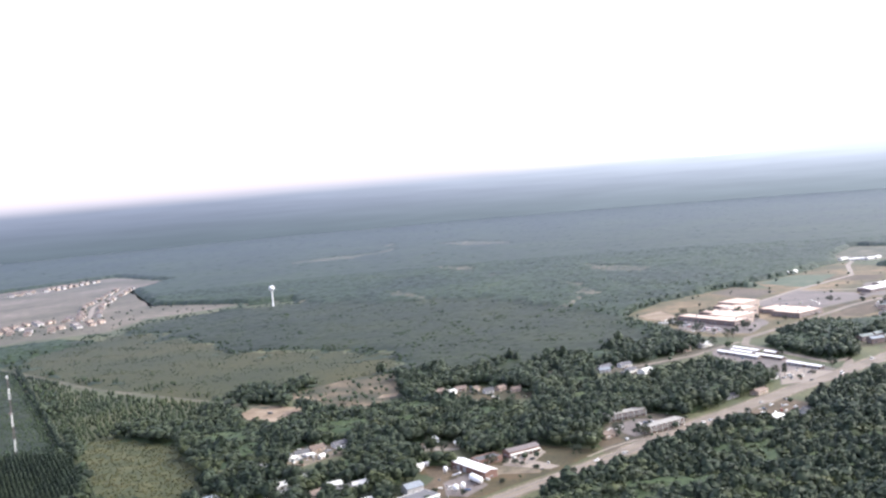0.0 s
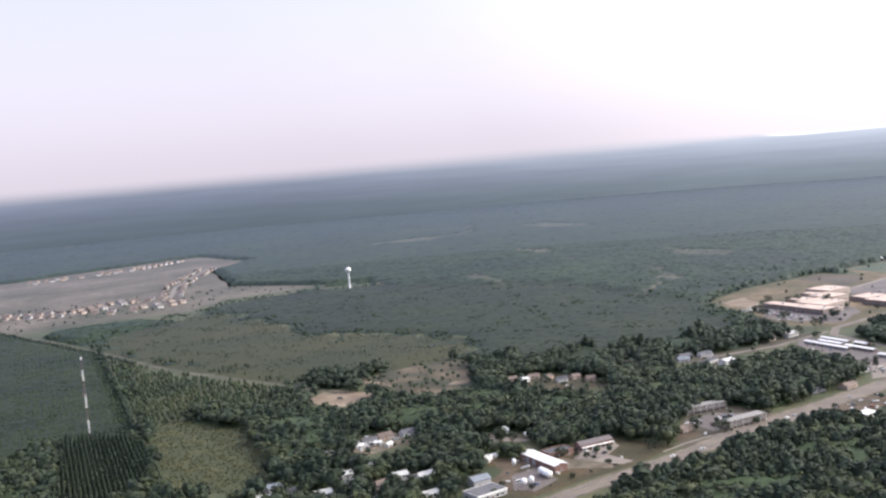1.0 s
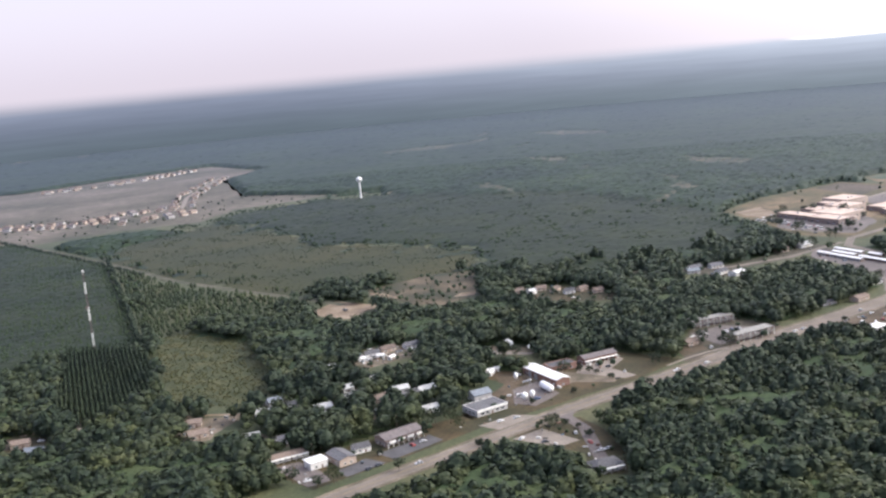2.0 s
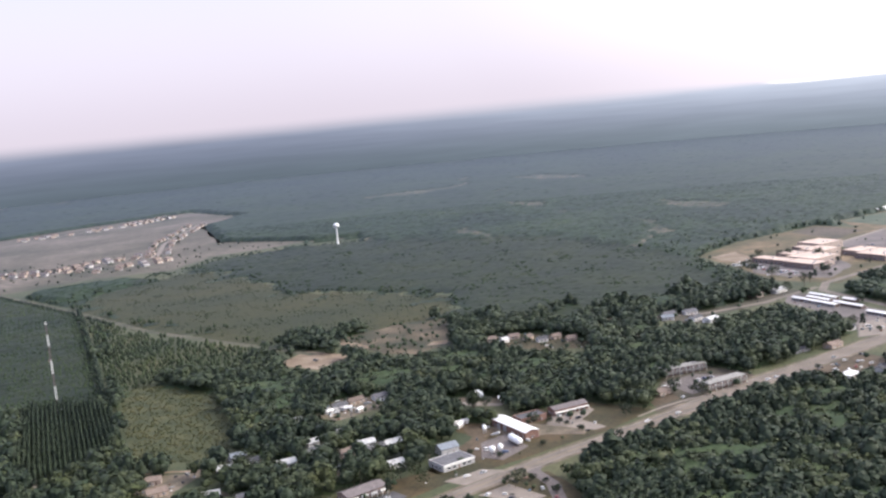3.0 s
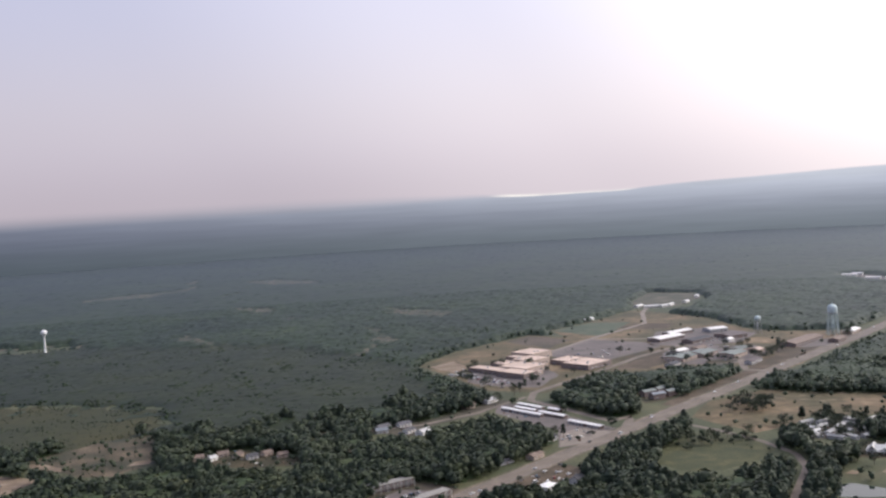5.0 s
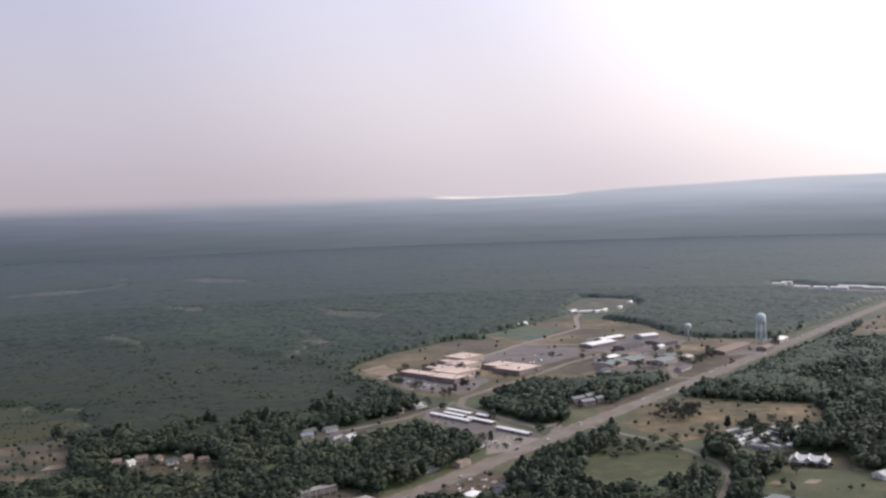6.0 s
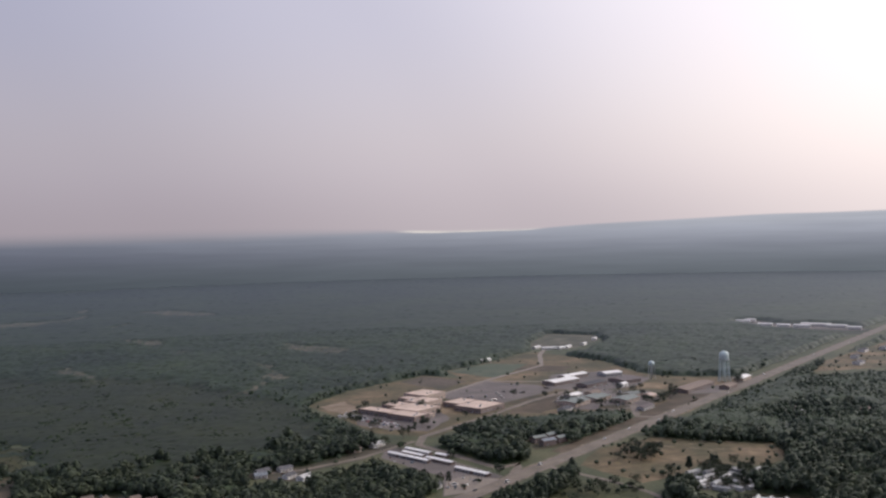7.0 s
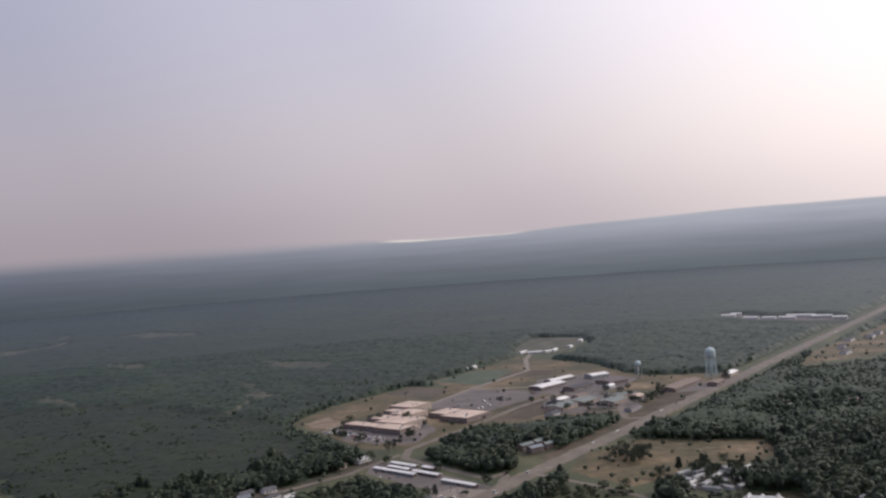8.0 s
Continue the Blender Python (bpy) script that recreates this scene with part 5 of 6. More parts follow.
def canopy(name, step, near, far, zones, low, high, tall, material, label):
    """Woods seen as one uneven roof of crowns, with gaps at clearings and roads."""
    n = int(far / step) + 2
    gx, gy = np.meshgrid(np.arange(-n, n), np.arange(0, n))
    x = (gx + rng.uniform(-0.42, 0.42, gx.shape)) * step + CENTRE[0]
    y = (gy + rng.uniform(-0.42, 0.42, gx.shape)) * step + CENTRE[1]
    d, a = np.hypot(x - CENTRE[0], y - CENTRE[1]), np.arctan2(x - CENTRE[0], y - CENTRE[1])
    z = (low + (high - low) * rng.uniform(0, 1, gx.shape)) * (1 + (0.16 * rough(x, y, 90, 2) + 0.12 * rough(x, y, 420, 5)) * (0.5 if far > 3000 else 1))
    good = (d > near) & (d < far) & (a > -0.64) & (a < 0.82)
    sel = np.flatnonzero(good)
    fx, fy = x.ravel()[sel], y.ravel()[sel]
    ok = ~shut(fx, fy, 4.0) if far > 3000 else free_ground(fx, fy, tall)
    mine, young = np.ones(gx.size, bool), np.zeros(gx.size)
    if zones:
        kind = zone(fx, fy)
        mine[sel], young[sel] = np.isin(kind, zones), kind == 1
    mine, young = mine.reshape(gx.shape), young.reshape(gx.shape)
    for ax in (0, 1):
        young = (np.roll(young, 2, ax) + np.roll(young, 1, ax) + young + np.roll(young, -1, ax) + np.roll(young, -2, ax)) / 5
    z *= 1 - 0.55 * young
    bare = np.zeros(gx.size, bool)
    for poly in FAR_CUTS:
        bare[sel] |= inside(poly, fx + rough(fx, fy, 60, 3) * 8, fy + rough(fx, fy, 45, 6) * 12)
    bare = bare.reshape(gx.shape)
    z[bare] *= 0.75
    if far > 3000:
        z *= np.clip((d - near) / 60, 0.03, 1)
    if zones:
        foot = 0.3
        # the growth's edge steps down towards the young growth
        full = mine.astype(float)
        for _ in range(3 if far > 2000 else 1):
            for ax in (0, 1):
                full = (np.roll(full, 2, ax) + np.roll(full, 1, ax) + full + np.roll(full, -1, ax) + np.roll(full, -2, ax)) / 5
        z = foot + (z - foot) * np.clip(full * 2.0 - 1.0, 0, 1)
    good, taken = np.zeros(gx.size, bool), np.zeros(gx.size, bool)
    good[sel[ok]], taken[sel[~ok]] = True, True
    good, taken = good.reshape(gx.shape), taken.reshape(gx.shape)
    edge = np.zeros(good.shape, bool)
    for dy in (-1, 0, 1):
        for dx in (-1, 0, 1):
            edge |= np.roll(np.roll(taken, dy, 0), dx, 1)
    brink = edge.copy()
    for ax in (0, 1):
        for k in (-1, 1):
            brink |= np.roll(edge, k, ax)
    z[brink] *= 0.6
    z[edge] = 0.25
    cell = good[:-1, :-1] & good[1:, :-1] & good[:-1, 1:] & good[1:, 1:] & (mine[:-1, :-1] | mine[1:, :-1] | mine[:-1, 1:] | mine[1:, 1:])
    ids = np.arange(gx.size).reshape(gx.shape)
    q = np.stack([ids[:-1, :-1], ids[:-1, 1:], ids[1:, 1:], ids[1:, :-1]], -1)[cell]
    used = np.unique(q)
    place = np.full(gx.size, -1)
    place[used] = np.arange(len(used))
    q = place[q]
    verts = np.stack([x.ravel(), y.ravel(), z.ravel()], -1)[used]
    tris = np.concatenate([q[:, [0, 1, 2]], q[:, [0, 2, 3]]])
    me = raw_mesh(name, verts, tris, material)
    me.materials.append(M["pale_cut"])
    me.materials.append(M["young_canopy"])
    cut = bare.ravel()[used][tris].all(1) & (rng.uniform(0, 1, len(tris)) < 0.55)
    olive = (young.ravel()[used][tris].mean(1) + rng.uniform(-0.3, 0.3, len(tris)) > 0.5) & ~cut
    me.polygons.foreach_set("material_index", (cut + 2 * olive).astype(np.int32))
    tagged(new(name, me), label, "woods", "", "stuff")


# sheet added at crown height to make the dark gaps shallower
canopy("undergrowth", 7.0, 380, 1120, (0,), 6.0, 9.0, 9.0, "undergrowth", "added green undergrowth sheet that lifts dark gaps between trees")
canopy("middle_wood", 5.2, 1000, 2300, (0, 1), 6.2, 8.8, 9.0, "wood", "closed dark green roof of the middle woods")
canopy("plantation_canopy", 5.0, 700, 2000, (5,), 2.0, 4.2, 0.0, "plantation", "even dark green roof of the young plantation")
canopy("far_wood", 9.0, 2235, 4475, (), 7.3, 8.5, 8.0, "wood", "endless dark green woods towards the horizon")

# ---- buildings ----
COS, SIN = math.cos, math.sin


def eave_band(b, length, width, height, side=-1):
    part("fascia", boxes((-length / 2 - 0.2, length / 2 + 0.2, side * width / 2 - 0.35 if side < 0 else width / 2, side * width / 2 if side < 0 else width / 2 + 0.35, height - 0.9, height + 0.5)), "trim", b, "bright white fascia board")


# the long white-roofed shed and its neighbours beside the road
shed = building("warehouse", 9, 733, -57, 44, 10.5, 5.2, "gable", 1.3, "brick", "white_roof", "long red brick warehouse with a bright white metal roof", "warehouse", gap=6, win=(2.0, 1.2))
part("loading_door", boxes((-15, -10.5, -5.35, -5.25, 0.05, 3.8)), "steel", shed, "grey roller door")
part("loading_door", boxes((-7, -2.5, -5.35, -5.25, 0.05, 3.8)), "steel", shed, "grey roller door")
for k in range(5):
    vx = -16 + 8 * k
    part("roof_vent", boxes((vx - 0.5, vx + 0.5, -0.5, 0.5, 6.6, 7.3)), "steel", shed, "small round-topped roof vent")
offices = building("office_building", 19.5, 754.5, 31, 21, 12, 4.2, "flat", 0, "brick", "grey_roof", "low red brick office with a grey flat roof", "office", gap=4)
offices = building("office_building", 47, 771, 30, 28, 10, 4.4, "gable", 1.6, "brick", "pink_roof", "low brick office with a pinkish-grey roof", "office", gap=3.6, porch=True)
building("barn", -36, 698, 32, 13, 11, 4.6, "gable", 2.0, "grey_wall", "blue_roof", "grey barn with a blue-grey metal roof", "barn", gap=5)
shop = building("shop", -31, 674, 39, 24, 17, 4.0, "flat", 0, "grey_wall", "grey_roof", "flat grey-roofed shop with a white front fascia", "shop", gap=4, win=(2.4, 1.8))
eave_band(shop, 24, 17, 4.0)
strip = building("shop_row", -82, 629, 42, 27, 12.5, 4.6, "gable", 2.0, "dark_wall", "pink_roof", "row of dark brick shops with white fronts and a pinkish-grey roof", "shop", gap=3.4, win=(2.2, 1.8))
part("porch_roof", boxes((-13.5, 13.5, -8.6, -6.3, 3.0, 3.25)), "pink_roof", strip)
for k in range(8):
    px = -13.2 + k * 3.77
    part("post", boxes((px - 0.15, px + 0.15, -8.5, -8.2, 0, 3.0)), "trim", strip)
for k in range(4):
    px = -10 + k * 6.7
    part("shop_sign", boxes((px - 2.3, px + 2.3, -8.75, -8.6, 2.7, 4.3)), "trim", strip, "white blank shop sign")
building("garage", -126, 592, 38.9, 11, 9, 4.4, "hip", 0.9, "white_wall", "white_roof", "small white garage with a bright white roof", "garage", gap=4)
building("shop", -112, 598, -51, 17, 11, 4.2, "gable", 1.5, "tan_wall", "grey_roof", "tan shop with a grey shingle roof", "shop", gap=4)
building("house", -103, 613, 30, 10, 8, 3.4, "gable", 1.6, "white_wall", "grey_roof", "small white house behind a grey shop", "house", gap=3.5)
low = building("motor_court", -147, 606, 32, 24, 8, 3.2, "gable", 1.1, "white_wall", "brown_roof", "long low white motor court with a brown roof", "building", gap=3.6, porch=True)
building("house", 40, 568, 25, 17, 11, 3.4, "hip", 2.4, "white_wall", "grey_roof", "white house with a grey hipped roof across the road", "house", gap=3.2, porch=True)
for x, y, turn in ((142, 852, 23), (165, 807, 32)):
    motel = building("apartment_block", x, y, turn, 37, 9, 5.8, "hip", 1.4, "dark_wall", "stone_roof", "two-storey brown brick apartment block with a long pale grey roof", "apartment", "apartment blocks", gap=3.8, storeys=2)
    part("balcony", boxes((-18.5, 18.5, -6.4, -4.55, 2.75, 2.95), (-18.5, 18.5, -6.42, -6.34, 2.95, 3.9)), "stone_roof", motel, "pale first-floor walkway")
    for k in range(7):
        px = -18.2 + 6.06 * k
        part("post", boxes((px - 0.12, px + 0.12, -6.3, -6.06, 0, 5.7)), "trim", motel)
building("roadhouse", 300, 951, 38.9, 13, 9, 3.6, "gable", 1.8, "white_wall", "grey_roof", "white roadside house with a grey roof", "house", gap=3.4)
building("roadhouse", 272, 897, 38.9, 15, 9, 3.4, "gable", 1.7, "tan_wall", "brown_roof", "tan roadside house with a brown roof", "house", gap=3.6)
building("roadhouse", 243, 890, 30, 16, 8, 3.2, "gable", 1.5, "grey_wall", "grey_roof", "long grey trailer house beneath trees", "house", gap=3.6)
building("roadhouse", 257, 805, 38.9, 13, 9, 3.6, "hip", 1.0, "white_wall", "white_roof", "low house with a white roof on a dirt lot", "house", gap=3.6)
building("roadhouse", 284, 815, 50, 14, 9, 3.6, "gable", 1.6, "grey_wall", "grey_roof", "grey house beside a dirt lot", "house", gap=3.6)

# the school
SX, SY, ST = 372, 1330, 34.0
EX, NX = (COS(radians(ST)), SIN(radians(ST))), (-SIN(radians(ST)), COS(radians(ST)))


def school_at(s, u):
    return SX + s * EX[0] + u * NX[0], SY + s * EX[1] + u * NX[1]


# dark_wall and tan_wall put the school's shaded and sunlit sides into the colour
for s0, s1, u0, u1, h, wall, label in (
        (-52, -31, -9, 46, 5.2, "dark_wall", "long low school wing with shade painted on its front"), (-58, -31, -55, -9.3, 6.0, "dark_wall", "school front block with shade painted into its walls"),
        (-30.7, 14, -34, 11.7, 6.4, "tan_wall", "tan middle part of the school with a pale pink flat roof"), (-14, 14, 12, 42, 5.4, "dark_wall", "middle school wing with shade painted into its walls"),
        (14.3, 51.7, -4, 29.7, 7.0, "tan_wall", "tan back part of the school with a pale pink flat roof"), (32, 51.7, 30, 57, 5.6, "dark_wall", "narrow school wing with shade painted into its walls"),
        (52, 92, 26, 65, 8.2, "tan_wall", "tall school hall with a pale pink flat roof"), (-30.7, -18, -52, -34.3, 4.4, "tan_wall", "small tan school entrance block"),
        (40, 78, -44, -14, 5.6, "dark_wall", "separate school block with a pale pink roof"), (26, 74, -88, -44.3, 6.2, "dark_wall", "broad separate school block with a pale pink roof")):
    x, y = school_at((s0 + s1) / 2, (u0 + u1) / 2)
    building("school_block", x, y, ST - 90, u1 - u0, s1 - s0, h, "flat", 0, wall, "school_roof", label, "school", "school blocks", sides="both", gap=8, win=(3.2, 1.8))
building("field_house", 590, 1722, 40, 26, 9, 4, "gable", 1.5, "white_wall", "white_roof", "white field house beside the sports field", "building", gap=5)

# sheds, plant and offices beyond the school
for x, y, turn, l, w, h, wall, roof, label in (
        (622, 1458, 27, 54, 24, 4.6, "dark_wall", "white_roof", "large dark-walled shed with a bright white roof"), (657, 1499, 27, 50, 17, 4.6, "dark_wall", "white_roof", "dark-walled shed with a white roof"),
        (652, 1418, 30, 46, 20, 4.4, "dark_wall", "grey_roof", "dark workshop with a grey roof"), (716, 1496, 10, 30, 22, 5, "grey_wall", "white_roof", "grey shed with a white roof beside a paved yard"),
        (710, 1432, 20, 34, 32, 4.6, "dark_wall", "pink_roof", "dark-walled shed with a pinkish roof"), (690, 1395, 30, 12, 9, 4, "white_wall", "white_roof", "small white kiosk in the yard"),
        (573, 1290, 35, 36, 27, 5, "tan_wall", "green_roof", "low tan office with a grey-green roof"), (610, 1308, 35, 36, 26, 5, "tan_wall", "green_roof", "low tan office with a grey-green roof"),
        (640, 1282, 35, 34, 24, 5, "tan_wall", "green_roof", "low tan office with a grey-green roof"), (590, 1335, 35, 24, 14, 4.6, "grey_wall", "white_roof", "low office with a pale roof"),
        (622, 1345, 35, 22, 12, 4.6, "tan_wall", "brown_roof", "low tan office with a brown roof"), (664, 1312, 35, 26, 18, 4.6, "tan_wall", "green_roof", "low tan office with a grey-green roof"),
        (681, 1297, 35, 16, 14, 4, "tan_wall", "school_roof", "low kiosk with an orange-tan roof"), (640, 1225, 38.9, 30, 10, 4, "grey_wall", "pink_roof", "long low office beside the road"),
        (768, 1336, 36, 84, 22, 4.6, "dark_wall", "brown_roof", "long dark brick store with a brown roof"), (812, 1322, 38.9, 30, 14, 4.4, "dark_wall", "brown_roof", "dark brick store with a brown roof"),
        (868, 1378, 38.9, 34, 14, 4.4, "tan_wall", "white_roof", "low store with a pale roof below the water tower"), (545, 1250, 38.9, 20, 12, 4, "grey_wall", "grey_roof", "grey shed at the edge of the trees"),
        (452, 1096, 20, 17, 9, 5.6, "dark_wall", "green_roof", "apartment house with a grey-green roof"), (470, 1106, 28, 15, 9, 5.6, "dark_wall", "green_roof", "apartment house with a grey-green roof"),
        (456, 1079, 15, 16, 9, 5.6, "dark_wall", "blue_roof", "apartment house with a blue-grey roof"), (474, 1088, 24, 13, 8, 5.6, "dark_wall", "green_roof", "apartment house with a grey-green roof")):
    building("large_shed" if "shed" in label else "office_building", x, y, turn, l, w, h, "gable", 1.6, wall, roof, label, "shed" if "shed" in label else "building", gap=7, win=(2.4, 1.4))
for k, (x, y) in enumerate(((733, 1858), (750, 1838), (772, 1832), (789, 1842), (832, 1870), (884, 1938))):
    building("hangar", x, y, (40, -10, 25, 50, 45, 60)[k], (22, 26, 17, 24, 15, 20)[k], 8, 3.2, "gable", 1.1, "white_wall", "white_roof", "white shed in a far clearing", "shed", "far sheds", gap=8)
flat_patch("far_yard", FAR_YARD, 0.11, "track", "pale dry yard round far white sheds", "ground", 8, 20)
for x, y, l, w in ((1306, 2088, 30, 11), (1334, 2102, 22, 10), (1306, 2000, 30, 12), (1330, 1970, 26, 12), (1356, 1942, 34, 12), (1396, 1952, 60, 11), (1412, 1905, 40, 11), (1420, 1858, 26, 11)):
    building("depot_shed", x, y, -42 if l < 60 else -50, l, w, 5, "gable", 1.2, "white_wall", "white_roof", "long white shed of a far depot", "shed", "depot sheds", gap=9)
for x, y, turn in ((1110, 1440, 30), (1150, 1500, 40), (1210, 1560, 35), (1260, 1570, 38), (1300, 1600, 40)):
    building("roadhouse", x, y, turn, 20, 12, 4.4, "gable", 1.6, "white_wall", "grey_roof", "pale house beside a dry field", "house", "far roadside houses", gap=5)

# storage units
for k, (x, y, l) in enumerate(((321, 1094, 36), (313, 1082, 30), (298, 1085, 26), (331, 1046, 36), (312, 1060, 32), (339, 1066, 16), (348, 992, 42))):
    u = building("storage_unit", x, y, -61, l, 5.6, 2.8, "gable", 0.6, "dark_wall", "white_roof", "long low storage row with a white metal roof", "storage unit", "storage rows", sides="none", gap=100)
    for j in range(int(l / 4)):
        px = -l / 2 + 2.2 + 4 * j
        if abs(px) > 1.6:
            part("roller_door", boxes((px - 1.3, px + 1.3, -2.86, -2.8, 0.05, 2.3)), "brown_roof" if k % 2 else "steel", u)

# small houses among the trees
LOOKS = [("white_wall", "grey_roof", "small white house with a grey roof among trees"), ("tan_wall", "brown_roof", "small tan house with a brown roof among trees"),
         ("white_wall", "pale_roof", "small trailer house with a pale metal roof"), ("grey_wall", "blue_roof", "small grey house with a blue-grey roof")]
for x, y, turn, l, w, k in HOUSES:
    wall, roof, label = LOOKS[k]
    building("house", x, y, turn, l, w, 3.2, "gable", 1.8, wall, roof, label, "house", "houses among the trees", gap=3.6)

# the housing estate
ESTATE_LOOKS = [("tan_wall", "brown_roof", "new two-storey estate house with a brown roof"), ("tan_wall", "brown_roof", "new tan estate house with a dark roof"), ("grey_wall", "pink_roof", "new grey estate house with a pinkish roof")]
models = []
for k, (wall, roof, label) in enumerate(ESTATE_LOOKS):
    x, y, turn, l, w = ESTATE[k]
    h = building("estate_house", x, y, turn, 15, 11, 5.6, "hip" if k == 1 else "gable", 2.8, wall, roof, label, "house", "estate houses", gap=6, storeys=2)
    part("garage_door", boxes((3.2, 6.6, -5.62, -5.54, 0.05, 2.3)), "trim", h, "white garage door")
    models.append(h)
for k, (x, y, turn, l, w) in enumerate(ESTATE[3:]):
    copy_thing(models[k % 3], pose(x, y, 0, 0, 0, turn) @ Matrix.Scale(0.85, 4))

# the clubhouse, with cross gables
club = building("clubhouse", 540, 801, -39, 30, 14, 3.4, "hip", 3.2, "dark_wall", "pale_roof", "large clubhouse with dark walls and a many-gabled pale roof", "clubhouse", gap=3.6, win=(2.0, 1.6), porch=True)
for cx in (-11, -1, 11):
    g = gable(15, 7, 3.5, 2.6 if cx == -1 else 3.3)
    g.transform(pose(cx, 0, 0, 0, 0, 90))
    part("cross_gable", g, "pale_roof", club)

# trailer park
trailer = building("mobile_home", 512, 868, 20, 15, 4.6, 3.0, "gable", 0.7, "grey_wall", "pale_roof", "long narrow mobile home with a dull metal roof", "mobile home", "mobile homes", gap=3.4)
for k in range(20):
    u, v = k % 5, k // 5
    x, y = 514 + u * 14 + v * 6 + random.uniform(-4, 4), 862 + v * 17 - u * 2 + random.uniform(-4, 4)
    if k:
        copy_thing(trailer, pose(x, y, 0, 0, 0, 25 + random.choice((0, 0, 90)) + random.uniform(-12, 12)))

# ---- towers and mast ----
def lathe(profile, n=24):
    """A round body from rows of radius and height."""
    bm = bmesh.new()
    rings = [[bm.verts.new((r * COS(2 * math.pi * k / n), r * SIN(2 * math.pi * k / n), z)) for k in range(n)] for r, z in profile]
    for a, b in zip(rings, rings[1:]):
        for k in range(n):
            f = bm.faces.new((a[k], a[(k + 1) % n], b[(k + 1) % n], b[k]))
            f.smooth = True
    bm.faces.new(rings[0][::-1]), bm.faces.new(rings[-1])
    return bm


def rod(bm, a, b, r, n=6):
    a, b = Vector(a), Vector(b)
    m = Matrix.Translation((a + b) / 2) @ (b - a).to_track_quat("Z", "Y").to_matrix().to_4x4()
    bmesh.ops.create_cone(bm, cap_ends=True, segments=n, radius1=r, radius2=r, depth=(b - a).length, matrix=m)
    return bm


tower = thing("water_tower", -321, 1863, 0, 0, "white single-stem water tower with a round tank", "water tower")
R, CZ = 5.5, 37.2
part("tank", lathe([(1.5, CZ - 5.2)] + [(max(0.3, R * COS(a)), CZ + 0.86 * R * SIN(a)) for a in np.linspace(-1.15, 1.5, 14)], 32), "tower_white", tower)
part("stem", lathe([(3.2, 0), (2.8, 2), (1.8, 6), (1.35, 10), (1.35, CZ - 7), (1.7, CZ - 4.4)]), "tower_white", tower)
part("hatch", lathe([(0.8, CZ + 4.5), (0.8, CZ + 5.3), (0.3, CZ + 5.6)], 12), "tower_white", tower)

tower = thing("water_tower", 837, 1374, 0, 15, "pale blue-green water tower on six legs", "water tower")
R, Z0 = 6.8, 31.0
part("tank", lathe([(0.8, Z0 - 2.6), (3.8, Z0 - 1.9), (6.0, Z0 - 0.6), (R, Z0), (R, Z0 + 7.5), (6.2, Z0 + 9.6), (4.4, Z0 + 11.3), (2.0, Z0 + 12.3), (0.4, Z0 + 12.6)], 32), "tower_blue", tower)
part("walkway", lathe([(R + 0.05, Z0 + 0.1), (R + 0.9, Z0 + 0.1), (R + 0.9, Z0 + 1.0), (R + 0.8, Z0 + 1.0), (R + 0.8, Z0 + 0.25), (R + 0.05, Z0 + 0.25)], 32), "steel", tower)
part("riser", lathe([(0.9, 0), (0.9, Z0 - 2.5)], 12), "tower_blue", tower)
part("finial", lathe([(0.5, Z0 + 12.5), (0.5, Z0 + 13.6), (0.1, Z0 + 13.8)], 10), "tower_blue", tower)
feet = [(8.6 * COS(a), 8.6 * SIN(a)) for a in np.linspace(0, 2 * math.pi, 7)[:6]]
heads = [(6.5 * COS(a), 6.5 * SIN(a)) for a in np.linspace(0, 2 * math.pi, 7)[:6]]
for (fx, fy), (hx, hy) in zip(feet, heads):
    part("leg", rod(bmesh.new(), (fx, fy, 0), (hx, hy, Z0 + 0.2), 0.5, 8), "tower_blue", tower)
for k in range(6):
    for z0, z1 in ((1, 11), (11, 21), (21, 30)):
        j = (k + 1) % 6
        mixa, mixb = z0 / Z0, z1 / Z0
        a = Vector(feet[k]).lerp(Vector(heads[k]), mixa)
        b = Vector(feet[j]).lerp(Vector(heads[j]), mixb)
        c = Vector(feet[j]).lerp(Vector(heads[j]), mixa)
        d = Vector(feet[k]).lerp(Vector(heads[k]), mixb)
        part("brace", rod(rod(rod(bmesh.new(), (*a, z0), (*b, z1), 0.12, 4), (*c, z0), (*d, z1), 0.12, 4), (*d, z1), (*b, z1), 0.16, 4), "tower_blue", tower)

tower = thing("water_tower", *SMALL_TOWER, 0, 0, "small pale water tank on dark legs behind trees", "water tower")
part("tank", lathe([(0.5, 19), (2.6, 19.6), (4.4, 21), (4.4, 24.4), (2.6, 26.2), (0.3, 27)], 20), "tower_blue", tower)
for sx, sy in ((-1, -1), (1, -1), (1, 1), (-1, 1)):
    part("leg", rod(bmesh.new(), (sx * 4, sy * 4, 0), (sx * 2.8, sy * 2.8, 21), 0.3, 6), "steel", tower)
part("riser", lathe([(0.5, 0), (0.5, 19.2)], 10), "steel", tower)

mast = thing("radio_mast", -385, 869, 0, 20, "tall lattice radio mast in white and dull red bands", "radio mast")
bands = [0, 11, 22.5, 33.5, 46, 57.5, 67.5, 76, 79]
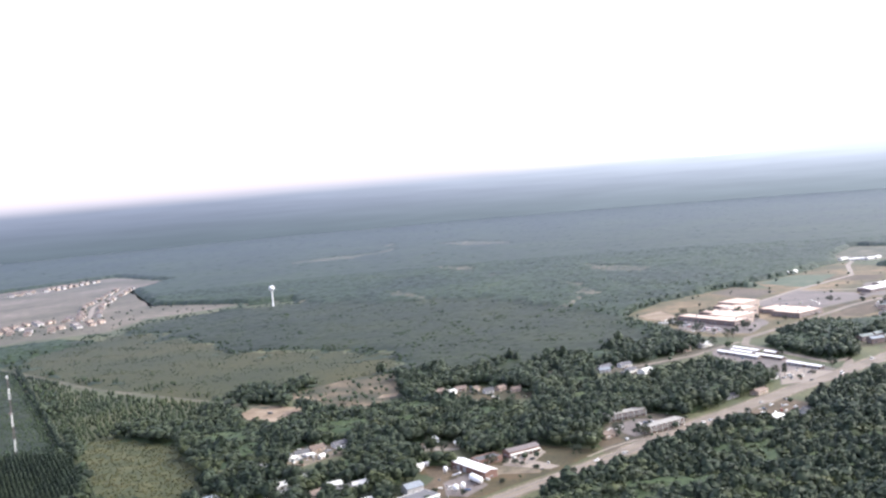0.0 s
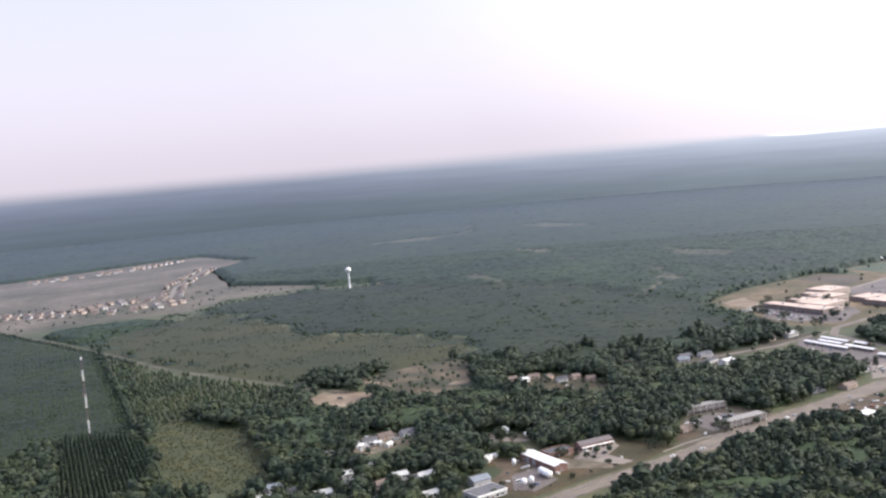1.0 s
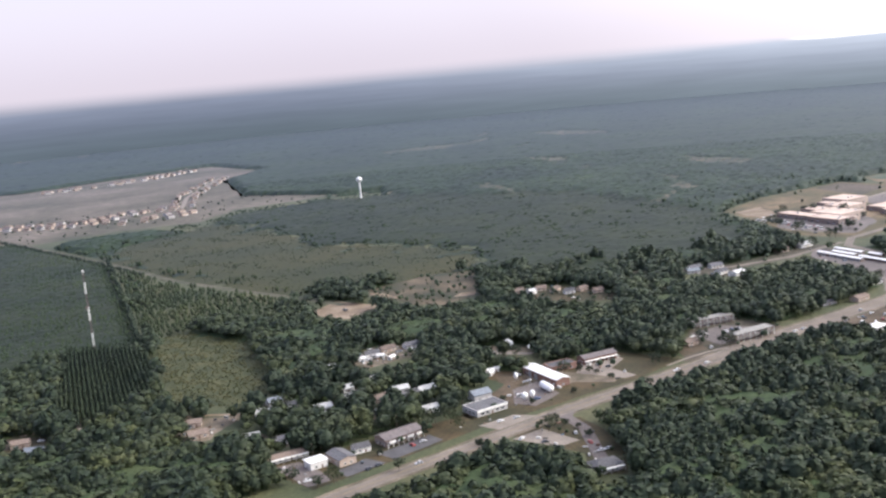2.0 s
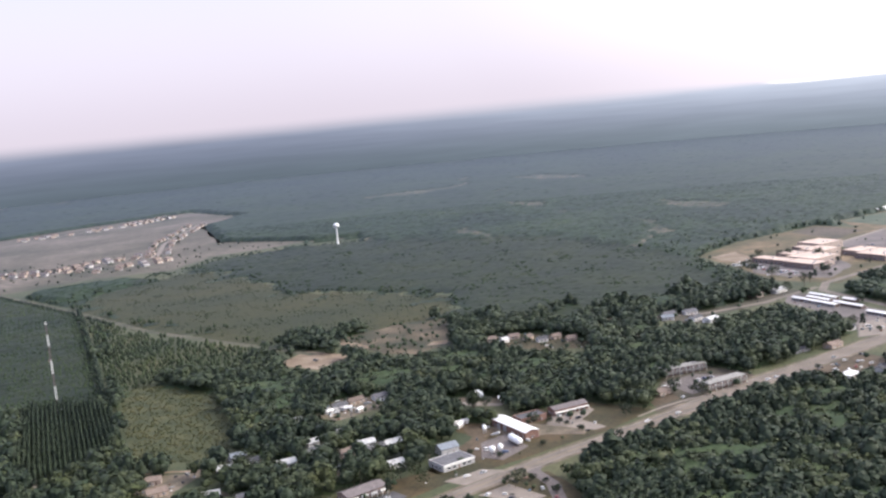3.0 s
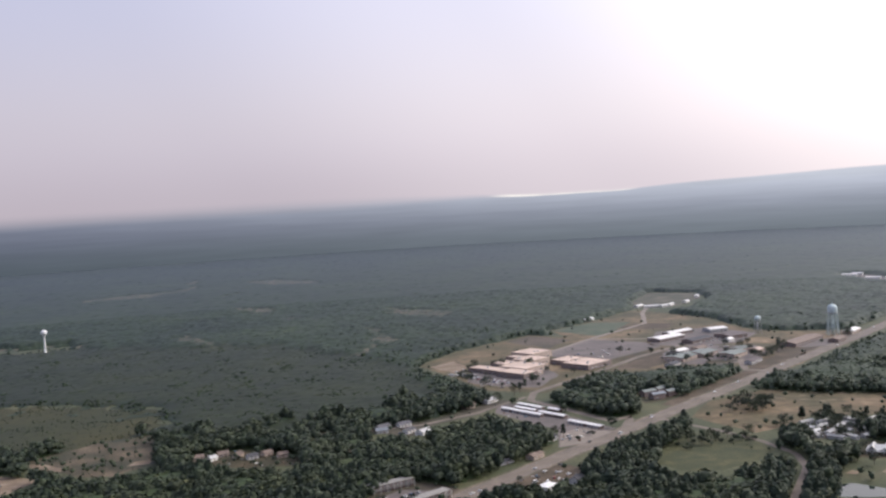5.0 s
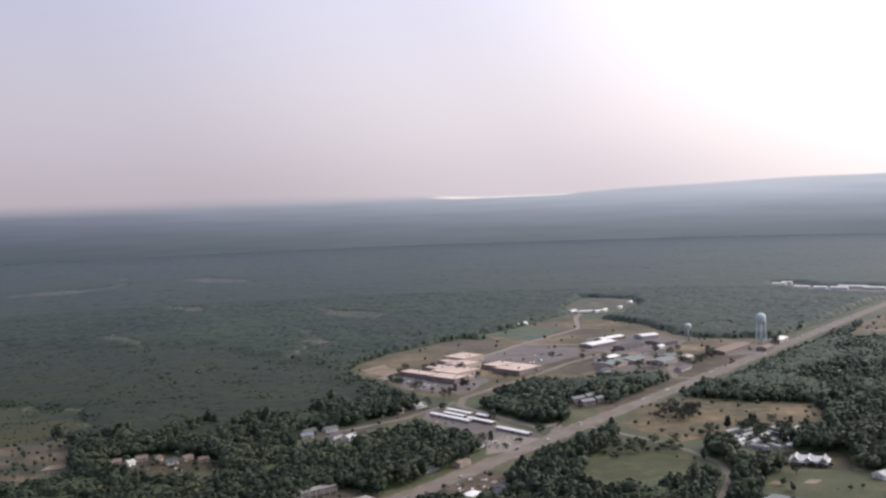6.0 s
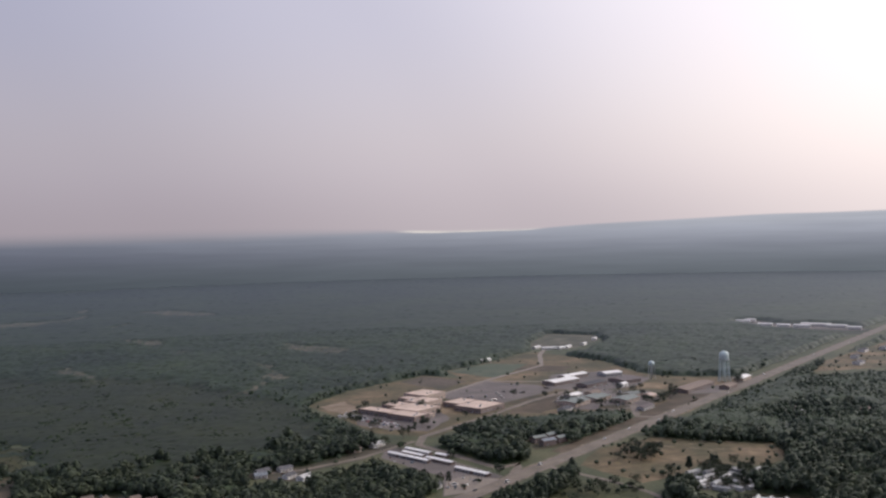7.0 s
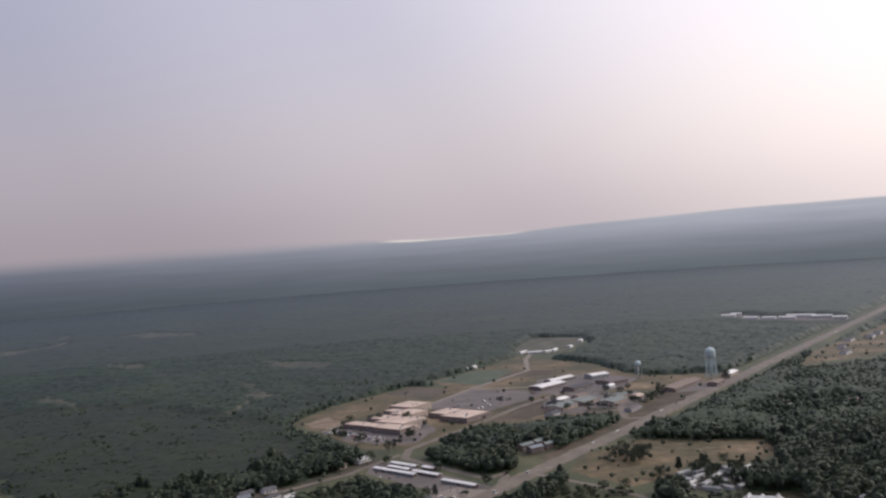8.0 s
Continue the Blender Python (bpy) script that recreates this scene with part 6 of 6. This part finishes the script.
for k, (z0, z1) in enumerate(zip(bands, bands[1:])):
    bm = bmesh.new()
    c = [(0.75 * COS(a), 0.75 * SIN(a)) for a in (0, 2.094, 4.189)]
    for p in c:
        rod(bm, (*p, z0), (*p, z1), 0.16, 5)
    n = max(1, int((z1 - z0) / 1.9))
    for j in range(n):
        za, zb = z0 + (z1 - z0) * j / n, z0 + (z1 - z0) * (j + 1) / n
        for i in range(3):
            rod(bm, (*c[i], za), (*c[(i + 1) % 3], zb), 0.09, 4)
    part("mast_section", bm, "mast_white" if k % 2 else "mast_red", mast, "white lattice section" if k % 2 else "dull red lattice section")
part("dish", lathe([(0.2, 0), (1.0, 0.3), (1.3, 0.6)], 14), "mast_red", mast, "dark drum antenna").matrix_basis = pose(-1.1, -0.6, 45.5, 90, 0, 30)
building("equipment_hut", -381, 862, 20, 5, 3.4, 2.7, "gable", 0.5, "white_wall", "white_roof", "small white hut at the foot of the mast", "hut", gap=9)

# dish antennas and tanks in the yards
def dish(x, y, turn, size, label):
    d = thing("dish_antenna", x, y, 0, turn, label, "dish antenna")
    p = part("reflector", lathe([(0.05, 0.0), (size * 0.25, size * 0.03), (size * 0.5, size * 0.14), (size * 0.53, size * 0.16), (size * 0.5, size * 0.1), (size * 0.25, -0.12), (0.05, -0.2)], 28), "tower_white", d)
    p.matrix_basis = pose(0, 0, size * 0.5, 38, 0, 0)
    part("pedestal", lathe([(0.6, 0), (0.45, size * 0.3), (0.35, size * 0.5)], 10), "steel", d)
    part("feed_arm", rod(rod(bmesh.new(), (-size * 0.3, -size * 0.2, size * 0.7), (0, -size * 0.42, size * 0.75), 0.06, 4), (size * 0.3, -size * 0.2, size * 0.7), (0, -size * 0.42, size * 0.75), 0.06, 4), "steel", d)


dish(-20, 818, 35, 7.0, "large white satellite dish on a pedestal")
dish(-3, 811, 20, 3.6, "small white satellite dish on a pedestal")
tank = thing("storage_tank", 9.5, 707, 0, -62, "white horizontal storage tank on saddles beside the warehouse", "tank")
p = part("shell", lathe([(0.4, -7.5), (1.6, -7.2), (2.4, -6.2), (2.4, 6.2), (1.6, 7.2), (0.4, 7.5)], 20), "tower_white", tank)
p.matrix_basis = pose(0, 0, 3.1, 0, 90, 0)
for sx in (-4.5, 4.5):
    part("saddle", boxes((sx - 0.4, sx + 0.4, -1.8, 1.8, 0, 1.4)), "concrete", tank)
for x, y, s in ((-5, 687, 2.0), (0, 690.5, 1.7), (-12, 732, 1.5)):
    hop = thing("hopper", x, y, 0, 20 * s, "white conical feed hopper on legs", "hopper", "feed hoppers")
    part("bin", lathe([(0.3, 1.2), (s, 3.0), (s, 5.2), (0.5, 6.4)], 16), "tower_white", hop)
    for a in (0.8, 2.4, 3.9, 5.5):
        part("leg", rod(bmesh.new(), (s * COS(a), s * SIN(a), 0), (s * 0.95 * COS(a), s * 0.95 * SIN(a), 3.4), 0.1, 5), "steel", hop)
for x, y, turn in ((-34, 754, 20), (-28, 757, 40), (-31, 749, 70), (-122, 812, 10), (-112, 806, 60), (-136, 806, 30)):
    shack = building("yard_shed", x, y, turn, 6, 3.2, 2.6, "gable", 0.8, "white_wall", "white_roof", "small white yard shed on bare dirt", "shed", "yard sheds", gap=9)
conv = thing("conveyor", -4, 721, 0, -55, "pale sloping conveyor beside the warehouse", "conveyor")
part("belt", rod(bmesh.new(), (-5, 0, 1.0), (5, 0, 5.2), 0.6, 6), "tower_white", conv)
part("support", rod(rod(bmesh.new(), (3.4, -0.8, 0), (3.4, 0, 4.3), 0.12, 5), (3.4, 0.8, 0), (3.4, 0, 4.3), 0.12, 5), "steel", conv)

# ponds on the golf course
water = bpy.data.materials.new("still_pond_water")
water.use_nodes = True
wp = water.node_tree.nodes["Principled BSDF"]
wp.inputs["Base Color"].default_value, wp.inputs["Roughness"].default_value, wp.inputs["IOR"].default_value = (0.03, 0.04, 0.035, 1), 0.04, 1.33
ripple = water.node_tree.nodes.new("ShaderNodeTexNoise")
ripple.inputs["Scale"].default_value = 0.8
rb = water.node_tree.nodes.new("ShaderNodeBump")
rb.inputs["Strength"].default_value, rb.inputs["Distance"].default_value = 0.08, 0.05
water.node_tree.links.new(ripple.outputs["Fac"], rb.inputs["Height"])
water.node_tree.links.new(rb.outputs[0], wp.inputs["Normal"])
M["water"] = water
flat_patch("pond", POND_TWO, 0.16, "water", "still pond beside the fairway", "pond", 3, 6)

# loose yard clutter: crates, scrap, tyres, tarpaulins
junk = surface("yard_clutter", shades((0.3, 0.28, 0.26), 0.3), 0.5, 3.0, 0.7)
jn, jl = junk.node_tree.nodes, junk.node_tree.links
geo = jn.new("ShaderNodeNewGeometry")
tones = ramp(jn, [(0.0, (0.05, 0.05, 0.05)), (0.25, (0.16, 0.1, 0.07)), (0.45, (0.2, 0.2, 0.19)), (0.65, (0.1, 0.14, 0.18)), (0.82, (0.55, 0.54, 0.52))], "CONSTANT")
jl.new(geo.outputs["Random Per Island"], tones.inputs[0])
jl.new(tones.outputs[0], jn["Principled BSDF"].inputs["Base Color"])
M["junk"] = junk
for poly, count, where in ((YARD_WEST, 70, "the sheds"), (LOT_FRONT, 60, "the warehouse"), (LOT_STRIP, 40, "the shops"), (NORTH_YARDS, 50, "small houses"), (CLEAR_WEST, 40, "a row of houses"), (TRAILERS, 60, "mobile homes"),
                           (YARD_FAR_WEST, 25, "a lane"), (TANK_YARD, 14, "the satellite dishes"), (LOT_SOUTH, 25, "a side road"), (STORAGE, 40, "the storage rows"), (EAST_LOT, 30, "the main road"), (MOTEL, 20, "the brick blocks"), (TOWN_EAST, 40, "wooded houses")):
    bm = bmesh.new()
    x0, x1, y0, y1 = min(p[0] for p in poly), max(p[0] for p in poly), min(p[1] for p in poly), max(p[1] for p in poly)
    for _ in range(count):
        x, y = random.uniform(x0, x1), random.uniform(y0, y1)
        s, f = x * RD[0] + y * RD[1], (x - RA[0]) * RN[0] + (y - RA[1]) * RN[1]
        if not inside(poly, np.array([x]), np.array([y]))[0] or abs(f) < 12:
            continue
        l, w, h, a = random.uniform(0.6, 3.4), random.uniform(0.5, 1.8), random.uniform(0.3, 1.5), random.uniform(0, 3.1)
        bmesh.ops.create_cube(bm, size=1.0, matrix=Matrix.Translation((x, y, 0.06 + h / 2)) @ Matrix.Rotation(a, 4, "Z") @ Matrix.Diagonal((l, w, h, 1)))
    me = bpy.data.meshes.new("yard_clutter")
    bm.to_mesh(me), bm.free()
    me.materials.append(junk)
    tagged(new("yard_clutter", me), "loose crates and scrap lying about " + where, "clutter", "", "stuff")

# ---- vehicles ----
def car(name, x, y, turn, paint, label, long=4.6, tall=1.45, van=False):
    c = thing(name, x, y, 0.17, turn, label, "van" if van else "car", "vehicles")
    hl, w = long / 2, 0.92
    prof = [(-hl, 0.35), (-hl, 0.85), (-hl + 0.15, 0.95), (-hl * 0.5, 1.0), (hl * 0.42, 0.98), (hl - 0.2, 0.82), (hl, 0.6), (hl, 0.35)]
    cab = [(-hl * 0.78, 0.98), (-hl * 0.6, tall), (hl * 0.08, tall), (hl * 0.42, 0.98)]
    if van:
        prof = [(-hl, 0.4), (-hl, 1.1), (hl * 0.6, 1.1), (hl * 0.95, 0.95), (hl, 0.7), (hl, 0.4)]
        cab = [(-hl, 1.1), (-hl * 0.98, tall), (hl * 0.4, tall), (hl * 0.66, 1.1)]

    def slab(rows, half, taper=1.0):
        bm = bmesh.new()
        a = [bm.verts.new((px, -half * (taper if pz > 1.2 else 1), pz)) for px, pz in rows]
        b = [bm.verts.new((px, half * (taper if pz > 1.2 else 1), pz)) for px, pz in rows]
        bm.faces.new(a[::-1]), bm.faces.new(b)
        for k in range(len(rows)):
            j = (k + 1) % len(rows)
            bm.faces.new((a[k], a[j], b[j], b[k]))
        bmesh.ops.recalc_face_normals(bm, faces=bm.faces)
        return bm
    part("body", slab(prof, w), paint, c)
    part("cabin", slab(cab, w * 0.92, 0.84), "window", c, "dark glazed cabin")
    part("roof_panel", boxes((cab[1][0] - 0.05, cab[2][0] + 0.05, -w * 0.78, w * 0.78, tall - 0.02, tall + 0.05)), paint, c)
    for sx in (-hl * 0.62, hl * 0.62):
        for sy in (-w, w):
            t = part("wheel", lathe([(0.2, -0.1), (0.33, -0.09), (0.33, 0.09), (0.2, 0.1)], 12), "tyre", c)
            t.matrix_basis = pose(sx, sy * 0.95, 0.33, 90)
            part("hub", lathe([(0.19, -0.11), (0.19, 0.11)], 8), "hub", t)
    for sy in (-0.62, 0.62):
        part("headlight", boxes((hl - 0.06, hl + 0.02, sy - 0.17, sy + 0.17, 0.6, 0.76)), "headlight", c)
    return c


kinds = [car("car", *by_road(118, -7), ROAD_TURN, "car_white", "white car on the main road"), car("car", -93, 583, 60, "car_dark", "dark car on a parking lot"),
         car("car", *by_road(-128, -12.5), ROAD_TURN + 180, "car_silver", "silver car on the main road"), car("van", *by_road(505, 4), ROAD_TURN, "car_white", "white van on the main road", 5.6, 2.2, True),
         car("car", 34, 607, 110, "car_red", "red car beside a side road"), car("car", 3, 690, 20, "car_blue", "blue car in a paved yard")]
spots = [(0, *by_road(92, -2.5), 219), (3, *by_road(434, -4), 39), (0, *by_road(640, 4), 219), (2, *by_road(760, -4), 39), (0, *by_road(700, 5), 219), (1, *by_road(395, 5), 219), (2, *by_road(300, -4), 39),
         (0, *by_road(820, 4), 219), (0, *by_road(980, -4), 39), (3, *by_road(1150, 4), 39), (2, *by_road(1400, 4), 39), (0, *by_road(1600, -4), 39),
         (0, 40, 594, 30), (2, 44, 596, 35), (0, -6, 618, 60), (1, 8, 611, 20), (2, 26, 623, 100), (0, -126, 570, 30), (1, -88, 588, 50), (2, -66, 622, 40), (4, -72, 617, 130), (0, -20, 650, 40), (2, -10, 655, 40),
         (0, 0, 700, 70), (1, -184, 986, 30), (1, -182, 983, 40), (1, -150, 972, 60), (0, 268, 852, 40), (2, 276, 846, 60), (0, 284, 838, 30), (4, 270, 832, 80), (3, -8, 696, 20), (0, 40, 760, 130), (2, 47, 757, 130), (1, 54, 752, 40), (0, 150, 826, 120), (5, 155, 829, 120), (2, 161, 832, 120), (0, 134, 824, 40), (0, 132, 784, 70),
         (3, 320, 955, 10), (0, 330, 950, 40), (2, 312, 948, 100), (1, 340, 962, 80), (0, 250, 812, 30), (3, 262, 822, 60), (2, 275, 822, 10), (0, -130, 806, 40), (2, -108, 826, 20), (0, -330, 660, 20), (0, 200, 814, 39), (2, 207, 819, 39),
         (3, 300, 1080, 30), (0, 286, 1222, 20), (0, 300, 1240, 60), (2, 310, 1236, 60), (3, 278, 1316, 20), (0, 288, 1340, 50), (2, 300, 1352, 40), (1, 318, 1212, 20)]
for k, x, y, turn in spots:
    copy_thing(kinds[k], pose(x, y, 0.17, 0, 0, turn))
for row in range(4):
    for col in range(11):
        if random.random() < 0.75:
            continue
        s, u = col * 8.5, row * 17
        copy_thing(kinds[random.choice((1, 2, 1, 5))], pose(470 + s * 0.8 - u * 0.3, 1345 + s * 0.6 + u * 0.75, 0.16, 0, 0, 120 + random.uniform(-3, 3)))
for x, y in ((572, 1338), (580, 1344), (596, 1358), (606, 1364), (640, 1368), (652, 1372), (664, 1350), (556, 1312), (690, 1326), (618, 1256)):
    copy_thing(kinds[random.choice((0, 2, 3, 1))], pose(x, y, 0.16, 0, 0, random.uniform(0, 180)))
for k in range(14):
    copy_thing(kinds[random.choice((0, 0, 3, 2))], pose(640 + (k % 7) * 11, 1402 + (k // 7) * 26 + (k % 7) * 3, 0.16, 0, 0, random.uniform(0, 180)))

for x, y, turn in ((-133, 832, 20), (-122, 836, 35), (-126, 812, 10), (-120, 815, 15), (-106, 844, 60), (-98, 829, 30), (-101, 839, 70), (123, 811, 40), (130, 818, 60), (253, 825, 35)):
    copy_thing(kinds[3], pose(x, y, 0.17, 0, 0, turn))
for k in range(46):
    f, w = random.uniform(0, 1), random.choice((0.0, 6.5, 17.0, 23.5))
    x, y = 276 + 52 * f + w * 0.45, 1330 - 100 * f + w * 0.3
    copy_thing(kinds[random.choice((0, 0, 2, 2, 1, 3, 4, 5))], pose(x, y, 0.16, 0, 0, random.choice((28, 208)) + random.uniform(-5, 5)))

# ---- single trees ----
def tree_model(name, seed, tall, wide, kind, leaf, label):
    """A tree with a tapered, limbed trunk and a crown of many leaf clumps."""
    g = np.random.default_rng(seed)
    t = thing(name, 0, 0, 0, 0, label, "tree", "single trees")
    bm = bmesh.new()
    lean = g.normal(size=2) * 0.03 * tall
    knots = [Vector((lean[0] * f * f, lean[1] * f * f, tall * f)) for f in (0, 0.18, 0.4, 0.62, 0.82)]
    r0 = tall * 0.022
    for k, (a, b) in enumerate(zip(knots, knots[1:])):
        m = Matrix.Translation((a + b) / 2) @ (b - a).to_track_quat("Z", "Y").to_matrix().to_4x4()
        bmesh.ops.create_cone(bm, cap_ends=True, segments=7, radius1=r0 * (1 - 0.22 * k), radius2=r0 * (0.78 - 0.22 * k) + 0.02, depth=(b - a).length * 1.02, matrix=m)
    hubs = []
    n = 9 if kind == "broad" else 13
    for k in range(n):
        f = 0.34 + 0.5 * (k + g.uniform(0, 0.6)) / n
        base = knots[2].lerp(knots[4], (f - 0.4) / 0.42) if f > 0.4 else knots[1].lerp(knots[2], (f - 0.18) / 0.22)
        a = k * 2.4 + g.uniform(-0.4, 0.4)
        out = wide * (0.5 * g.uniform(0.55, 0.8)) * (1.0 if kind == "broad" else 1.25 - f)
        tip = base + Vector((COS(a) * out, SIN(a) * out, tall * (0.12 if kind == "broad" else 0.03) * g.uniform(0.6, 1.4)))
        rod(bm, base, tip, r0 * 0.28, 5)
        hubs.append(tip)
    hubs.append(knots[4] + Vector((0, 0, tall * 0.06)))
    part("trunk", bm, "bark", t)
    vs, ts, at = [], [], 0
    for hub in hubs:
        rr = wide * (0.27 if kind == "broad" else 0.17) * g.uniform(0.8, 1.2)
        for _ in range(26 if kind == "broad" else 18):
            d = g.normal(size=3)
            d /= np.linalg.norm(d)
            c = np.array(hub) + d * rr * g.uniform(0.45, 1.05) * (1, 1, 0.75)
            nrm = d + g.normal(size=3) * 0.6
            nrm /= np.linalg.norm(nrm)
            u = np.cross(nrm, g.normal(size=3))
            u /= np.linalg.norm(u)
            v = np.cross(nrm, u)
            s = g.uniform(0.35, 0.75) * (tall / 11) ** 0.5
            vs.append([c + u * s, c + v * s * 0.8 + nrm * 0.2, c - u * s, c - v * s * 0.8 + nrm * 0.1])
            ts += [(at, at + 1, at + 2), (at, at + 2, at + 3)]
            at += 4
    part("crown", raw_mesh("crown", np.concatenate(vs), np.array(ts), leaf), None, t)
    return t


models = [tree_model("oak_tree", 3, 11, 10, "broad", "leaf", "spreading green broadleaf tree in a yard"), tree_model("oak_tree", 5, 9, 8, "broad", "leaf_dark", "round dark green broadleaf tree beside a road"),
          tree_model("pine_tree", 8, 15, 7, "pine", "pine", "tall dark pine standing by itself"), tree_model("bush", 9, 3.4, 4.2, "broad", "leaf_dark", "low dark green bush on a lawn")]
spots = [(0, -52, 652), (0, -47, 690), (1, -56, 662), (3, -20, 690), (3, 28, 700), (1, 22, 738), (3, 33, 745), (3, 40, 742), (3, 45, 738), (0, 92, 800), (0, 100, 790), (1, 85, 792), (1, 141, 792), (0, 146, 786), (1, 128, 800),
         (0, -110, 566), (1, -118, 560), (2, -131, 607), (1, -96, 640), (0, -66, 646), (3, -90, 604), (0, 10, 628), (3, 20, 638), (3, 28, 632), (1, 14, 640), (3, 34, 617), (0, 308, 962), (2, 314, 952), (1, 290, 940), (1, 278, 912),
         (0, 322, 1168), (2, 330, 1176), (0, 300, 1228), (1, 340, 1196), (1, 292, 1270), (3, 360, 1205), (1, 420, 1260), (3, 470, 1290), (1, 520, 1372), (3, 540, 1390), (1, 556, 1350), (0, 690, 1268), (0, 676, 1255), (2, 700, 1275), (1, 665, 1245),
         (0, 655, 1240), (1, 710, 1282), (0, 720, 1300), (1, 640, 1300), (1, 600, 1262), (1, 740, 1350), (0, 852, 1362), (0, 845, 1350), (1, 700, 1360), (1, 668, 1362), (3, 580, 1370), (1, 610, 1375)]
for k in range(26):
    a = k * 2.39
    spots.append((random.choice((1, 1, 3, 0)), 508 + 26 * COS(a) * random.random() + k * 1.2, 985 + 30 * SIN(a) * random.random() + k * 1.4))
for k in range(26):
    spots.append((random.choice((1, 3, 3, 0)), random.uniform(395, 466), random.uniform(868, 905)))
for k in range(34):
    spots.append((random.choice((0, 1, 2)), random.uniform(505, 595), random.uniform(852, 925)))
for k in range(18):
    a = random.uniform(0, 6.28)
    spots.append((random.choice((0, 1, 1, 3)), 340 + 55 * COS(a), 1290 + 70 * SIN(a)))
for k in range(16):
    spots.append((random.choice((0, 1, 1, 3)), random.uniform(560, 700), random.uniform(1255, 1330)))
for k in range(12):
    spots.append((random.choice((0, 1, 1)), random.uniform(-40, 8), random.choice((836, 798, 793)) + random.uniform(-3, 3)))
for k in range(14):
    spots.append((random.choice((0, 1, 2)), random.uniform(-150, -45), random.uniform(618, 690)))
for k in range(18):
    s = random.uniform(-330, 500)
    spots.append((random.choice((1, 3, 3)), *by_road(s, random.choice((-15, 17)) + random.uniform(-2, 2))))
for k in range(14):
    spots.append((random.choice((0, 1, 3)), random.uniform(475, 600), random.uniform(770, 838)))
for k in range(30):
    x, y, *_ = random.choice(HOUSES)
    spots.append((random.choice((0, 1, 2, 3)), x + random.uniform(-12, 12), y + random.choice((-9, 9)) + random.uniform(-3, 3)))
for k in range(22):
    x, y, *_ = random.choice(ESTATE)
    spots.append((random.choice((1, 3)), x + random.uniform(-14, 14), y + random.choice((-13, 13))))
first = {}
for k, x, y in spots:
    size, turn = random.uniform(0.8, 1.2), random.uniform(0, 360)
    if k not in first:
        first[k] = True
        models[k].matrix_basis = pose(x, y, 0, 0, 0, turn)
    else:
        copy_thing(models[k], pose(x, y, 0, 0, 0, turn) @ Matrix.Scale(size, 4))
